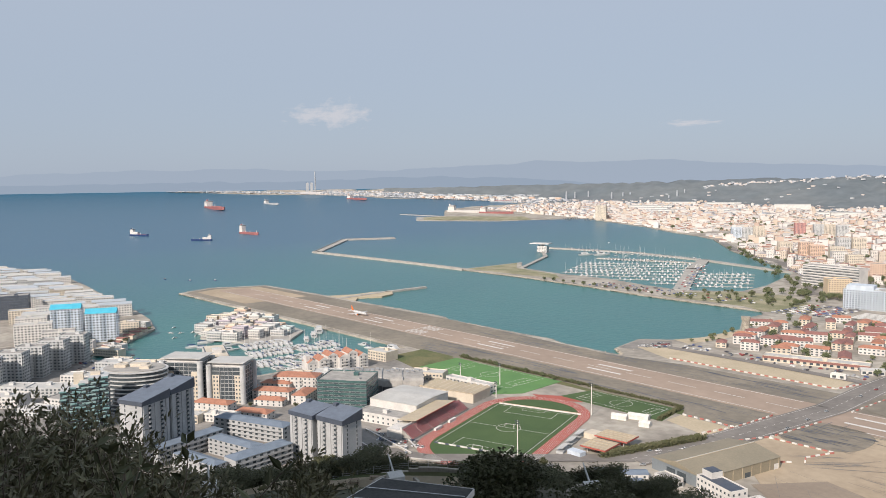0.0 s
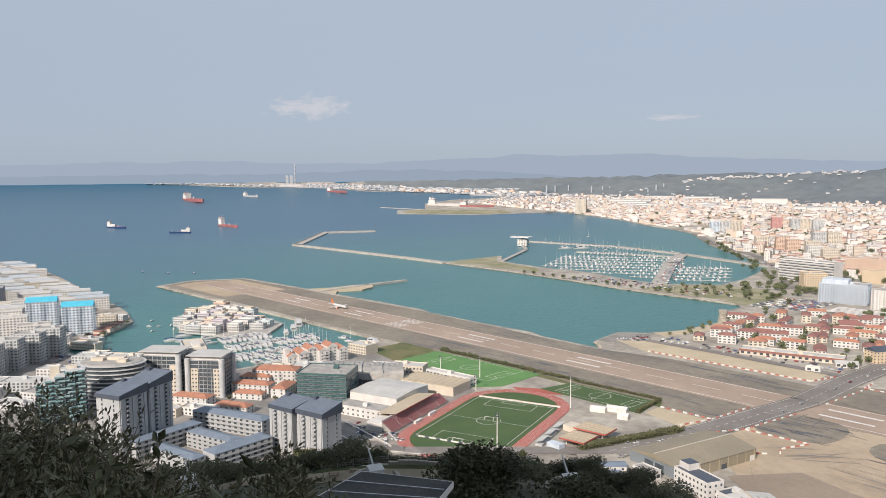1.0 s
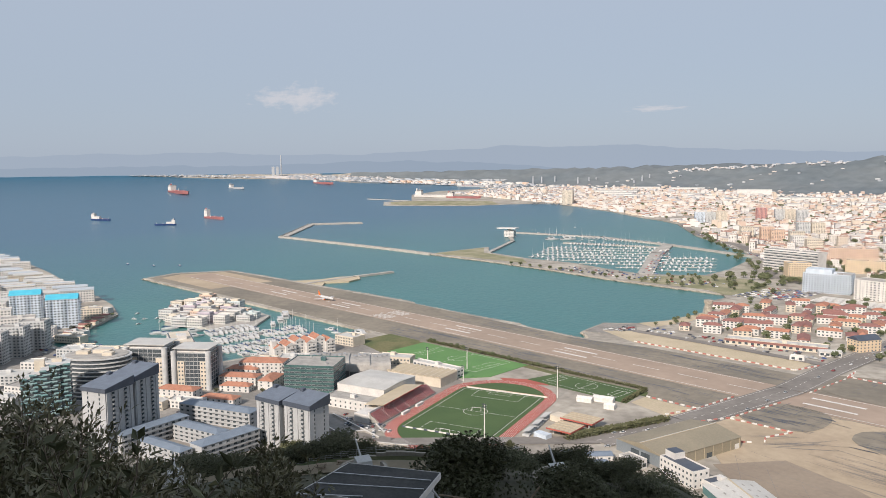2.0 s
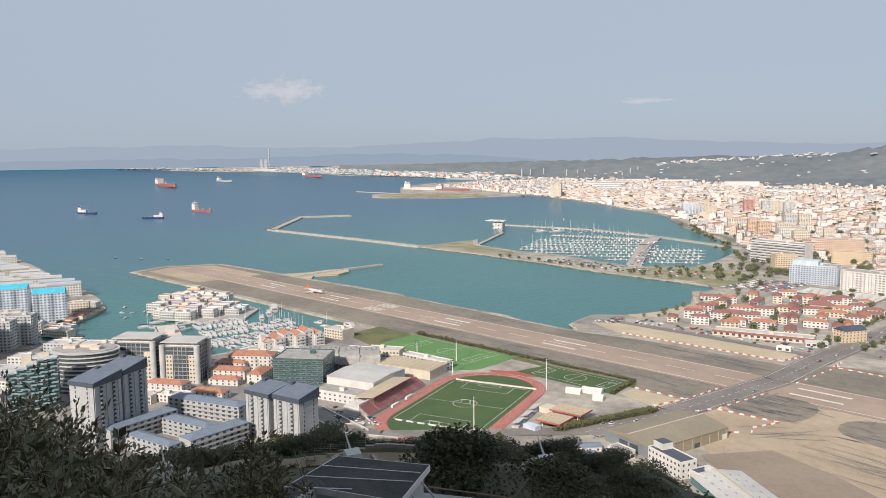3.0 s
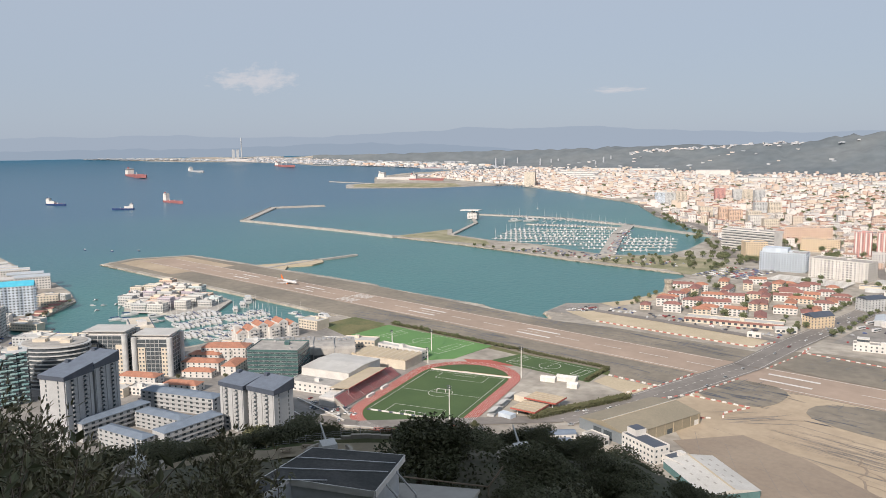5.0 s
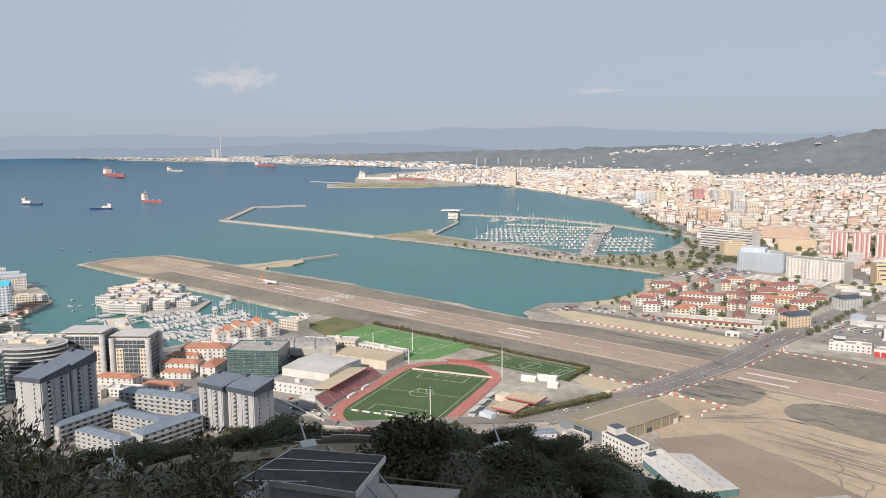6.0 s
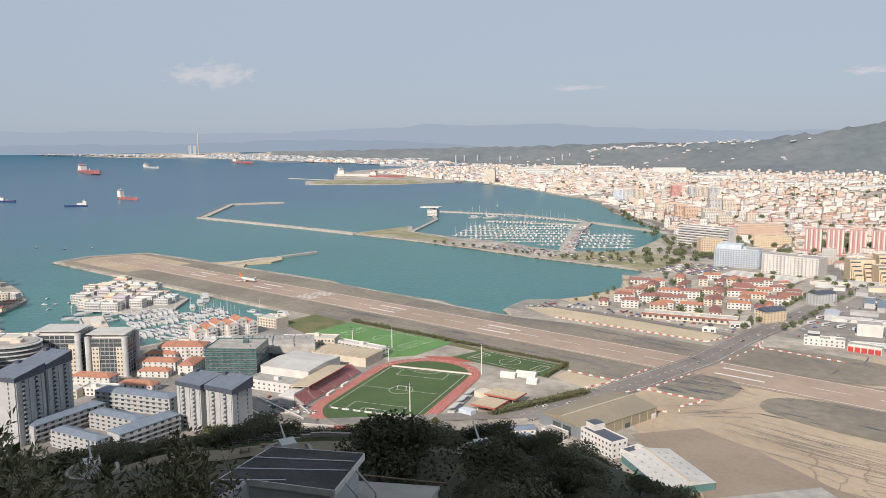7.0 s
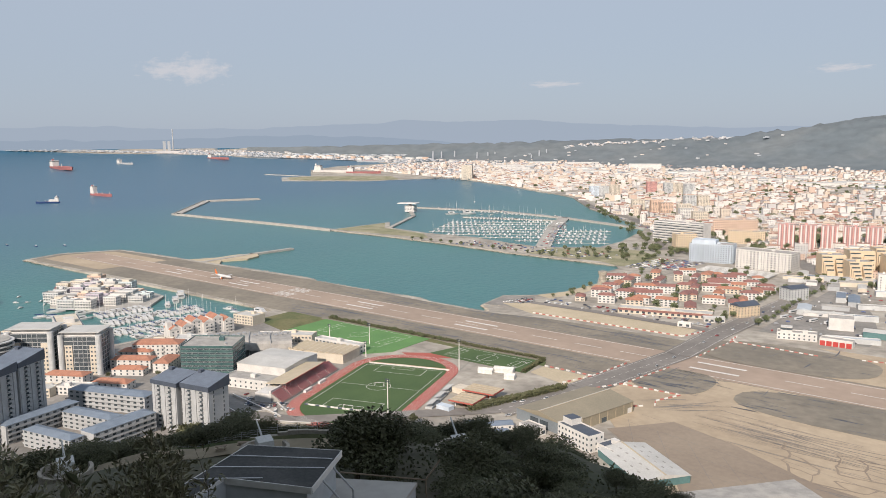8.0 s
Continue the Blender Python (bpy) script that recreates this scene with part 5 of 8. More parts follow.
def town_house(bm, x, y, z, a, w, d, h, roof, wins=True):
    """One house: walls, a hipped or flat roof, storey rows of window recesses."""
    k = near_scale(x, y)
    c = drawn_in(x, y, z)
    ca, sa_ = math.cos(a) * k, math.sin(a) * k

    def P(u, v, t):
        return bm.verts.new((c.x + u * ca - v * sa_, c.y + u * sa_ + v * ca, c.z + t * k))
    b = [P(u, v, -2) for u, v in ((-w, -d), (w, -d), (w, d), (-w, d))]
    t = [P(u, v, h) for u, v in ((-w, -d), (w, -d), (w, d), (-w, d))]
    for i in range(4):
        bm.faces.new((b[i], b[(i + 1) % 4], t[(i + 1) % 4], t[i])).material_index = 0
    e = [P(u, v, h + 0.05) for u, v in ((-w - .3, -d - .3), (w + .3, -d - .3), (w + .3, d + .3), (-w - .3, d + .3))]
    if roof:
        p, q = P(-w * 0.45, 0, h + 2.4), P(w * 0.45, 0, h + 2.4)
        for f in ((e[0], e[1], q, p), (e[1], e[2], q), (e[2], e[3], p, q), (e[3], e[0], p)):
            bm.faces.new(f).material_index = 1
    else:
        bm.faces.new(e).material_index = 1
        s = [P(u, v, h + 2.2) for u, v in ((-1.5, -1.2), (1.5, -1.2), (1.5, 1.2), (-1.5, 1.2))]
        s0 = [P(u, v, h) for u, v in ((-1.5, -1.2), (1.5, -1.2), (1.5, 1.2), (-1.5, 1.2))]
        bm.faces.new(s).material_index = 0
        for i in range(4):
            bm.faces.new((s0[i], s0[(i + 1) % 4], s[(i + 1) % 4], s[i])).material_index = 0
    if wins:
        n = max(2, int(w * 2 / 3.4))
        for st in range(max(1, int(h / 3.1))):
            for i in range(n):
                u = -w + (i + 0.5) * 2 * w / n
                f = [P(u + du, -d - 0.12, st * 3.1 + dz) for du, dz in ((-0.65, 1.0), (0.65, 1.0), (0.65, 2.4), (-0.65, 2.4))]
                bm.faces.new(f).material_index = 2
            m = max(1, int(d * 2 / 4))
            for i in range(m):
                v = -d + (i + 0.5) * 2 * d / m
                f = [P(-w - 0.12, v + dv, st * 3.1 + dz) for dv, dz in ((0.65, 1.0), (-0.65, 1.0), (-0.65, 2.4), (0.65, 2.4))]
                bm.faces.new(f).material_index = 2


KEEP = []          # (x, y, r) kept free for the larger buildings


def shore_x(y):
    return lerp_table(sorted((b, a) for a, b in SHORE[19:] + [(-2700, 3000), (-3300, 3300), (-3600, 3700)]), y)


# the larger named blocks of the town first
def big(name, label, x, y, rz, w, d, h, wall, **kw):
    KEEP.append((x, y, max(w, d) * 0.62))
    return building(name, label, x, y, rz, w, d, h, wall, **kw)


o = big("seafront_hotel", "long white hotel with horizontal balcony bands", -548, 1335, -8, 96, 26, 36, "white", win=None, storeys=8)
for k in range(8):
    part("balcony_band", boxed(-48.8, 48.8, -14.8, -13.02, k * 4.4 + 1.0, k * 4.4 + 2.6), M["white"], o)
    part("window_band", boxed(-48, 48, -13.12, -13.01, k * 4.4 + 2.7, k * 4.4 + 3.9), M["glass"], o)
big("orange_block", "orange apartment block with flat roof", -512, 1500, 20, 80, 26, 29, "peach", win="row", bays=3.6, sides="se")
big("orange_block", "orange apartment block with flat roof", -455, 1395, 12, 60, 20, 21, "ochre", win="row", bays=3.6, sides="se")
big("yellow_block", "yellow apartment block near the seafront", -508, 1250, 40, 34, 24, 27, "ochre", win="row", bays=3.6, sides="se")
o = big("terraced_block", "pale blue and white terraced apartment block", -428, 1162, 10, 62, 30, 27, "bluewhite", win="row", bays=3.6, balcony=1, sides="sew")
part("upper_terrace", boxed(-28, 6, -12, 13, 27, 33), M["bluewhite"], o)
o = big("colonnade_block", "white block with arcaded balcony rows", -342, 1140, -6, 78, 30, 26, "white", win="row", bays=4.6, sides="sew")
for i in range(14):
    part("pier", boxed(-38.6 + i * 5.9, -37.4 + i * 5.9, -16.2, -15.03, 0, 26.5), M["white"], o)
for i in range(6):
    o = big("red_tower_block", "dusty red apartment tower with white balcony stacks", -383 + i * 31, 1372 + i * 9, 12, 25, 22, 40, "pink", win="row", bays=3.4, sides="se", group="red tower blocks")
    for px in (-9.5, -2.5, 4.5, 11.0):
        part("pilaster", boxed(px - 1.1, px + 1.1, -11.6, -11.02, 0, 40.5), M["white"], o)
for i, (x, y, w, h) in enumerate(((-262, 1150, 44, 34), (-225, 1130, 40, 30), (-236, 1190, 46, 38), (-190, 1180, 42, 36), (-170, 1225, 46, 34), (-215, 1240, 40, 37))):
    o = big("yellow_terraced_block", "ochre stepped apartment block with shaded terraces", x, y, 30, w * 0.7, 24, h * 0.8, "ochre", win="row", bays=3.6, balcony=2, sides="e", group="ochre stepped blocks")
    for k in range(4):
        for side in (-1, 1):
            zt, y1 = h * 0.8 * (0.86 - 0.19 * k - (0.09 if side > 0 else 0)), -12.02 - k * 3.6
            xa, xb = (-w * 0.35 + 1.2 * k, -1.5) if side < 0 else (1.5, w * 0.35 - 1.2 * k)
            t = part("terrace", boxed(xa, xb, y1 - 3.6, y1 - 0.01, -1, zt), M["ochre"], o)
            part("parapet", boxed(xa, xb, y1 - 3.8, y1 - 3.62, zt + 0.1, zt + 1.0), M["cream"], t)
            part("recess", boxed(xa + 0.8, xb - 0.8, y1 - 0.3, y1 - 0.012, zt + 0.05, zt + 2.3), M["glass"], t)
for i, (x, y, h, wall) in enumerate(((-1148, 2125, 38, "bluewhite"), (-1125, 2140, 38, "pale"), (-1095, 2150, 42, "cream"), (-1076, 2365, 42, "pink"), (-1035, 2400, 38, "pale"), (-1010, 2412, 38, "cream"), (-960, 2380, 38, "pale"),
                                      (-790, 1968, 34, "pale"), (-762, 1985, 34, "cream"), (-860, 1815, 30, "cream"), (-820, 1835, 30, "peach"), (-780, 1800, 28, "peach"), (-720, 1760, 30, "cream"), (-690, 1700, 26, "white"), (-640, 1650, 26, "cream"))):
    big("tower_block", "distant apartment tower of the town", x, y, 35, 30, 22, h, wall, win="row", bays=3.6, sides="s", group="distant tower blocks", clutter=False)
big("coast_tower", "lone cream tower on the far shore", -2118, 2765, 30, 46, 40, 62, "cream", win="row", bays=5, storeys=14, sides="se", clutter=False)
for kx, ky in ((-372, 776), (-345, 784), (-318, 792), (-292, 800), (-266, 822)):
    KEEP.append((kx, ky, 17))
o = building("shopping_hall", "long low shop building with grey roof and dull red fascia", -336, 782, 16, 96, 17, 5.2, "cream", "flat", "sheet", 2, "shop", 1, 6, None, "s", clutter=True)
part("fascia", boxed(-48.2, 48.2, -8.9, -8.55, 3.4, 5.6), M["deepred"], o)
for k in range(5):
    part("rooflight", boxed(-40 + k * 18, -34 + k * 18, -3, 3, 5.35, 6.0), M["sheet"], o)
building("brick_house", "brown house with dark gabled roof", -268, 826, 62, 26, 16, 12, "ochre", "gable", "slate", 4, "std", 4, 4.0, None, "sew", clutter=False)
building("kiosk", "low white shop with grey sheet roof beside the road", -284, 782, 30, 20, 12, 4.5, "white", "gable", "sheet", 1.4, "shop", 1, 5, None, "se", clutter=False)
building("white_cabin", "small white cabin on the sandy strip", -298, 742, 10, 13, 5, 4, "white", "flat", "sheet", 1, "shop", 1, 6, None, "s", clutter=False)
big("customs_hall", "grey gabled building beside the road", -252, 945, 60, 26, 18, 14, "pale", roof="gable", roofmat="slate", rise=3, sides="sew")
o = big("control_building", "white airfield building with low tower", -198, 760, 14, 34, 12, 6.4, "white", win="std", bays=4.2, sides="se")
part("lookout", boxed(-14, -4, -4, 4, 6.6, 11.4), M["white"], o)
part("lookout_glass", boxed(-14.1, -3.9, -4.1, 4.1, 8.6, 10.6), M["glass"], o)
o = big("fire_station", "white fire station with red doors", -163, 757, 2, 27, 11, 6.0, "white", win=None, clutter=False)
for i in range(5):
    part("door", boxed(-13 + i * 5.4, -8.6 + i * 5.4, -6.15, -6.01, 0, 4.6), M["redpaint"], o)
big("white_hall", "plain white hall beside the bus park", -176, 828, 15, 22, 20, 11, "white", win=None, clutter=False)
big("teal_shed", "long low teal shed", -122, 812, 5, 60, 16, 6, "tealside", roof="gable", roofmat="sheet", rise=1.5, win=None)
o = thing("watch_tower", at(-466, 889, 2.5), "old round stone watch tower at the beach", "tower")
bm = bmesh.new()
tube(bm, (0, 0, -1), (0, 0, 17), 5.0, 4.4, 20)
part("shaft", bm, M["rock"], o)
bm = bmesh.new()
tube(bm, (0, 0, 14.5), (0, 0, 18.5), 5.4, 5.6, 20)
part("parapet", bm, M["rock"], o)
for i in range(6):
    o = thing("parking_canopy", at(-362, 1056 + i * 8.5, 2.5, -3), "long white parking canopy", "canopy", "parking canopies")
    part("roof", boxed(-50, 50, -2.3, 2.3, 3, 3.3), M["paint"], o)
    for j in range(7):
        part("post", boxed(-48 + j * 16, -47.6 + j * 16, -0.2, 0.2, 0, 3), M["steel"], o)

# low houses with dark red roofs inland of the beach
rr = random.Random(21)
for gx in range(-470, -262, 30):
    for gy in range(775, 1040, 23):
        x, y = gx + rr.uniform(-5, 5), gy + rr.uniform(-5, 5)
        if not any_in(x, y, [(-470, 860), (-455, 800), (-420, 775), (-275, 775), (-278, 1030), (-420, 1040), (-485, 985)]) or rr.random() < 0.24:
            continue
        if any(math.hypot(x - a, y - b) < c for a, b, c in KEEP):
            continue
        rz = rr.choice((15, 105, 20, 28, 110)) + rr.uniform(-5, 5)
        h = rr.choice((5.5, 7, 8, 9))
        building("villa", "white low house with dark red hipped roof", x, y, rz, rr.uniform(15, 30), rr.uniform(9, 13), h, rr.choice(("white", "white", "white", "cream")), rr.choice(("hip", "hip", "gable")), rr.choice(("deepred", "deepred", "tile")), 2.6,
                 "row", None, 4.0, None, "sw", "villas with red roofs", clutter=False)

sheet("ground_depot", [(-236, 768), (-60, 768), (-40, 1080), (-232, 1062)], 2.6, M["street"], "worn asphalt yards between the border sheds", "yard", 0.05)
# sheds, depots and low shops east of the road and behind the villas
for i in range(46):
    x, y = (rr.uniform(-225, -60), rr.uniform(760, 1060)) if i % 3 else (rr.uniform(-290, -200), rr.uniform(1035, 1115))
    if any(math.hypot(x - a, y - b) < c + 4 for a, b, c in KEEP):
        continue
    KEEP.append((x, y, 13))
    building("low_shed", "low white roofed shed near the border road", x, y, rr.choice((12, 18, 102, 20)), rr.uniform(18, 46), rr.uniform(7, 14), rr.uniform(3.2, 6), rr.choice(("white", "cream", "pale", "grey")), rr.choice(("flat", "gable")), rr.choice(("sheet", "palesheet", "flatroof", "sheet", "blueroof")), 1.4,
             rr.choice((None, "shop")), 1, 6, None, "", "low border sheds", clutter=False)

WORKS = [(-1928, 4145, 175, 60, 30), (-2625, 4680, 220, 70, 14), (-2490, 4880, 170, 70, 14), (-1504, 3710, 200, 60, 14), (-2740, 4047, 270, 70, 12), (-2918, 4640, 210, 70, 14), (-1300, 3200, 95, 40, 12), (-1150, 3480, 120, 50, 12), (-960, 3330, 180, 60, 11), (-1010, 3180, 120, 50, 10), (-2320, 3600, 200, 60, 11), (-2150, 3900, 180, 60, 12),
         (-1480, 3720, 150, 55, 12), (-1380, 3900, 140, 60, 11), (-760, 3160, 150, 50, 10), (-680, 3300, 160, 50, 10), (-560, 3120, 110, 50, 10), (-900, 3620, 170, 50, 11), (-1980, 3650, 150, 50, 11), (-2550, 3800, 160, 60, 12)]
for x, y, w, d, h in WORKS:
    KEEP.append((x, y, w * 0.45))
# the mass of the town
rt = random.Random(5)
hull = bmesh.new()
for ring in range(150):
    y = 1060 + ring * 19.0 * (1 + ring * 0.006)
    x = 250
    sx0 = shore_x(y) + 45
    while x > sx0:
        w, d = rt.uniform(6, 11), rt.uniform(5.5, 8.5)
        x -= 2 * w + (rt.choice((0.5, 0.5, 1, 10)) if y < 3300 else rt.uniform(4, 40))
        yy = y + rt.uniform(-2, 2)
        if math.atan2(-x, yy) < radians(6) or any(math.hypot(x - a, yy - b) < c + 8 for a, b, c in KEEP):
            continue
        if x < -250 and yy < 1220 or (x < -430 and yy < 1420) or (yy < 1000):
            continue
        if noise.noise(Vector((x, yy, 3)) / 240) > 0.34 or rt.random() < 0.06:
            continue
        tall = rt.random() < 0.13
        h = rt.choice((15, 18, 21)) if tall else rt.choice((5, 6.5, 6.5, 8, 9.5, 11))
        town_house(hull, x, yy, 2.5, radians(rt.choice((14, 14, 18, 104)) + (15 if y > 1800 else 0)), w, d, h, (not tall) and rt.random() < 0.55, y < 1900)
ob = part("town_houses", hull, [TOWN, TROOF, M["glass"]])
tagged(ob, "dense mass of pale town houses with red and grey roofs", "houses", kind="stuff")

# long white works and depots at the back of the town
rw = random.Random(61)
for i, (x, y, w, d, h) in enumerate(WORKS):
    k = near_scale(x, y)
    o = thing("works_hall", at(x, y, 2.5, rw.uniform(10, 40)), "long white industrial hall with pale roof", "industrial hall", "works halls behind the town")
    part("wall", boxed(-w / 2, w / 2, -d / 2, d / 2, -2, h), M["white"], o)
    part("roof", roof_bm("gable", w, d, h, 2.5, 0.6), M["sheet"], o)

# far industrial shore, tanks, chimneys
def far_block(bm, x, y, w, d, h, z=2.5, mi=0):
    k = near_scale(x, y)
    c = drawn_in(x, y, z)
    box(bm, c.x - w * k, c.x + w * k, c.y - d * k, c.y + d * k, c.z - 3 * k, c.z + h * k, mi)


bm = bmesh.new()
rf = random.Random(9)
for i in range(1500):
    t = rf.random()
    y = rf.uniform(3000, 7200)
    x = lerp_table([(3000, -2500), (3300, -3400), (4200, -3800), (4600, -4800), (5200, -7200), (5600, -9800), (7200, -11000)], y) + 40 + 2600 * rf.random() ** 1.6
    far_block(bm, x, y, rf.uniform(6, 26), rf.uniform(6, 18), rf.choice((4, 6, 7, 8, 12)))
# close bluish greys: the haze's loss of contrast is put into both palettes
FARTOWN = palette("haze-tinted far buildings", [(0.48, 0.49, 0.50), (0.58, 0.55, 0.53), (0.38, 0.40, 0.43), (0.60, 0.53, 0.48), (0.34, 0.37, 0.40)])
FARBLUE = palette("haze-tinted port buildings", [(0.40, 0.42, 0.45), (0.46, 0.47, 0.48), (0.36, 0.40, 0.44), (0.52, 0.52, 0.51)])
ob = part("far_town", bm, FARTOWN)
tagged(ob, "pale far buildings along the hazy shore", "buildings", kind="stuff")
bm = bmesh.new()
for i in range(420):
    t = rf.random()
    x = -14000 + 8600 * t
    y = 5650 + rf.uniform(0, 700) - 200 * t
    far_block(bm, x, y, rf.uniform(15, 60), rf.uniform(8, 25), rf.choice((3, 4, 5, 7, 12)))
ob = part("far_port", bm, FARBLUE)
tagged(ob, "low hazy port buildings on the far shore", "buildings", kind="stuff")

# ---------------------------------------------------------------- hills behind the bay
RIDGE = [(-12, 150), (2, 345), (8, 338), (11, 310), (14, 250), (17, 200), (20, 160), (24, 150), (30, 140), (38, 110), (48, 60), (60, 40), (90, 30)]


def hill_height(az, d):
    top = lerp_table(RIDGE, az)
    foot = 4300 if az < 22 else 4300 + (az - 22) * 90
    t = max(0.0, min(1.0, (d - foot) / (6800 - 4300)))
    t = t * t * (3 - 2 * t)
    n = noise.fractal(Vector((az * 3.1, d / 420, 0.3)), 1.0, 2.0, 5)
    return 3 + (top - 3) * t * (1 + 0.16 * n) + 4 * n * t


SHELF = [(36, 0), (43, 1700), (47, 2450), (53, 3600), (60, 6200), (68, 8800), (90, 9500)]
bm = bmesh.new()
azs = [i * 0.5 for i in range(-24, 107)]
ds = [4250 + i * 110 for i in range(24)] + [7200, 8000, 9000]
prev = None
for a in azs:
    row = []
    for d in ds:
        dd = d + lerp_table(SHELF, a)
        x, y = -dd * math.sin(radians(a)), dd * math.cos(radians(a))
        row.append(bm.verts.new(drawn_in(x, y, hill_height(a, d))))
    if prev:
        for i in range(len(row) - 1):
            bm.faces.new((prev[i], row[i], row[i + 1], prev[i + 1]))
    prev = row
bmesh.ops.recalc_face_normals(bm, faces=bm.faces)
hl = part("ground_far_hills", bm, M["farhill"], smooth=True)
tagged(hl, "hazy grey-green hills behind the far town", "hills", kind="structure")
for p in hl.data.polygons[:1]:
    if p.normal.z < 0:
        hl.data.flip_normals()

bm = bmesh.new()
for i in range(300):
    a = rf.uniform(19, 30.5) if i % 9 else rf.uniform(16, 36)
    d = rf.uniform(6620, 6800) if i % 9 else rf.uniform(5200, 6500)
    x, y = -d * math.sin(radians(a)), d * math.cos(radians(a))
    far_block(bm, x, y, rf.uniform(5, 14), 8, rf.choice((4, 5, 7)), hill_height(a, d))
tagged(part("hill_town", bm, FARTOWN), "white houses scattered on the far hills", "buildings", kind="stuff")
# dark tree belts on the plain behind the town
bm = bmesh.new()
for i in range(1500):
    a = rf.uniform(14, 40)
    d = rf.uniform(3400, 4500)
    x, y = -d * math.sin(radians(a)), d * math.cos(radians(a))
    if noise.noise(Vector((x, y, 0)) / 300) < -0.05:
        continue
    k = near_scale(x, y)
    c = drawn_in(x, y, hill_height(a, d) + 4)
    for j in range(3):
        clump(bm, c + Vector((rf.uniform(-15, 15), rf.uniform(-9, 9), rf.uniform(-3, 0))) * k, 4 * k, rf, 2)
# the trees share the hills' haze-tinted colour
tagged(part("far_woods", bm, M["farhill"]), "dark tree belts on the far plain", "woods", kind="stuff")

# mountains lost in haze: a glowing backdrop of distance, the haze put into its colour
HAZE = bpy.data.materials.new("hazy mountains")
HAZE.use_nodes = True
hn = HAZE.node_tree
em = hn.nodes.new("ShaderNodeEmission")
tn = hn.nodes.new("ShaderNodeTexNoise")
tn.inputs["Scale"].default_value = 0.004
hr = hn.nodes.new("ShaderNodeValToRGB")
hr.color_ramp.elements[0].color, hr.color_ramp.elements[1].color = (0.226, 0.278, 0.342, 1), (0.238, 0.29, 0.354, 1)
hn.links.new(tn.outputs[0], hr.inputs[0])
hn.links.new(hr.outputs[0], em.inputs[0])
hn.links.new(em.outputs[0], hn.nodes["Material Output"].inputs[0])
PEAKS = [(-15, 300), (8, 350), (20, 330), (28, 420), (34, 520), (38, 490), (42, 520), (46, 440), (52, 380), (58, 360), (64, 420), (72, 380), (80, 300), (95, 320)]
bm = bmesh.new()
prev = None
for i in range(0, 441):
    a = -15 + i * 0.25
    x, y = -16000 * math.sin(radians(a)), 16000 * math.cos(radians(a))
    h = lerp_table(PEAKS, a) + 40 * noise.fractal(Vector((a * 0.35, 0, 0)), 1.0, 2.0, 4)
    row = [bm.verts.new(drawn_in(x, y, -60)), bm.verts.new(drawn_in(x, y, h * 0.7)), bm.verts.new(drawn_in(x * 1.02, y * 1.02, h))]
    if prev:
        for j in range(2):
            bm.faces.new((prev[j], row[j], row[j + 1], prev[j + 1]))
    prev = row
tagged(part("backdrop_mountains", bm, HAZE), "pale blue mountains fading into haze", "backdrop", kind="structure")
# the nearer coast glows too, darker, with less haze mixed into the colour
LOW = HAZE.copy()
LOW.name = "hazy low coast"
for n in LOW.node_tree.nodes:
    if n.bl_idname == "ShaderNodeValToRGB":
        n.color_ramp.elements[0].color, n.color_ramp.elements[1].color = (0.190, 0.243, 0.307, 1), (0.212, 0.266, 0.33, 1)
COASTLINE = [(36, 20), (40, 120), (44, 190), (48, 215), (52, 225), (56, 190), (60, 150), (66, 165), (72, 150), (80, 140), (95, 150)]
bm = bmesh.new()
prev = None
for i in range(0, 237):
    a = 36 + i * 0.25
    x, y = -15000 * math.sin(radians(a)), 15000 * math.cos(radians(a))
    h = lerp_table(COASTLINE, a) + 34 * noise.fractal(Vector((a * 0.5, 7, 0)), 1.0, 2.0, 4)
    row = [bm.verts.new(drawn_in(x, y, -20)), bm.verts.new(drawn_in(x, y, h))]
    if prev:
        bm.faces.new((prev[0], row[0], row[1], prev[1]))
    prev = row
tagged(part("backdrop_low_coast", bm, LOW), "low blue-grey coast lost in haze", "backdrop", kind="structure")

# small clouds low in the sky: flat cards, their sunlit white is a glow
CL = bpy.data.materials.new("thin cloud")
CL.use_nodes = True
cn = CL.node_tree
cn.nodes.remove(cn.nodes["Principled BSDF"])
tc, mp = cn.nodes.new("ShaderNodeTexCoord"), cn.nodes.new("ShaderNodeMapping")
mp.inputs["Scale"].default_value = (1, 1, 1.8)
c1 = cn.nodes.new("ShaderNodeTexNoise")
c1.inputs["Scale"].default_value, c1.inputs["Detail"].default_value, c1.inputs["Roughness"].default_value = 2.1, 8, 0.6
gr = cn.nodes.new("ShaderNodeVectorMath")
gr.operation = "LENGTH"
cn.links.new(tc.outputs["Object"], mp.inputs[0]), cn.links.new(mp.outputs[0], c1.inputs["Vector"]), cn.links.new(mp.outputs[0], gr.inputs[0])
sb = cn.nodes.new("ShaderNodeMath")
sb.operation = "MULTIPLY_ADD"
sb.inputs[1].default_value, sb.inputs[2].default_value = -0.34, -0.20
cn.links.new(gr.outputs["Value"], sb.inputs[0])
ad2 = cn.nodes.new("ShaderNodeMath")
cn.links.new(c1.outputs[0], ad2.inputs[0]), cn.links.new(sb.outputs[0], ad2.inputs[1])
ml = cn.nodes.new("ShaderNodeMapRange")
ml.inputs[1].default_value, ml.inputs[2].default_value, ml.inputs[4].default_value = 0.0, 0.26, 0.75
cn.links.new(ad2.outputs[0], ml.inputs[0])
tr, e2, ms = cn.nodes.new("ShaderNodeBsdfTransparent"), cn.nodes.new("ShaderNodeEmission"), cn.nodes.new("ShaderNodeMixShader")
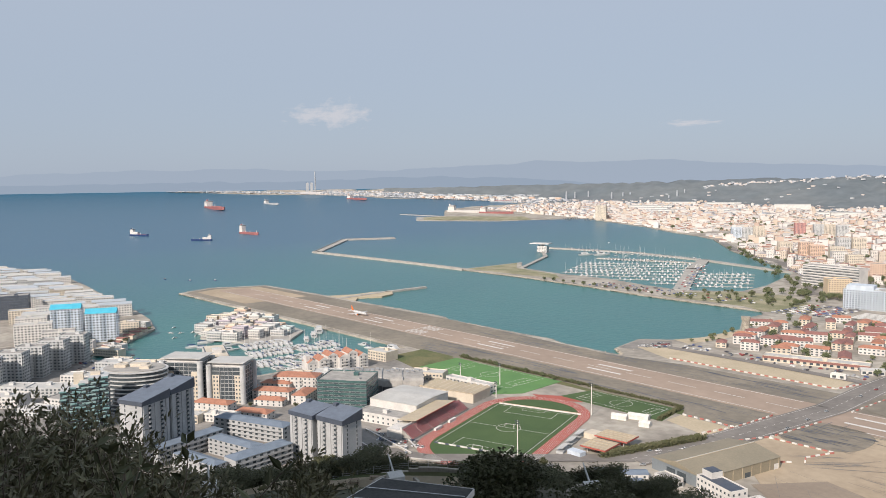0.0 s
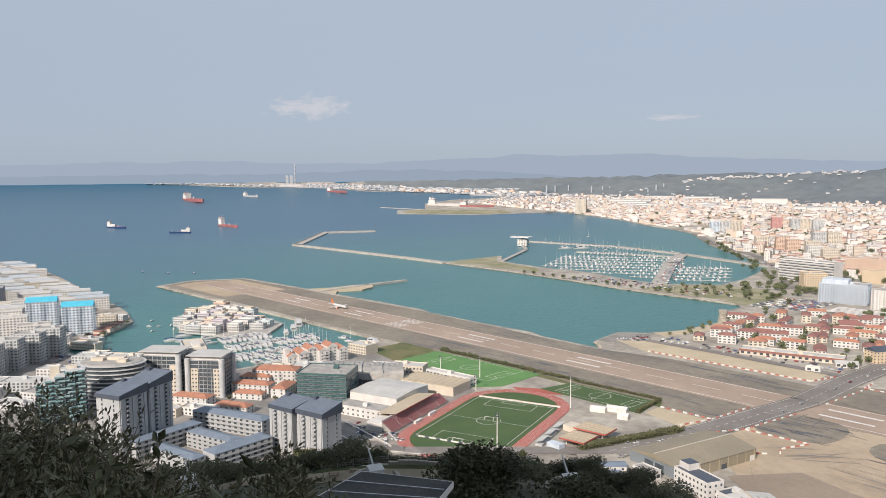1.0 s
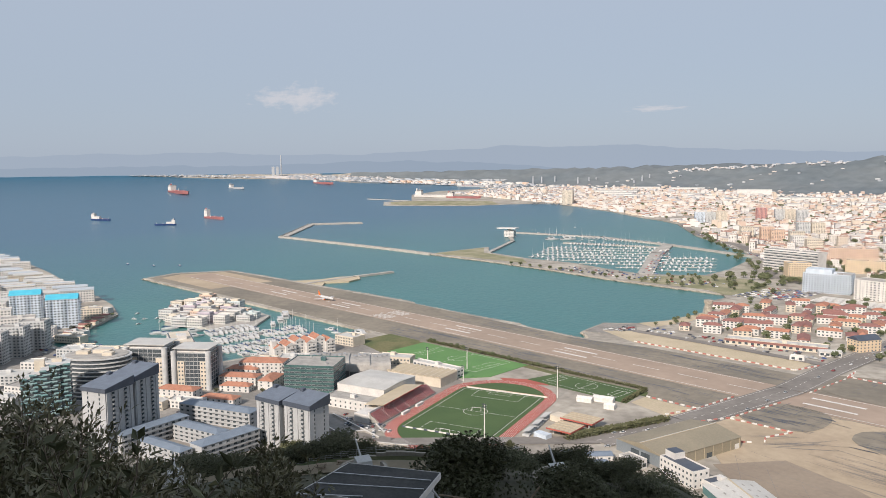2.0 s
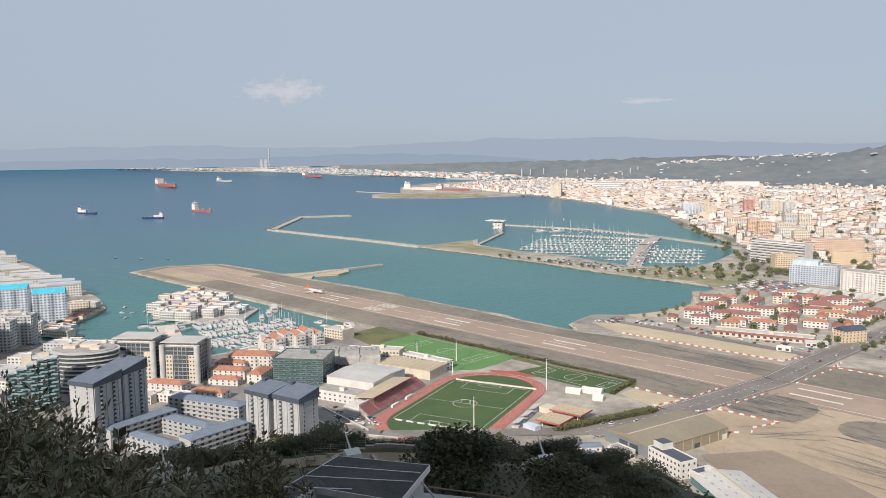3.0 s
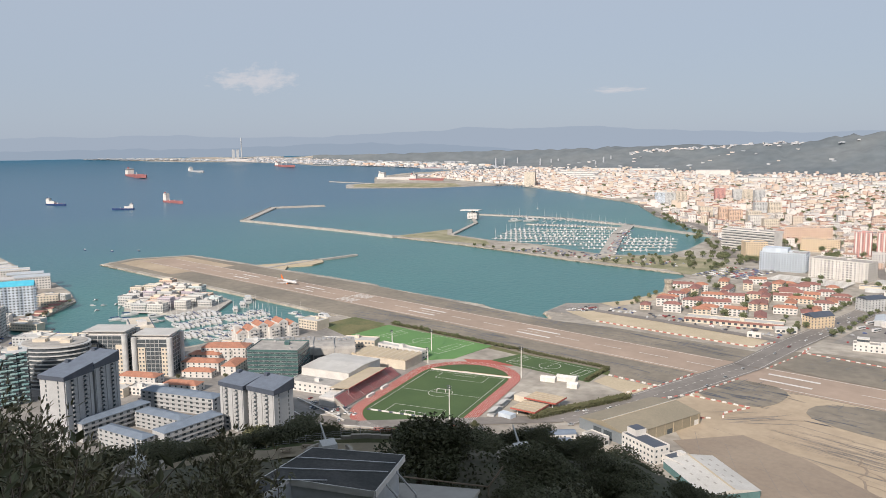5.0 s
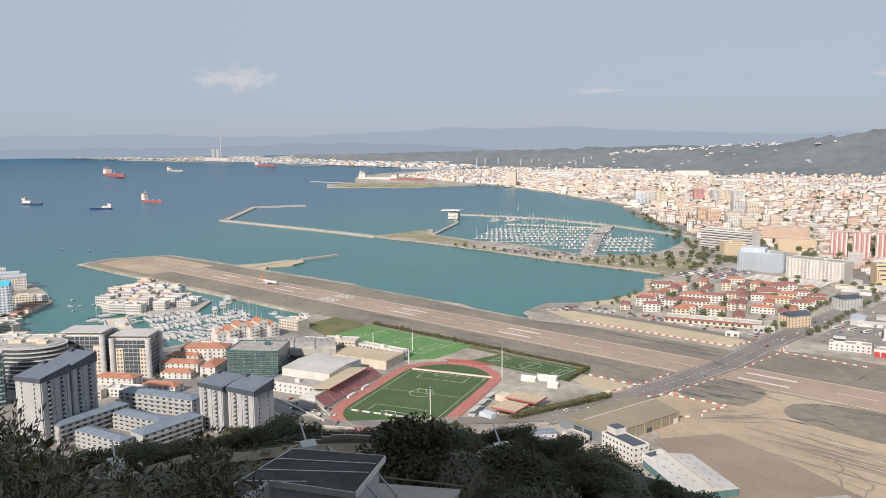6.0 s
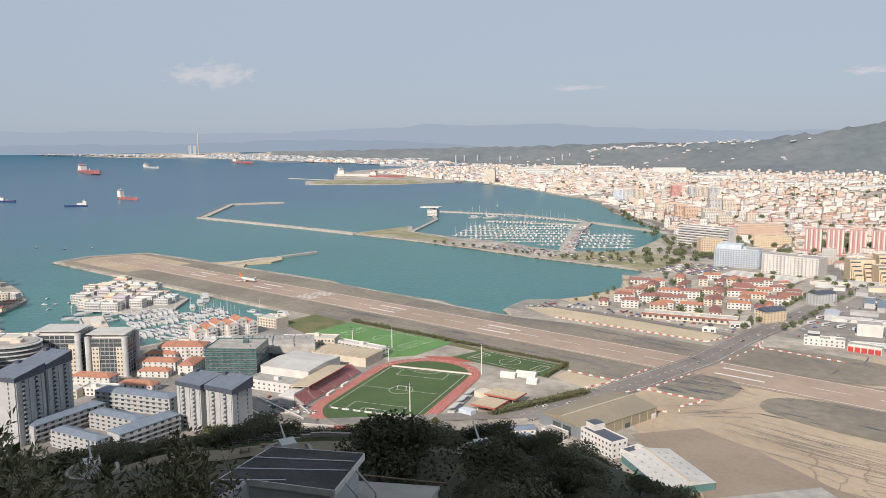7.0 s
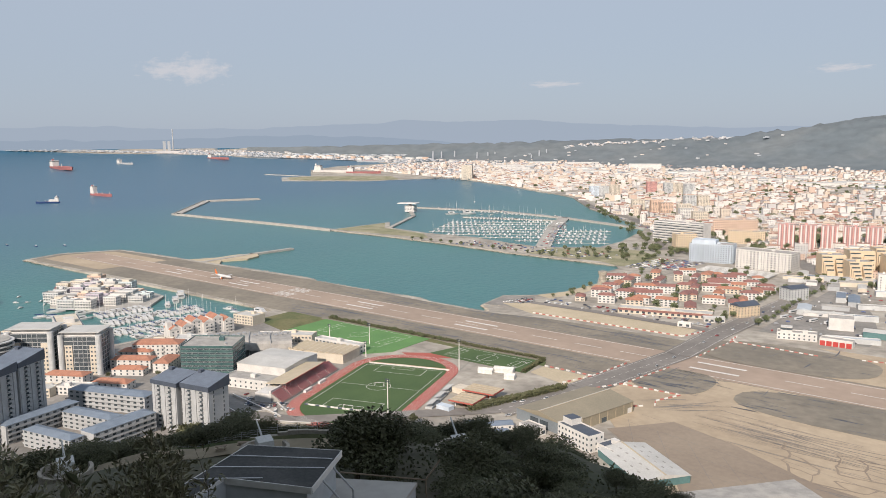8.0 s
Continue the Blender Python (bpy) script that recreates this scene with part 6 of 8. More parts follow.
e2.inputs[0].default_value, e2.inputs[1].default_value = (0.63, 0.655, 0.70, 1), 0.64
cn.links.new(ml.outputs[0], ms.inputs[0]), cn.links.new(tr.outputs[0], ms.inputs[1]), cn.links.new(e2.outputs[0], ms.inputs[2])
cn.links.new(ms.outputs[0], cn.nodes["Material Output"].inputs[0])
for az, el, w, h in ((58.0, 4.6, 190, 110), (56.0, 4.6, 190, 170), (31.5, 3.6, 190, 40), (13.0, 4.2, 170, 50)):
    bm = bmesh.new()
    bm.faces.new([bm.verts.new(p) for p in ((-1, 0, -1), (1, 0, -1), (1, 0, 1), (-1, 0, 1))])
    cl = part("backdrop_cloud", bm, CL)
    r = 4850
    cl.matrix_world = Matrix.Translation((-r * math.sin(radians(az)), r * math.cos(radians(az)), 190 + r * math.tan(radians(el)))) @ pose(0, 0, 0, 0, 0, az) @ Matrix.Diagonal((w, 1, h, 1))
    tagged(cl, "small soft white cloud low over the bay", "cloud", kind="structure")

# ---------------------------------------------------------------- far works: power station, tanks, chimneys
o = thing("power_station", at(-9040, 5530, 2.5, 58), "distant power station with tall thin chimney", "power station")
bm = bmesh.new()
tube(bm, (120, 0, 0), (120, 0, 300), 9, 6, 12)
part("chimney", bm, M["grey"], o)
for x0 in (0, 55):
    part("boiler_house", boxed(x0, x0 + 34, -20, 20, 0, 150), M["grey"], o)
part("hall", boxed(-80, 200, -30, -22, 0, 30), FARTOWN, o)
for i in range(42):
    t = i / 42
    x, y = -6000 + 1650 * t + rf.uniform(-60, 60), 4850 - 80 * t + rf.uniform(0, 420)
    k = near_scale(x, y)
    o = thing("storage_tank", at(x, y, 2.5), "distant white and rust storage tank", "storage tank", "tank farm")
    bm = bmesh.new()
    r_, h_ = rf.uniform(20, 38), rf.uniform(14, 22)
    tube(bm, (0, 0, 0), (0, 0, h_), r_, r_, 18)
    part("shell", bm, M["white"] if i % 3 else M["peach"], o)
    bm = bmesh.new()
    tube(bm, (0, 0, h_), (0, 0, h_ + 3), r_, 1, 18)
    part("roof", bm, M["pale"], o)
for i in range(11):
    x, y = -4750 + rf.uniform(0, 1500), 5000 + rf.uniform(0, 700)
    o = thing("refinery_stack", at(x, y, 2.5), "distant pale refinery stack", "chimney", "refinery stacks")
    bm = bmesh.new()
    h_ = rf.uniform(45, 85)
    tube(bm, (0, 0, 0), (0, 0, h_), 7, 5, 8)
    part("shaft", bm, FARTOWN, o)


# ---------------------------------------------------------------- ships
def ship(x, y, rz, length, hull, label, tanker=True):
    o = thing("ship", at(x, y, 0, rz), label, "ship", "ships at anchor")
    b, h = length * 0.075, length * 0.055 + 1
    bm = bmesh.new()
    prof = [(-0.5, 0.75), (-0.46, 1), (0.36, 1), (0.45, 0.6), (0.5, 0.04)]
    lo, hi = [], []
    for s in (1, -1):
        for t, wv in (prof if s == 1 else prof[::-1]):
            lo.append(bm.verts.new((t * length * (0.97 if t > 0.4 else 1), s * wv * b * 0.8, -2)))
            hi.append(bm.verts.new((t * length, s * wv * b, h + (1.5 if t > 0.4 else 0))))
    for i in range(len(lo)):
        j = (i + 1) % len(lo)
        bm.faces.new((lo[i], lo[j], hi[j], hi[i]))
    bm.faces.new(hi)
    bmesh.ops.recalc_face_normals(bm, faces=bm.faces)
    part("hull", bm, M[hull], o)
    s = length
    tall = 0.09 if s > 130 else 0.19
    if s < 100:
        part("deck_house", boxed(-0.33 * s, -0.05 * s, -b * 0.8, b * 0.8, h, h + s * 0.10), M["white"], o)
    part("superstructure", boxed(-0.46 * s, -0.30 * s, -b * 0.85, b * 0.85, h, h + s * tall), M["white"], o)
    sup = part("wheelhouse", boxed(-0.42 * s, -0.31 * s, -b, b, h + s * tall, h + s * (tall + 0.03)), M["white"], o)
    part("window_band", boxed(-0.422 * s, -0.308 * s, -b * 1.01, b * 1.01, h + s * (tall + 0.008), h + s * (tall + 0.02)), M["glass"], sup)
    part("funnel", boxed(-0.455 * s, -0.425 * s, -b * 0.3, b * 0.3, h + s * tall, h + s * (tall + 0.06)), M[hull], o)
    bm = bmesh.new()
    tube(bm, (-0.38 * s, 0, h + s * (tall + 0.02)), (-0.38 * s, 0, h + s * (tall + 0.1)), 0.6, 0.4)
    part("mast", bm, M["white"], o)
    bm = bmesh.new()
    tube(bm, (0.40 * s, 0, h), (0.40 * s, 0, h + s * 0.08), 0.7, 0.4)
    part("foremast", bm, M["white"], o)
    if tanker:
        part("deck_pipes", boxed(-0.3 * s, 0.36 * s, -b * 0.2, b * 0.2, h, h + s * 0.012), M["shipred"], o)
        for t in (-0.12, 0.12):
            part("crane", boxed(t * s - 0.8, t * s + 0.8, -b * 0.8, -b * 0.6, h, h + s * 0.06), M["white"], o)
    return o


ship(-5014, 2357, -3, 300, "shipred", "large red tanker with white bridge at anchor")
ship(-2560, 1329, 6, 112, "shipred", "dark red coaster with white bridge at anchor")
ship(-2403, 1080, 235, 66, "navy", "small dark ship with white bridge")
ship(-2788, 1025, 25, 84, "navy", "small grey supply ship with white bridge")
ship(-5568, 3089, 5, 190, "grey", "pale grey ship far out in the bay", False)
ship(-6106, 4284, 8, 260, "shipred", "distant red tanker near the far shore")
ship(-4300, 4380, 20, 210, "grey", "distant pale ship near the refinery")
ship(-3180, 2960, 25, 230, "white", "white ferry moored behind the far spit", False)
ship(-2950, 2960, 25, 190, "shipred", "red ship moored behind the far spit", False)
for dx, dy in ((0, 0), (60, 25), (95, 60)):
    o = thing("patrol_boat", at(-1510 + dx, 600 + dy, 0, 170), "tiny dark workboat low in the water", "boat", "workboats")
    part("hull", boxed(-7, 7, -1.5, 1.5, -0.3, 1.0), M["navy"], o)
    part("cabin", boxed(-3, 1, -1.2, 1.2, 1.0, 2.6), M["grey"], o)


# ---------------------------------------------------------------- airliner on the runway
def airliner():
    o = thing("airliner", at(-893, 626, 2.75 + 3.4, 0), "white airliner with orange tail on the runway", "airplane")
    bm = bmesh.new()
    stations = [(-18, 0.3, 0.8), (-15, 0.9, 0.6), (-10, 1.7, 0.2), (-4, 1.95, 0), (8, 1.95, 0), (13, 1.8, 0), (15.5, 1.3, -0.2), (17, 0.4, -0.4)]
    prev = None
    for x, r, z in stations:
        ring = [bm.verts.new((x, r * math.cos(i * math.tau / 16), z + r * math.sin(i * math.tau / 16))) for i in range(16)]
        if prev:
            for i in range(16):
                bm.faces.new((prev[i], prev[(i + 1) % 16], ring[(i + 1) % 16], ring[i]))
        else:
            bm.faces.new(ring)
        prev = ring
    bm.faces.new(prev[::-1])
    bmesh.ops.recalc_face_normals(bm, faces=bm.faces)
    part("fuselage", bm, M["boat"], o, smooth=True)
    for s in (-1, 1):
        for nm, pts, z in (("wing", ((3.5, 1.5), (-2.5, 1.5), (-5.5, 17), (-4, 17)), -0.9), ("tailplane", ((-14, 0.6), (-17, 0.6), (-18.5, 6), (-17.3, 6)), 0.9)):
            bm = bmesh.new()
            q = [(x, y * s) for x, y in pts]
            prism(bm, q if s < 0 else q[::-1], z, z + 0.35)
            bmesh.ops.recalc_face_normals(bm, faces=bm.faces)
            part(nm, bm, M["boat"], o)
        bm = bmesh.new()
        tube(bm, (3.6, s * 5.5, -1.9), (-0.2, s * 5.5, -1.9), 1.05, 0.8, 12)
        eng = part("engine", bm, M["boat"], o)
        bm = bmesh.new()
        tube(bm, (3.75, s * 5.5, -1.9), (3.0, s * 5.5, -1.9), 1.1, 1.1, 12)
        part("intake_ring", bm, M["orange"], eng)
        bm = bmesh.new()
        tube(bm, (-1.5, s * 3.6, -3.4), (-1.5, s * 4.2, -3.4), 0.6, 0.6, 10)
        part("wheel", bm, M["black"], o)
    bm = bmesh.new()
    v = [(-12.5, 1.6), (-17.3, 1.4), (-19, 7.6), (-17, 7.6)]
    a = [bm.verts.new((x, -0.2, z)) for x, z in v]
    b = [bm.verts.new((x, 0.2, z)) for x, z in v]
    bm.faces.new(a), bm.faces.new(b[::-1])
    for i in range(4):
        bm.faces.new((a[i], a[(i + 1) % 4], b[(i + 1) % 4], b[i]))
    bmesh.ops.recalc_face_normals(bm, faces=bm.faces)
    part("tail_fin", bm, M["orange"], o, "orange tail fin")
    bm = bmesh.new()
    tube(bm, (12, -0.2, -3.6), (12, 0.2, -3.6), 0.45, 0.45, 10)
    part("nose_wheel", bm, M["black"], o)
    part("gear_leg", boxed(11.9, 12.1, -0.1, 0.1, -3.4, -1.5), M["steel"], o)


airliner()

# ---------------------------------------------------------------- marinas
sheet("pier_platform", [(-900, 398), (-985, 440), (-1000, 522), (-920, 520), (-852, 512), (-800, 456), (-830, 425)], 2.3, M["concrete"], "paved marina platform with terraces", "pier", 5)
PAST = [material("lilac render", (0.52, 0.46, 0.52), 0.8), material("mint render", (0.52, 0.68, 0.56), 0.8), material("aqua render", (0.56, 0.64, 0.64), 0.8), M["white"], M["cream"], M["pale"]]
for nm, m in zip(("lilac", "mint", "aquar"), PAST):
    M[nm] = m
QUAY = [(-866, 396), (-850, 428), (-846, 466), (-828, 487), (-886, 500), (-930, 504), (-985, 510), (-990, 452), (-930, 412)]
rq = random.Random(3)
ca, sa_ = math.cos(radians(34)), math.sin(radians(34))
for iu in range(-5, 6):
    for iv in range(-4, 5):
        u, v = iu * 20.5, iv * 19.5
        x, y = -908 + u * ca - v * sa_, 456 + u * sa_ + v * ca
        if not any_in(x, y, QUAY):
            continue
        w, d, h = rq.uniform(15, 19.5), rq.uniform(10, 14), rq.choice((6.2, 9.3, 9.3, 12.4))
        o = building("marina_terrace", "pastel marina terrace with white balconies and parapets", x, y, 34, w, d, h, rq.choice(("white", "lilac", "pale", "pale", "white", "aquar", "cream", "cream", "peach")), "flat", rq.choice(("sheet", "white", "flatroof")), 2,
                     "row", None, 3.0, None, "se", "marina terraces", seed=iu, clutter=rq.random() < 0.4)
        for k in range(1, round(h / 3.1)):
            part("balcony", boxed(-w / 2 + 1, w / 2 - 1, -d / 2 - 1.3, -d / 2 - 0.02, k * 3.1 - 0.15, k * 3.1 + 0.75), M["white"], o)
        if rq.random() < 0.55:
            part("penthouse", boxed(-w * 0.3, w * 0.25, -d * 0.3, d * 0.4, h + 0.13, h + 2.8), M[rq.choice(("white", "cream"))], o)

# long white hotel shaped like a ship's upper decks
o = thing("ship_hotel", at(-708, 328, 1.0, 160), "white ship-like hotel with stacked decks", "hotel")
for k in range(8):
    l = 44 - k * 2.2
    bm = bmesh.new()
    prism(bm, [(-l, -11), (l * 0.8, -11), (l * 0.97, -5), (l, 0), (l * 0.97, 5), (l * 0.8, 11), (-l, 11)], k * 3.3, k * 3.3 + 2.2)
    part("deck", bm, M["white"], o)
    bm = bmesh.new()
    prism(bm, [(-l + 1, -10.2), (l * 0.8, -10.2), (l * 0.95, 0), (l * 0.8, 10.2), (-l + 1, 10.2)], k * 3.3 + 2.2, k * 3.3 + 3.3)
    part("window_band", bm, M["glass"], o)
part("sun_deck", boxed(-28, 22, -9, 9, 26.4, 27.2), M["cream"], o)
part("pool", boxed(2, 10, -3, 3, 27.2, 27.4), M["aqua"], o)
part("funnel", boxed(-18, -8, -4, 4, 27.2, 31), M["white"], o)


def boat_meshes(length, sail):
    s = length
    b = s * 0.15
    bm = bmesh.new()
    prof = [(-0.5, 0.85), (0.1, 1), (0.35, 0.6), (0.5, 0.03)]
    lo, hi = [], []
    for q in (1, -1):
        for t, w in (prof if q == 1 else prof[::-1]):
            lo.append(bm.verts.new((t * s * 0.94, q * w * b * 0.7, -0.3)))
            hi.append(bm.verts.new((t * s, q * w * b, s * 0.09)))
    for i in range(len(lo)):
        j = (i + 1) % len(lo)
        bm.faces.new((lo[i], lo[j], hi[j], hi[i]))
    bm.faces.new(hi)
    bmesh.ops.recalc_face_normals(bm, faces=bm.faces)
    out = [("hull", bm, "boat")]
    bm = bmesh.new()
    z = s * 0.09
    v = box(bm, -0.3 * s, 0.18 * s, -b * 0.7, b * 0.7, z, z + s * (0.06 if sail else 0.12))
    for i in (5, 6):
        v[i].co.x -= s * 0.12
    if sail:
        box(bm, -0.42 * s, 0.06 * s, -0.35, 0.35, z + s * 0.10, z + s * 0.14, 1)
    else:
        box(bm, -0.24 * s, 0.0, -b * 0.72, b * 0.72, z + s * 0.05, z + s * 0.10, 1)
        box(bm, -0.5 * s + 0.3, -0.3 * s, -b * 0.6, b * 0.6, z, z + s * 0.02, 1)
    out.append(("cabin", bm, "boat"))
    if sail:
        bm = bmesh.new()
        tube(bm, (0.05 * s, 0, z), (0.05 * s, 0, s * 1.3), 0.16, 0.10, 5)
        out.append(("mast", bm, "paint"))
    return out


def boat_master(length, sail, label, m, group):
    o = thing("sailing_boat" if sail else "motor_boat", m, label, "boat", group)
    for n, bm, mt in boat_meshes(length, sail):
        part(n, bm, [M[mt], M["navy" if sail else "glass"]], o)
    return o


def berth(rows, masters, count, r):
    k = 0
    for (x0, y0, x1, y1) in rows:
        L_ = math.hypot(x1 - x0, y1 - y0)
        ux, uy = (x1 - x0) / L_, (y1 - y0) / L_
        n = int(L_ / masters[2])
        for i in range(n):
            for side in (-1, 1):
                if r.random() < masters[5]:
                    continue
                t = (i + 0.5) * masters[2]
                off = masters[3]
                x, y = x0 + ux * t - uy * side * off, y0 + uy * t + ux * side * off
                a = math.degrees(math.atan2(ux * side, -uy * side)) + r.uniform(-3, 3)
                src = masters[0] if r.random() < masters[4] else masters[1]
                sc = r.uniform(0.85, 1.4) * near_scale(x, y)
                copy_thing(src, Matrix.Translation(drawn_in(x, y, 0)) @ pose(0, 0, 0, 0, 0, a) @ Matrix.Scale(sc, 4))
                k += 1
    return k


def pontoon(rows, label, group, w=2.4):
    for x0, y0, x1, y1 in rows:
        a = math.degrees(math.atan2(y1 - y0, x1 - x0))
        l = math.hypot(x1 - x0, y1 - y0)
        o = thing("pontoon", at((x0 + x1) / 2, (y0 + y1) / 2, 0, a), label, "pontoon", group)
        part("deck", boxed(-l / 2, l / 2, -w / 2, w / 2, -0.5, 0.7), M["concrete"], o)


rb = random.Random(31)
G1 = [(-694, 385, -700, 480), (-732, 374, -722, 490), (-775, 396, -764, 505), (-818, 408, -806, 470)]
pontoon(G1, "grey floating marina pontoon", "near marina pontoons")
ms = boat_master(14, True, "white sailing boat moored at a pontoon", at(-715, 515, 0, 20), "boats in the near marina")
mm = boat_master(15.5, False, "white motor cruiser moored at a pontoon", at(-735, 520, 0, 200), "boats in the near marina")
berth(G1, (ms, mm, 6.0, 8.6, 0.42, 0.08), 120, rb)
for x, y, l, a in ((-842, 528, 34, 150), (-822, 508, 28, 150), (-806, 488, 24, 150), (-838, 405, 24, 80), (-815, 395, 20, 80), (-690, 530, 26, 10)):
    boat_master(l, False, "large white motor yacht alongside the quay", at(x, y, 0, a), "motor yachts")
o = thing("barge", at(-1010, 470, 0, 60), "small red work barge", "barge")
part("hull", boxed(-14, 14, -4, 4, -0.5, 1.8), M["shipred"], o)
part("wheelhouse", boxed(-6, 0, -2.5, 2.5, 1.8, 6), M["tan"], o)
for i in range(26):
    x, y = rb.uniform(-1000, -880), rb.uniform(330, 420)
    copy_thing(mm, Matrix.Translation((x - 10, y + 5, 0)) @ pose(0, 0, 0, 0, 0, rb.uniform(0, 360)) @ Matrix.Scale(0.5, 4)) if x < -905 and y > 395 - (x + 1000) * 0.4 else None
for x, y in ((-858, 372), (-846, 380), (-872, 392)):
    boat_master(20, True, "sailing yacht with tall bare mast", at(x, y, 0, 70), "tall yachts")

def pier_at(s):
    return -715 - 0.443 * s, 1145 + 0.896 * s


G2 = []
for s_ in (95, 140, 185, 230, 275, 320, 365, 410):
    x, y = pier_at(s_)
    l = min(235, (y - 1200) / 0.55 - 10)
    if l > 40:
        G2.append((x - 14, y - 9, x - 14 - 0.83 * l, y - 9 - 0.55 * l))
for s_ in (70, 115, 160, 205, 250):
    x, y = pier_at(s_)
    G2.append((x + 14, y + 8, x + 14 + 0.83 * 95, y + 8 + 0.55 * 95))
pontoon(G2, "grey floating pontoon of the far marina", "far marina pontoons", 3.0)
fs = boat_master(12, True, "white sailing boat in the far marina", at(-1150, 1560, 0, 70), "boats in the far marina")
fm = boat_master(12, False, "white motor boat in the far marina", at(-1120, 1560, 0, 70), "boats in the far marina")
berth(G2, (fs, fm, 10.0, 9.5, 0.38, 0.2), 270, rb)
berth([(-960, 1610, -1360, 1625)], (fs, fm, 12, 13, 0.6, 0.1), 50, rb)
berth([(-1120, 1478, -945, 1527)], (fs, fm, 8.5, 14, 0.45, 0.1), 44, rb)
o = building("marina_tower", "white marina control building with overhanging deck", -1330, 1500, 20, 26, 18, 14, "white", "flat", "sheet", 2, "row", 4, 4, None, "se", clutter=False)
part("deck_roof", boxed(-30, 20, -16, 14, 20, 22), M["white"], o)
part("lift_shaft", boxed(-5, 3, -5, 3, 14.9, 20), M["white"], o)
for x, y, l in ((-1210, 1520, 36), (-1180, 1545, 42)):
    boat_master(l, False, "large white yacht in the far marina", at(x, y, 0, 60), "far yachts")
boat_master(16, True, "lone white sailing boat on open water", at(-1386, 1845, 0, 120), "")


# ---------------------------------------------------------------- cars
def car_master(m, colour, label, group):
    o = thing("car", m, label, "car", group)
    bm = bmesh.new()
    v = box(bm, -2.1, 2.1, -0.88, 0.88, 0.28, 0.85)
    box(bm, -1.02, 0.28, -0.66, 0.66, 1.42, 1.46)
    part("body", bm, colour, o)
    bm = bmesh.new()
    v = box(bm, -1.5, 0.9, -0.8, 0.8, 0.85, 1.42)
    for i, dx in ((4, 0.45), (7, 0.45), (5, -0.6), (6, -0.6)):
        v[i].co.x += dx
        v[i].co.y *= 0.85
    part("cabin", bm, M["glass"], o)
    for x in (-1.3, 1.3):
        for y in (-0.86, 0.86):
            bm = bmesh.new()
            tube(bm, (x, y - 0.1, 0.33), (x, y + 0.1, 0.33), 0.33, 0.33, 8)
            part("wheel", bm, M["black"], o)
    return o


CARS = []
for i, (c, nm) in enumerate((((0.75, 0.75, 0.74), "white"), ((0.05, 0.055, 0.06), "black"), ((0.35, 0.36, 0.37), "silver grey"), ((0.28, 0.04, 0.04), "dark red"), ((0.05, 0.09, 0.2), "dark blue"))):
    CARS.append(car_master(at(-450 + i * 3.2, 330 + i * 1.2, 2.6, 125), material(nm + " car paint", c, 0.3, bump=0.0), nm + " parked car on asphalt", "parked cars"))
rc = random.Random(44)
WEIGHT = (0, 0, 0, 1, 1, 2, 2, 2, 3, 4)


def park(x0, y0, x1, y1, n, a, z=2.62, sc=1.0):
    for i in range(n):
        if rc.random() < 0.3:
            continue
        t = (i + 0.5) / n
        copy_thing(CARS[rc.choice(WEIGHT)], Matrix.Translation((x0 + (x1 - x0) * t, y0 + (y1 - y0) * t, z)) @ pose(0, 0, 0, 0, 0, a + rc.choice((0, 180)) + rc.uniform(-3, 3)))


for k in range(3):
    park(-470 + k * 9, 343 - k * 6, -432 + k * 9, 355 - k * 6, 11, 108)
park(-438, 345, -405, 320, 9, -40)
park(-262, 548, -256, 900, 11, 88, 3.1)
park(-256, 748, -247, 905, 9, 88, 3.1)
park(-272, 440, -300, 420, 5, 40)
park(-305, 448, -285, 480, 6, 70)
for k in range(3):
    park(-506 + k * 8, 728, -496 + k * 8, 768, 9, 20)
park(-640, 286, -500, 291, 12, 5, 3.05)
park(-760, 246, -650, 282, 9, 20, 3.05)
park(-240, 870, -200, 980, 8, 60)
for i in range(9):
    o = thing("coach", at(-232 + (i % 5) * 14, 840 + (i // 5) * 30, 2.6, 70), "white coach parked in a row", "coach", "parked coaches")
    part("body", boxed(-5.5, 5.5, -1.25, 1.25, 0.6, 3.3), M["boat"], o)
    part("window_band", boxed(-5.3, 5.3, -1.29, 1.29, 1.7, 2.7), M["glass"], o)
    for x in (-3.5, 3.6):
        part("axle", boxed(x - 0.5, x + 0.5, -1.2, 1.2, 0, 1.0), M["black"], o)


# cars too far off to tell one from the next
CARPAL = palette("far car paint", [(0.62, 0.62, 0.61), (0.05, 0.05, 0.06), (0.30, 0.31, 0.32), (0.12, 0.13, 0.15), (0.24, 0.05, 0.05), (0.06, 0.09, 0.2), (0.45, 0.45, 0.44)], 0.4)
FC = bmesh.new()


def far_car(x, y, a, z=2.7):
    k = near_scale(x, y)
    c = drawn_in(x, y, z)
    m = Matrix.Translation(c) @ pose(0, 0, 0, 0, 0, a) @ Matrix.Scale(k, 4)
    v = [FC.verts.new(m @ Vector(p)) for p in ((-2.1, -0.9, 0.2), (2.1, -0.9, 0.2), (2.1, 0.9, 0.2), (-2.1, 0.9, 0.2), (-2.1, -0.9, 0.85), (2.1, -0.9, 0.85), (2.1, 0.9, 0.85), (-2.1, 0.9, 0.85),
                                               (-1.1, -0.75, 1.45), (0.4, -0.75, 1.45), (0.4, 0.75, 1.45), (-1.1, 0.75, 1.45))]
    for f in ((0, 1, 5, 4), (1, 2, 6, 5), (2, 3, 7, 6), (3, 0, 4, 7), (4, 5, 9, 8), (5, 6, 10, 9), (6, 7, 11, 10), (7, 4, 8, 11), (8, 9, 10, 11)):
        FC.faces.new([v[i] for i in f])


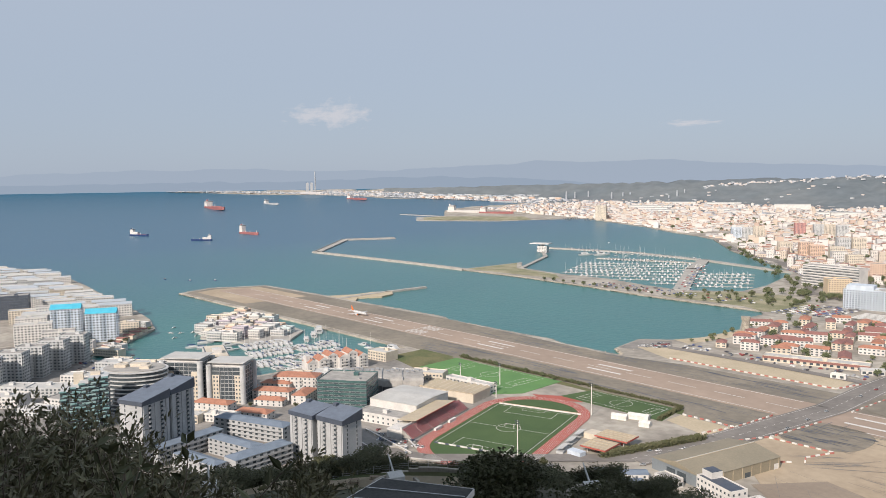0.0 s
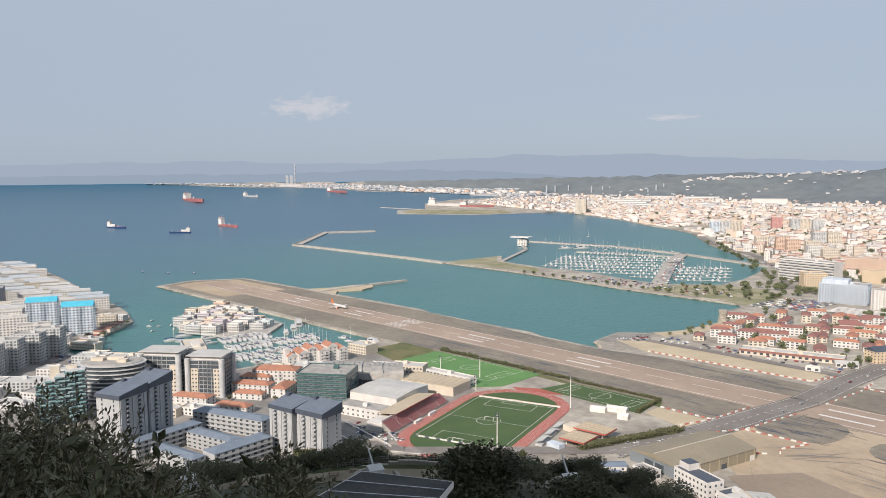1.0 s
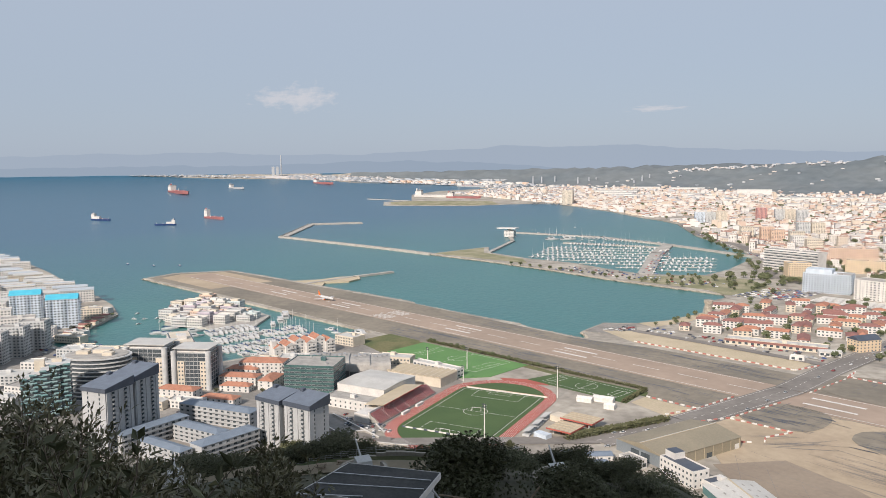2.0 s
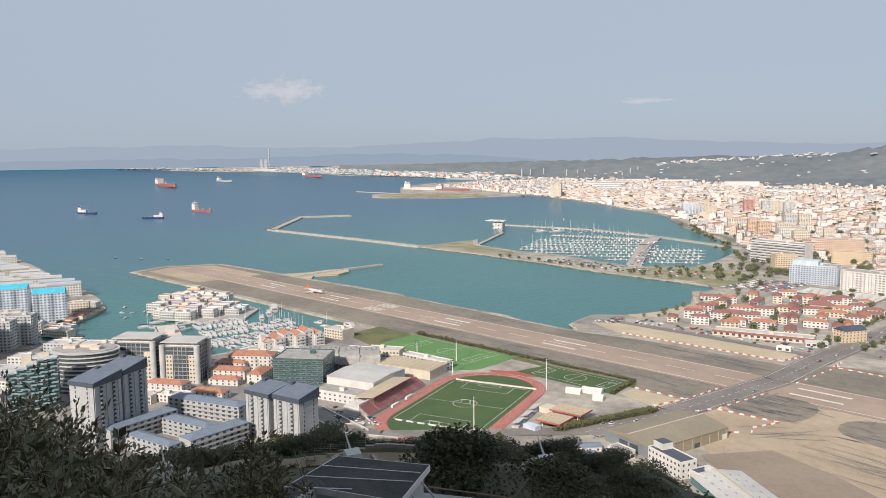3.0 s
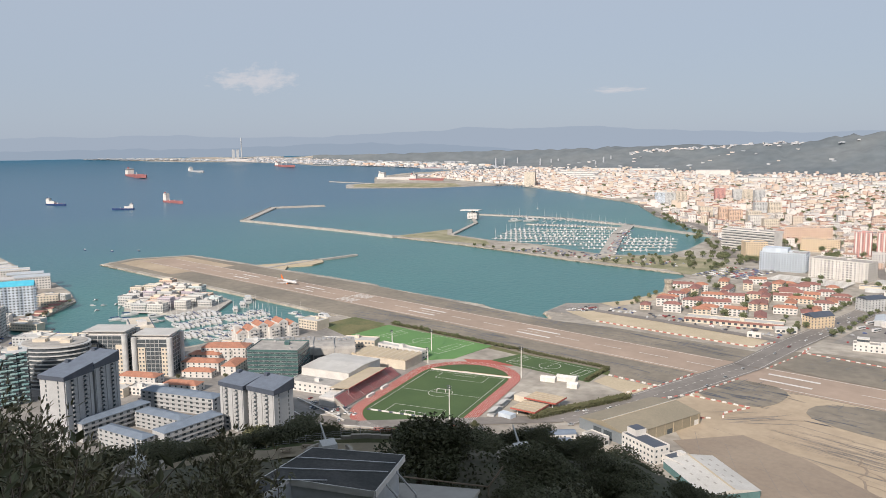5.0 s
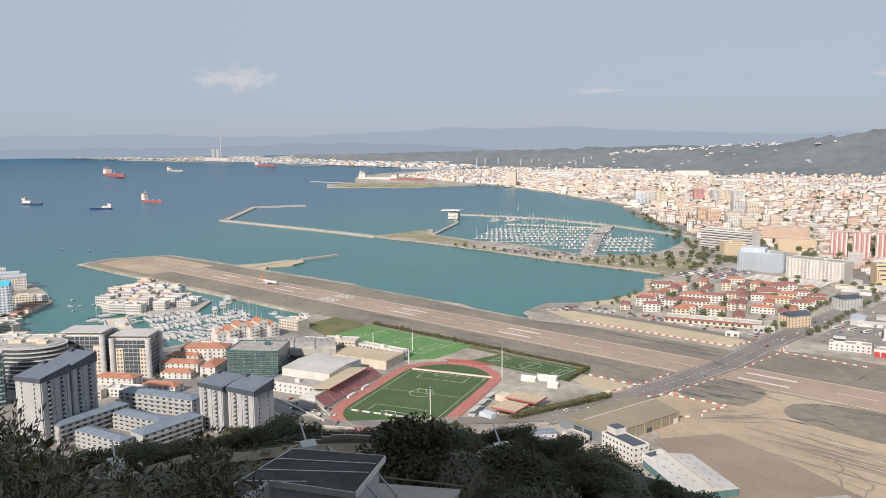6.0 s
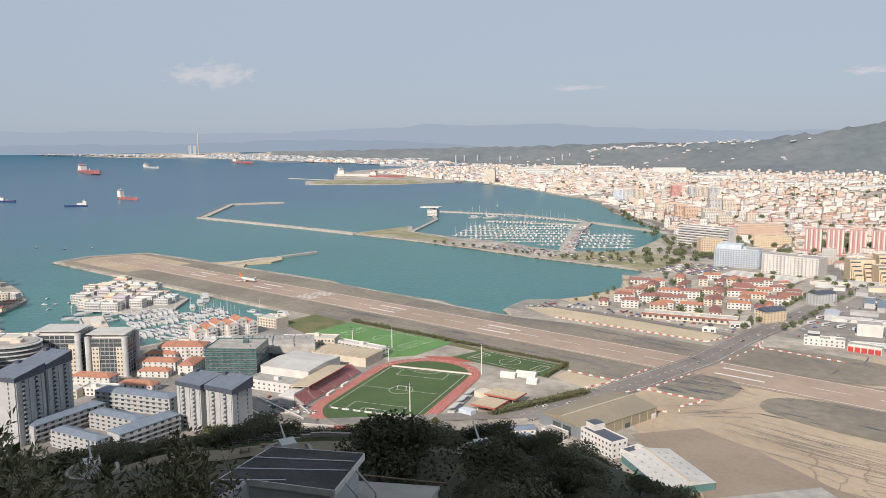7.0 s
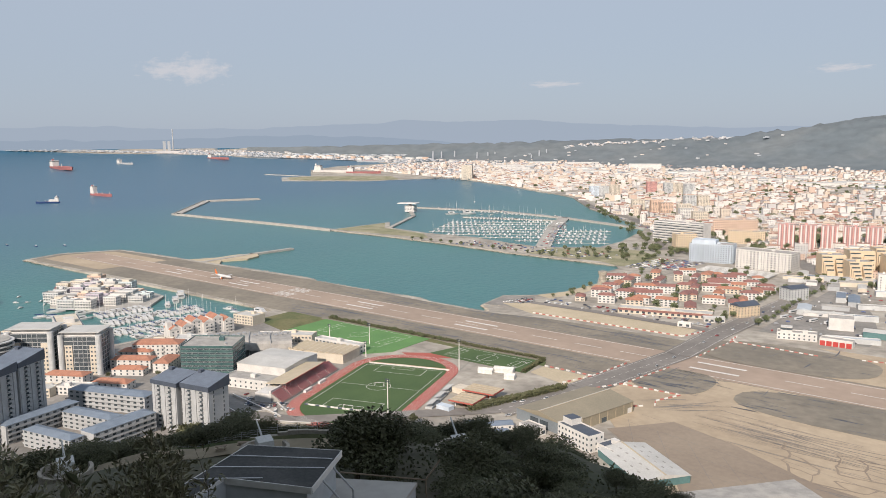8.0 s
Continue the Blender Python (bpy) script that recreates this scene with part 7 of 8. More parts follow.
for r_ in range(9):
    for i in range(20):
        x, y = -508 + r_ * 8.5 + i * 0.6, 1035 + i * 5.2 + r_ * 2.0
        if rc.random() < 0.8:
            far_car(x, y, 12 + rc.uniform(-4, 4))
for r_ in range(5):
    for i in range(16):
        if rc.random() < 0.75:
            far_car(-722 - i * 11 + r_ * 6, 1152 + i * 22 + r_ * 3 if r_ < 2 else 1152 + i * 22, 25, 3.3)
for i in range(120):
    far_car(rc.uniform(-860, -560), rc.uniform(1080, 1135), rc.choice((5, 95)))
for i in range(130):
    far_car(rc.uniform(-232, -70), rc.uniform(770, 1080), rc.choice((12, 100)))
for i in range(60):
    far_car(rc.uniform(-470, -275), rc.uniform(752, 776), rc.choice((2, 92)))
for i in range(70):
    t = rc.random()
    far_car(-600 - 400 * t + rc.uniform(-6, 6), 1400 + 450 * t + rc.uniform(-6, 6), 132)
for i in range(90):
    far_car(rc.uniform(-900, -560), rc.uniform(225, 300), rc.choice((20, 110)), 3.05)
tagged(part("far_cars", FC, CARPAL), "many parked cars on the far car parks", "cars", kind="stuff")

# ---------------------------------------------------------------- trees
def tree_master(m, h, spread, seed, label, group, leaves=3500, size=0.175, dense=1.0):
    r = random.Random(seed)
    o = thing("tree", m, label, "tree", group)
    bm = bmesh.new()
    tube(bm, (0, 0, -0.6), (0.1, 0, h * 0.45), 0.22, 0.12, 7)
    tips = []
    for i in range(7):
        a = i * 2.4 + r.uniform(-0.4, 0.4)
        q = Vector((math.cos(a) * spread * r.uniform(0.35, 0.75), math.sin(a) * spread * r.uniform(0.35, 0.75), h * r.uniform(0.5, 0.85)))
        tube(bm, (0.08, 0, h * r.uniform(0.22, 0.42)), q, 0.1, 0.04, 5)
        tips.append(q)
    tips.append(Vector((0.1, 0, h * 0.86)))
    part("trunk", bm, M["bark"], o)
    bm = bmesh.new()
    for i in range(leaves):
        t = tips[i % len(tips)]
        u = Vector((r.gauss(0, 1), r.gauss(0, 1), r.gauss(0, 0.75))).normalized() * (r.random() ** 0.4) * spread * 0.52
        clump(bm, t + u, size * r.uniform(0.6, 1.2), r, 2)
    part("crown", bm, M["leaf"], o)
    return o


rg = random.Random(77)
TREES = [tree_master(at(-238, 392, 2.5, 0), 7.5, 3.4, 1, "dark evergreen tree below the slope", "hillside trees"),
         tree_master(at(-300, 380, 2.5, 0), 6.5, 3.0, 2, "dark evergreen tree below the slope", "hillside trees"),
         tree_master(at(-330, 372, 2.5, 0), 8.5, 3.2, 3, "dark evergreen tree below the slope", "hillside trees")]
CANOPY = [(14, 0.50), (22, 0.445), (24.6, 0.433), (26.6, 0.424), (28.5, 0.413), (30.5, 0.392), (32.4, 0.376), (36.5, 0.363), (40.2, 0.354), (42.6, 0.349), (45.1, 0.343), (46.7, 0.36), (49, 0.37), (52, 0.366), (54, 0.345), (56, 0.358), (58, 0.368), (64, 0.364), (75, 0.352)]
placed = []
tries = 0
while len(placed) < 135 and tries < 9000:
    tries += 1
    az = rg.uniform(20, 47.5) if tries % 3 else rg.uniform(46, 66)
    d = 112 + 250 * rg.random() ** 1.2 if az < 46 and tries % 5 else rg.uniform(56, 112) if az < 44 else rg.uniform(152, 400)
    x, y = -d * math.sin(radians(az)), d * math.cos(radians(az))
    s_ = 1.0 + 0.011 * max(0.0, min(25.0, 38 - az))
    if 98 < d * s_ < 153 and az > 46:
        continue
    z = hill_z(x, y)
    if z < 1.5:
        continue
    top = max(lerp_table(CANOPY, az), 0.395 if 35 < az < 41 and 90 < d < 145 else 0)
    room = (EYE[2] - d * top - z) * rg.uniform(0.62, 1.03)
    if room < 3.0 or math.hypot(x + 83.5, y - 107) < 6 or any((x - a) ** 2 + (y - b) ** 2 < 16 + d * 0.13 for a, b in placed):
        continue
    k = rg.randrange(3)
    hh = min(room, rg.uniform(8, 13)) if d > 112 else min(room, rg.uniform(3.5, 5.5))
    sc = hh / (7.8, 6.9, 8.9)[k]
    placed.append((x, y))
    copy_thing(TREES[k], Matrix.Translation((x, y, z)) @ pose(0, 0, 0, 0, 0, rg.uniform(0, 360)) @ Matrix.Diagonal((sc * rg.uniform(1.35, 1.8), sc * rg.uniform(1.35, 1.8), sc, 1)))

# a closer stand that fills the gully below the lookout
stand = []
for i in range(4000):
    if len(stand) >= 85:
        break
    az, d = rg.uniform(20, 37), rg.uniform(55, 200)
    x, y = -d * math.sin(radians(az)), d * math.cos(radians(az))
    z = hill_z(x, y)
    room = EYE[2] - d * max(lerp_table(CANOPY, az), 0.395 if 35 < az < 41 and 90 < d < 145 else 0) * rg.uniform(1.0, 1.03) - z
    if z < 3 or room < 2.4 or math.hypot(x + 83.5, y - 107) < 6 or any((x - a) ** 2 + (y - b) ** 2 < 10 + d * 0.10 for a, b in stand):
        continue
    k = rg.randrange(3)
    sc = min(room, rg.uniform(4, 8)) / (7.8, 6.9, 8.9)[k]
    stand.append((x, y))
    copy_thing(TREES[k], Matrix.Translation((x, y, z)) @ pose(0, 0, 0, 0, 0, rg.uniform(0, 360)) @ Matrix.Diagonal((sc * rg.uniform(1.4, 1.9), sc * rg.uniform(1.4, 1.9), sc, 1)))

for i in range(62):
    az, d = 44.3 + i * 0.43, rg.uniform(157, 178)
    x, y = -d * math.sin(radians(az)), d * math.cos(radians(az))
    z = hill_z(x, y)
    hh = max(3.0, min(9.0 if az > 54 else 7.0, EYE[2] - d * lerp_table(CANOPY, az) - z))
    sc = hh / 7.8
    copy_thing(TREES[0], Matrix.Translation((x, y, z)) @ pose(0, 0, 0, 0, 0, rg.uniform(0, 360)) @ Matrix.Diagonal((sc * (1.6 if az > 54 else 1.3), sc * (1.6 if az > 54 else 1.3), sc, 1)))

# low scrub over the slope
bm = bmesh.new()
for i in range(46000):
    az = rg.uniform(10, 80)
    d = 14 + 420 * rg.random() ** 1.2
    x, y = -d * math.sin(radians(az)), d * math.cos(radians(az))
    s_ = 1.0 + 0.011 * max(0.0, min(25.0, 38 - az))
    if (98 < d * s_ < 153 and az > 46) or (26 < d < 52 and 40 < az < 60):
        continue
    z = hill_z(x, y)
    if z > 2:
        clump(bm, Vector((x, y, z + rg.uniform(0, 0.9))), rg.uniform(0.2, 0.5) * (0.4 + d / 250), rg, 2)
tagged(part("scrub", bm, M["leaf"]), "low dark scrub covering the hillside", "scrub", kind="stuff")

TOWNT = [tree_master(at(-475, 1090, 2.5), 8, 4.2, 5, "rounded green town tree", "town trees", 260, 0.7), tree_master(at(-545, 1120, 2.5), 6.5, 3.6, 6, "rounded green town tree", "town trees", 240, 0.65)]
rg = random.Random(78)


FAR_T = bmesh.new()


def plant(x, y, s=1.0, z=2.5):
    k = near_scale(x, y)
    if y > 545:
        s *= rg.uniform(0.8, 1.25) * k
        c = drawn_in(x, y, z)
        tube(FAR_T, c, c + Vector((0, 0, 3.4 * s)), 0.3 * s, 0.2 * s, 5)
        for i in range(70):
            u = Vector((rg.gauss(0, 1), rg.gauss(0, 1), rg.gauss(0, 0.8))).normalized() * rg.random() ** 0.4
            clump(FAR_T, c + Vector((u.x * 3.6, u.y * 3.6, 4.6 + u.z * 2.6)) * s, 1.1 * s, rg, 2)
        return
    copy_thing(TOWNT[rg.randrange(2)], Matrix.Translation(drawn_in(x, y, z)) @ pose(0, 0, 0, 0, 0, rg.uniform(0, 360)) @ Matrix.Scale(s * k * rg.uniform(0.8, 1.25), 4))


for i in range(16):
    plant(-600 - i * 24, 1062 + i * 1.6, 0.9)
for i in range(16):
    plant(rg.uniform(-680, -500), rg.uniform(1070, 1180))
for i in range(18):
    plant(rg.uniform(-600, -500), rg.uniform(1195, 1235), 1.3)
for i in range(26):
    t = i / 26
    plant(-590 - 430 * t + rg.uniform(-14, 14), 1300 + 580 * t + rg.uniform(-14, 14), 1.3)
for i in range(14):
    plant(-276 + rg.uniform(-3, 3), 775 + i * 18, 0.9)
    plant(-240 + rg.uniform(-3, 3), 790 + i * 20, 0.9)
for i in range(74):
    plant(rg.uniform(-470, -275), rg.uniform(800, 1030), rg.uniform(0.6, 1.15))
for i in range(16):
    plant(-478 + rg.uniform(-4, 12), 790 + i * 12, 0.7)
for i in range(60):
    plant(-410 + rg.uniform(0, 190), 1450 + rg.gauss(0, 22), rg.uniform(1.3, 2.1))
for i in range(18):
    plant(rg.uniform(-400, -180), rg.uniform(1060, 1110), 1.0)
for i in range(18):
    plant(-600 + i * 9 + rg.uniform(-3, 3), 552 + rg.uniform(-2, 2), 0.55)
for i in range(12):
    plant(rg.uniform(-660, -560), rg.uniform(290, 350), 0.6)
for i in range(14):
    plant(-425 + rg.uniform(-14, 30), 282 + rg.uniform(-22, 8), 1.1, 2.5)
for i in range(14):
    plant(rg.uniform(-1040, -880), rg.uniform(240, 340), 0.8)

for i in range(24):
    plant(rg.uniform(-680, -500), rg.uniform(1068, 1190), 0.7)
for i in range(900):
    a, d = radians(rg.uniform(9, 34)), rg.uniform(1250, 3600)
    if -d * math.sin(a) > shore_x(d * math.cos(a)) + 40:
        plant(-d * math.sin(a), d * math.cos(a), rg.uniform(1.0, 1.7))
tagged(part("far_trees", FAR_T, M["farleaf"]), "green trees along the seafront and in the far park", "trees", kind="stuff")

# ---------------------------------------------------------------- old battery on the terrace
path = [(-154, 55), (-143, 64), (-132, 71.5), (-122, 78.5), (-116.5, 86), (-108, 94), (-98, 102)]


def ribbon(name, pts, w, dz, mat, label, category):
    bm = bmesh.new()
    prev = None
    for i, (x, y) in enumerate(pts):
        a, b = pts[max(0, i - 1)], pts[min(len(pts) - 1, i + 1)]
        t = Vector((b[0] - a[0], b[1] - a[1], 0)).normalized()
        n = Vector((-t.y, t.x, 0)) * w / 2
        row = [bm.verts.new((x + n.x, y + n.y, hill_z(x, y) + dz)), bm.verts.new((x - n.x, y - n.y, hill_z(x, y) + dz))]
        if prev:
            bm.faces.new((prev[0], prev[1], row[1], row[0]))
        prev = row
    bmesh.ops.solidify(bm, geom=bm.faces[:], thickness=0.25)
    return tagged(part(name, bm, mat), label, category, kind="structure")


def dense_line(pts, n=8):
    out = []
    for (x0, y0), (x1, y1) in zip(pts, pts[1:]):
        out += [(x0 + (x1 - x0) * i / n, y0 + (y1 - y0) * i / n) for i in range(n)]
    return out + [pts[-1]]


ribbon("path", dense_line(path), 5.0, 0.6, M["sand"], "pale gravel path along the old battery", "path")
ribbon("ground_lawn", dense_line([(x - 3.2, y + 3.6) for x, y in path]), 4.5, 0.5, M["grass"], "dull rough grass behind the battery wall", "lawn")
edge = dense_line([(x - 5.5, y + 6) for x, y in path], 6)
o = thing("battery_wall", Matrix.Identity(4), "low pale stone wall with wire fence", "wall")
for i, ((x0, y0), (x1, y1)) in enumerate(zip(edge, edge[1:])):
    z = hill_z(x0, y0)
    a = math.degrees(math.atan2(y1 - y0, x1 - x0))
    l = math.hypot(x1 - x0, y1 - y0)
    g = part("wall_block", boxed(0, l + 0.05, -0.35, 0.35, -2.5, 1.0), M["rock"], o)
    g.matrix_basis = pose(x0, y0, z, 0, 0, a)
    if i % 2 == 0:
        g = part("fence_post", boxed(-0.06, 0.06, -0.06, 0.06, 1.0, 2.6), M["steel"], o)
        g.matrix_basis = pose(x0, y0, z, 0, 0, a)
    for zz in (1.6, 2.1, 2.5):
        g = part("wire", boxed(0, l, -0.02, 0.02, zz, zz + 0.04), M["steel"], o)
        g.matrix_basis = pose(x0, y0, z, 0, 0, a)


def picnic_table(x, y, rz):
    o = thing("picnic_table", pose(x, y, hill_z(x, y) + 0.6, 0, 0, rz), "weathered wooden picnic table with two benches", "table", "picnic tables")
    part("top", boxed(-1.0, 1.0, -0.4, 0.4, 0.72, 0.78), M["wood"], o)
    for sy in (-1, 1):
        part("bench", boxed(-1.0, 1.0, sy * 0.75 - 0.15, sy * 0.75 + 0.15, 0.42, 0.47), M["wood"], o)
    for px in (-0.7, 0.7):
        part("leg", boxed(px - 0.05, px + 0.05, -0.8, 0.8, 0.3, 0.41), M["wood"], o)
        part("leg", boxed(px - 0.05, px + 0.05, -0.3, 0.3, 0, 0.72), M["wood"], o)


picnic_table(-119.5, 81.8, 50)
picnic_table(-118.6, 86.0, 45)
picnic_table(-121, 74, 55)


def gun(x, y, rz, elev):
    z = hill_z(x, y) + 0.3
    o = thing("coastal_gun", pose(x, y, z, 0, 0, rz), "old pale grey coastal gun in a round pit", "gun", "battery guns")
    bm = bmesh.new()
    n = 28
    arc = [i * math.tau / n * 0.8 for i in range(n + 1)]
    prism(bm, [(3.9 * math.cos(a), 3.9 * math.sin(a)) for a in arc] + [(4.5 * math.cos(a), 4.5 * math.sin(a)) for a in arc[::-1]], -2, 0.8)
    bmesh.ops.triangulate(bm, faces=[f for f in bm.faces if len(f.verts) > 4])
    bmesh.ops.recalc_face_normals(bm, faces=bm.faces)
    part("pit_wall", bm, M["rock"], o)
    bm = bmesh.new()
    v = box(bm, -1.6, 1.8, -1.4, 1.4, 0, 2.2)
    for i in (5, 6):
        v[i].co.z += 0.5
        v[i].co.x -= 0.9
    for i in (4, 7):
        v[i].co.x += 0.4
    part("shield", bm, M["facade"], o)
    bm = bmesh.new()
    e = radians(elev)
    tube(bm, (0.5, 0, 1.6), (0.5 + 5.0 * math.cos(e), 0, 1.6 + 5.0 * math.sin(e)), 0.24, 0.13, 10)
    part("barrel", bm, M["facade"], o)
    bm = bmesh.new()
    tube(bm, (0, 0, -0.5), (0, 0, 0.3), 2.4, 2.2, 16)
    part("base_ring", bm, M["concrete"], o)
    return o


gun(-111.5, 85.5, 160, 38)
gun(-135, 60.5, 160, 36)
gun(-83.5, 107, 150, 38)

# ---------------------------------------------------------------- building just below
o = thing("battery_building", Matrix.Translation((0.17, 0.16, 0.14)), "low building with dark sheet roof and white fascia", "building")
RP = [(-39.2, 28.7), (-37.0, 22.0), (-35.7, 22.4), (-36.4, 24.9), (-31.5, 27.1), (-34.0, 31.7)]
bm = bmesh.new()
prism(bm, RP, 170.9, 171.08)
bmesh.ops.recalc_face_normals(bm, faces=bm.faces)
part("roof", bm, M["roofsheet"], o, "dark weathered roof sheets")
cx, cy = sum(p[0] for p in RP) / 6, sum(p[1] for p in RP) / 6
ins = [(cx + (x - cx) * 0.93, cy + (y - cy) * 0.93) for x, y in RP]
bm = bmesh.new()
prism(bm, ins, 160, 170.88)
bmesh.ops.recalc_face_normals(bm, faces=bm.faces)
part("wall", bm, M["grey"], o)
for (x0, y0), (x1, y1) in zip(RP, RP[1:] + RP[:1]):
    l = math.hypot(x1 - x0, y1 - y0)
    g = part("fascia", boxed(0, l, -0.06, 0.0, -0.28, 0.1), M["white"], o)
    g.matrix_basis = pose(x0, y0, 171.0, 0, 0, math.degrees(math.atan2(y1 - y0, x1 - x0)))
for k in (1, 2, 3):
    t = k / 4
    a = Vector((-39.2 + (-37.0 + 39.2) * t, 28.7 + (22.0 - 28.7) * t, 171.08))
    b = Vector((-34.0 + 2.5 * t * 1.0, 31.7 - 4.6 * t, 171.08)) if k < 4 else a
    g = part("roof_seam", boxed(0, (b - a).length * (0.98 if k < 3 else 0.55), -0.05, 0.05, 0, 0.05), M["steel"], o)
    g.matrix_basis = pose(a.x, a.y, a.z, 0, 0, math.degrees(math.atan2(b.y - a.y, b.x - a.x)))
for (x0, y0), (x1, y1) in (((-33.2, 30.2), (-32.2, 30.9)), ((-32.3, 28.6), (-31.3, 29.3))):
    bm = bmesh.new()
    tube(bm, (x0, y0, 170.8), (x1, y1, 169.4), 0.06, 0.06, 6)
    tube(bm, (x1, y1, 169.4), (x1, y1, 166), 0.06, 0.06, 6)
    part("bracket", bm, M["steel"], o)
o = thing("battery_annex", Matrix.Translation((0.17, 0.16, 0.14)), "flat grey-green roof slab beside the building", "building")
bm = bmesh.new()
AP = [(-35.2, 32.4), (-33.4, 29.0), (-29.4, 31.4), (-30.9, 35.0)]
prism(bm, AP, 160, 168.5)
bmesh.ops.recalc_face_normals(bm, faces=bm.faces)
part("wall", bm, M["grey"], o)
bm = bmesh.new()
prism(bm, [((x + 32.2) * 1.04 - 32.2, (y - 32) * 1.04 + 32) for x, y in AP], 168.5, 168.7)
bmesh.ops.recalc_face_normals(bm, faces=bm.faces)
part("roof", bm, M["concrete"], o)
o = thing("railing", Matrix.Translation((0.17, 0.16, 0.14)), "rusty bent pipe railing", "railing")
for a, b in (((-35.4, 32.9, 168.9), (-30.4, 35.4, 168.9)), ((-30.4, 35.4, 168.0), (-30.4, 35.4, 168.9)), ((-30.4, 35.4, 168.9), (-29.9, 36.2, 170.1)), ((-30.4, 35.4, 168.4), (-30.2, 35.4, 166))):
    bm = bmesh.new()
    tube(bm, a, b, 0.05, 0.05, 6)
    part("pipe", bm, M["wood"], o)

# ---------------------------------------------------------------- shrubs in front
LEAF2 = material("grey-green shrub leaves", (0.12, 0.12, 0.06), 0.6, (0.16, 0.145, 0.08), 1.5, 12.0, 0.0, spread=0.3, per="island")


def leaf(bm, p, d, n, l, w):
    d, s = d.normalized(), d.cross(n).normalized() * w
    up = s.cross(d).normalized() * w * 0.35
    a = bm.verts.new(p)
    b = bm.verts.new(p + d * l * 0.45 + s + up)
    c = bm.verts.new(p + d * l)
    e = bm.verts.new(p + d * l * 0.45 - s + up)
    m = bm.verts.new(p + d * l * 0.5)
    bm.faces.new((a, b, c, m)), bm.faces.new((a, m, c, e))


def shrub_master(m, h, stems, seed, ll, label, bare=0.25, lean_most=0.55):
    r = random.Random(seed)
    o = thing("shrub", m, label, "shrub", "foreground shrubs")
    sb_, lb = bmesh.new(), bmesh.new()
    for i in range(stems):
        a = r.uniform(0, math.tau)
        lean = r.uniform(0.03, lean_most)
        p = Vector((r.uniform(-0.5, 0.5), r.uniform(-0.5, 0.5), -0.2))
        tube(sb_, p - Vector((0, 0, 1.4)), p, 0.02, 0.016, 4)
        d = Vector((math.cos(a) * lean, math.sin(a) * lean, 1)).normalized()
        hh = h * r.uniform(0.55, 1.0)
        n = 9
        for k in range(n):
            q = p + d * hh / n
            tube(sb_, p, q, 0.014 * (1 - k / n) + 0.004, 0.014 * (1 - (k + 1) / n) + 0.003, 4)
            if k >= n * bare:
                for j in range(r.randint(10, 14)):
                    t = r.random()
                    v = Vector((r.gauss(0, 1), r.gauss(0, 1), r.uniform(-0.1, 1.3))).normalized()
                    e = (p + (q - p) * t)
                    tw = e + v * r.uniform(0.02, 0.28)
                    if j % 3 == 0:
                        tube(sb_, e, tw, 0.004, 0.002, 3)
                    for g in range(4):
                        v2 = (v + Vector((r.gauss(0, 0.5), r.gauss(0, 0.5), r.gauss(0.2, 0.4)))).normalized()
                        leaf(lb, tw + v2 * 0.02 * g, v2, Vector((r.gauss(0, 1), r.gauss(0, 1), 1)), ll * r.uniform(0.7, 1.3), ll * 0.19)
            p = q
            d = (d + Vector((r.gauss(0, 0.10), r.gauss(0, 0.10), 0.05))).normalized()
    tagged(part("branchwork", sb_, M["bark"], o), kind="stuff")
    tagged(part("foliage", lb, LEAF2, o), kind="stuff")
    return o


def spot(az, tan_down, d, h):
    """Where a shrub of height h tops out that far below the horizon."""
    x, y = -d * math.sin(radians(az)), d * math.cos(radians(az))
    return x, y, EYE[2] - d * tan_down - h


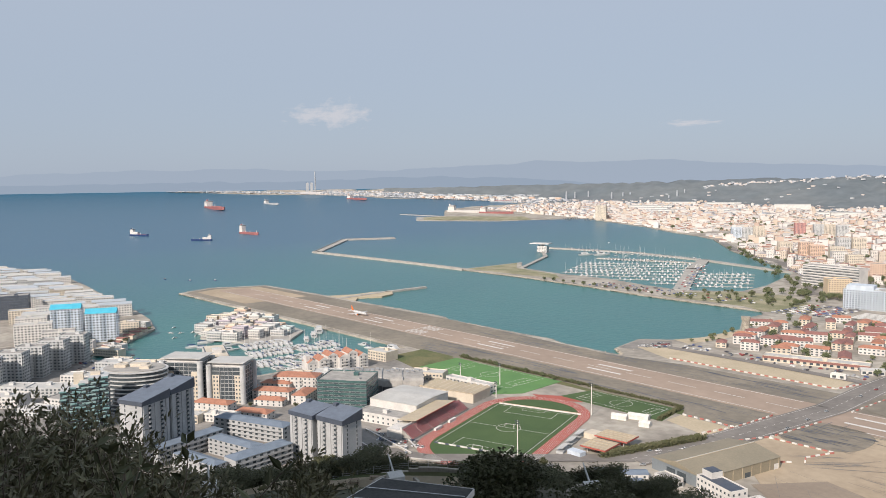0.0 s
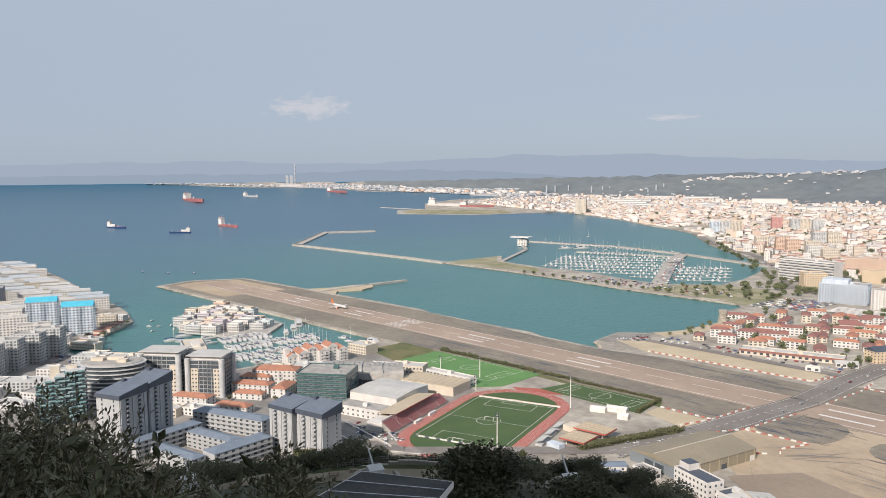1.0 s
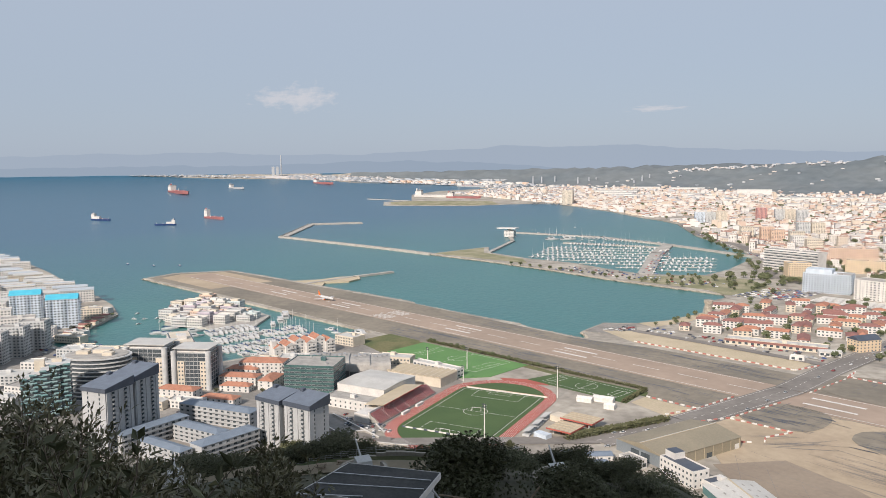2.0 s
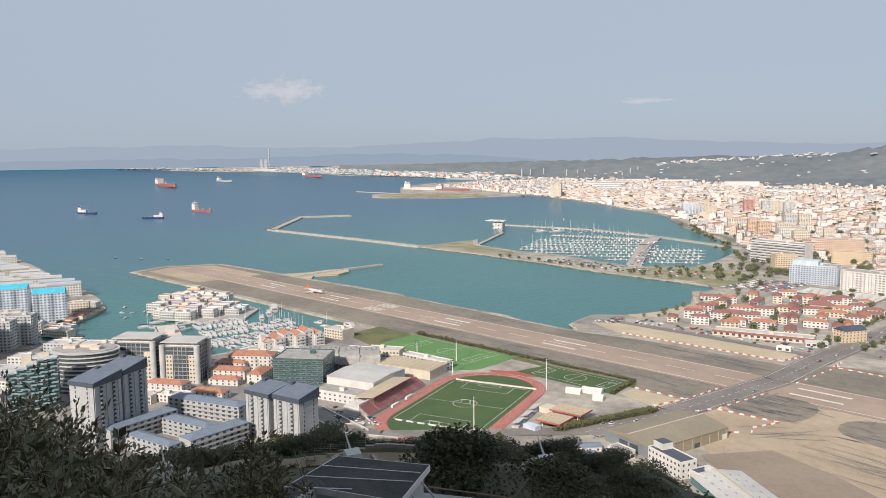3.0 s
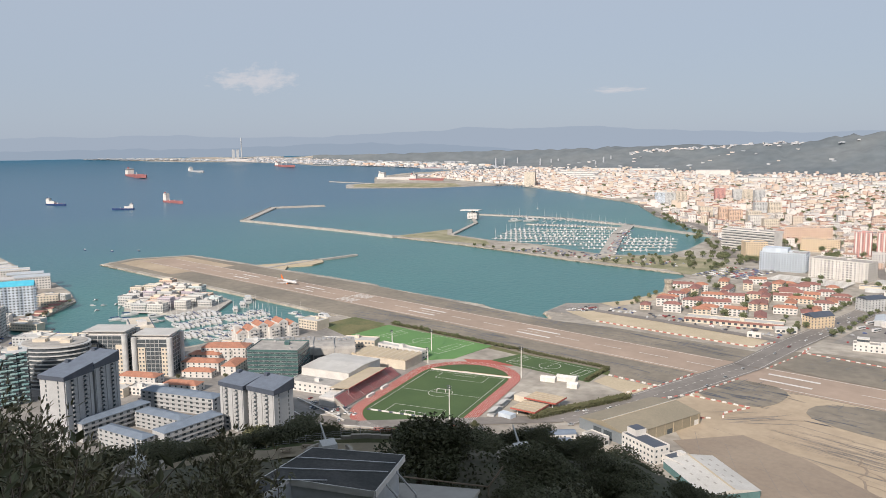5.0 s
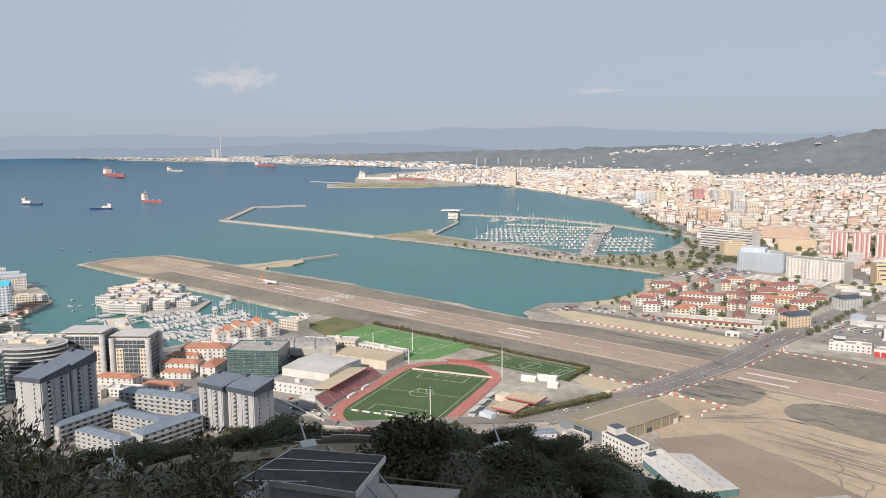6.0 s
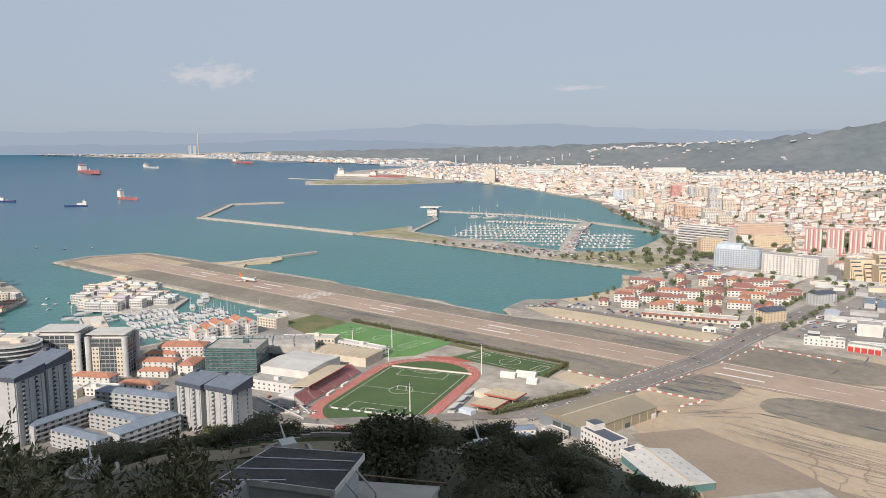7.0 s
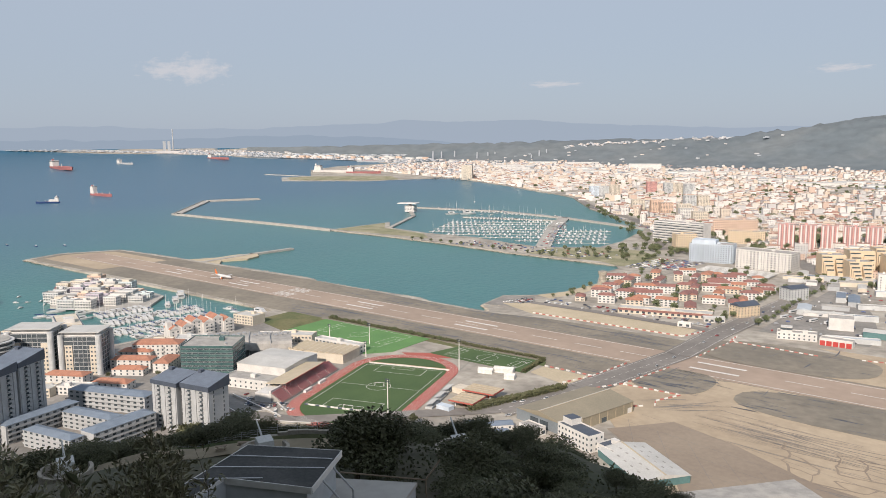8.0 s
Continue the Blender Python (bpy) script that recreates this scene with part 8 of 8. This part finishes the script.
SH = [shrub_master(pose(*spot(78, 0.25, 6.5, 2.7)), 2.4, 30, 1, 0.072, "dense grey-green shrub on the slope edge"),
      shrub_master(pose(*spot(76, 0.255, 7.0, 2.3)), 2.0, 30, 2, 0.066, "dense grey-green shrub on the slope edge"),
      shrub_master(pose(*spot(60.0, 0.335, 13, 3.2)), 3.2, 24, 3, 0.12, "taller dark shrub with upright twigs", lean_most=0.2)]
rs = random.Random(5)
for az, tn_, d, k in ((80, 0.2, 6, 0), (78, 0.212, 8, 0), (76, 0.222, 8, 1), (74.6, 0.235, 9, 0), (73, 0.262, 9, 0), (71.5, 0.27, 7, 0), (70.5, 0.28, 9, 1), (70.3, 0.30, 9, 1), (70.6, 0.312, 10, 0), (69.8, 0.335, 11, 0), (69, 0.372, 12, 1), (79, 0.27, 5.5, 0), (76, 0.27, 5.5, 1), (72, 0.30, 5.5, 0), (78, 0.30, 4.5, 1), (73.5, 0.31, 4.5, 0),
                      (74, 0.34, 4.5, 1), (71.5, 0.405, 8, 0), (69.8, 0.435, 11, 1), (60.8, 0.36, 12, 2), (59.0, 0.40, 13, 2), (82, 0.27, 5, 1), (76, 0.36, 3.6, 1), (77, 0.42, 3.6, 0), (80, 0.33, 4.2, 0), (77.5, 0.33, 5, 0), (74.5, 0.34, 5, 1), (72.6, 0.35, 5, 0), (72.5, 0.37, 6, 0), (71.8, 0.38, 8, 1), (79, 0.40, 4, 1), (75.5, 0.41, 4.2, 0), (72, 0.45, 5.5, 0), (73, 0.44, 8, 1), (70.5, 0.35, 10, 0), (68.2, 0.372, 9, 0), (66.6, 0.385, 9, 1), (65.0, 0.392, 10, 0), (63.6, 0.402, 10, 1)):
    h = (2.4, 2.0, 3.2)[k] + (0.05, 0.05, 0.0)[k]
    copy_thing(SH[k], pose(*spot(az + (0.75 * max(0.0, 76 - az) if az > 68.5 else 0), tn_, d, h), 0, 0, rs.uniform(0, 360)))
# a near spray with broad leaves
o = thing("broad_leaf_spray", pose(*spot(70.6, 0.275, 3.0, 0.62)), "near twigs with broad dark leaves", "shrub")
sb_, lb = bmesh.new(), bmesh.new()
rs = random.Random(9)
for i in range(6):
    p = Vector((rs.uniform(-0.12, 0.12), rs.uniform(-0.12, 0.12), -0.25))
    d = Vector((rs.uniform(-0.25, 0.25), rs.uniform(-0.25, 0.25), 1)).normalized()
    n = 10
    for k in range(n):
        q = p + d * rs.uniform(0.06, 0.085)
        tube(sb_, p, q, 0.006 - k * 0.0004, 0.0056 - k * 0.0004, 5)
        if k > 3:
            for g in range(2):
                v = Vector((rs.gauss(0, 1), rs.gauss(0, 1), rs.uniform(0.3, 1.4))).normalized()
                leaf(lb, q, v, Vector((rs.gauss(0, 1), rs.gauss(0, 1), 0.6)), rs.uniform(0.06, 0.10), 0.017)
        p = q
        d = (d + Vector((rs.gauss(0, 0.12), rs.gauss(0, 0.12), 0))).normalized()
tagged(part("branchwork", sb_, M["bark"], o), kind="stuff")
tagged(part("foliage", lb, M["leaf"], o), kind="stuff")
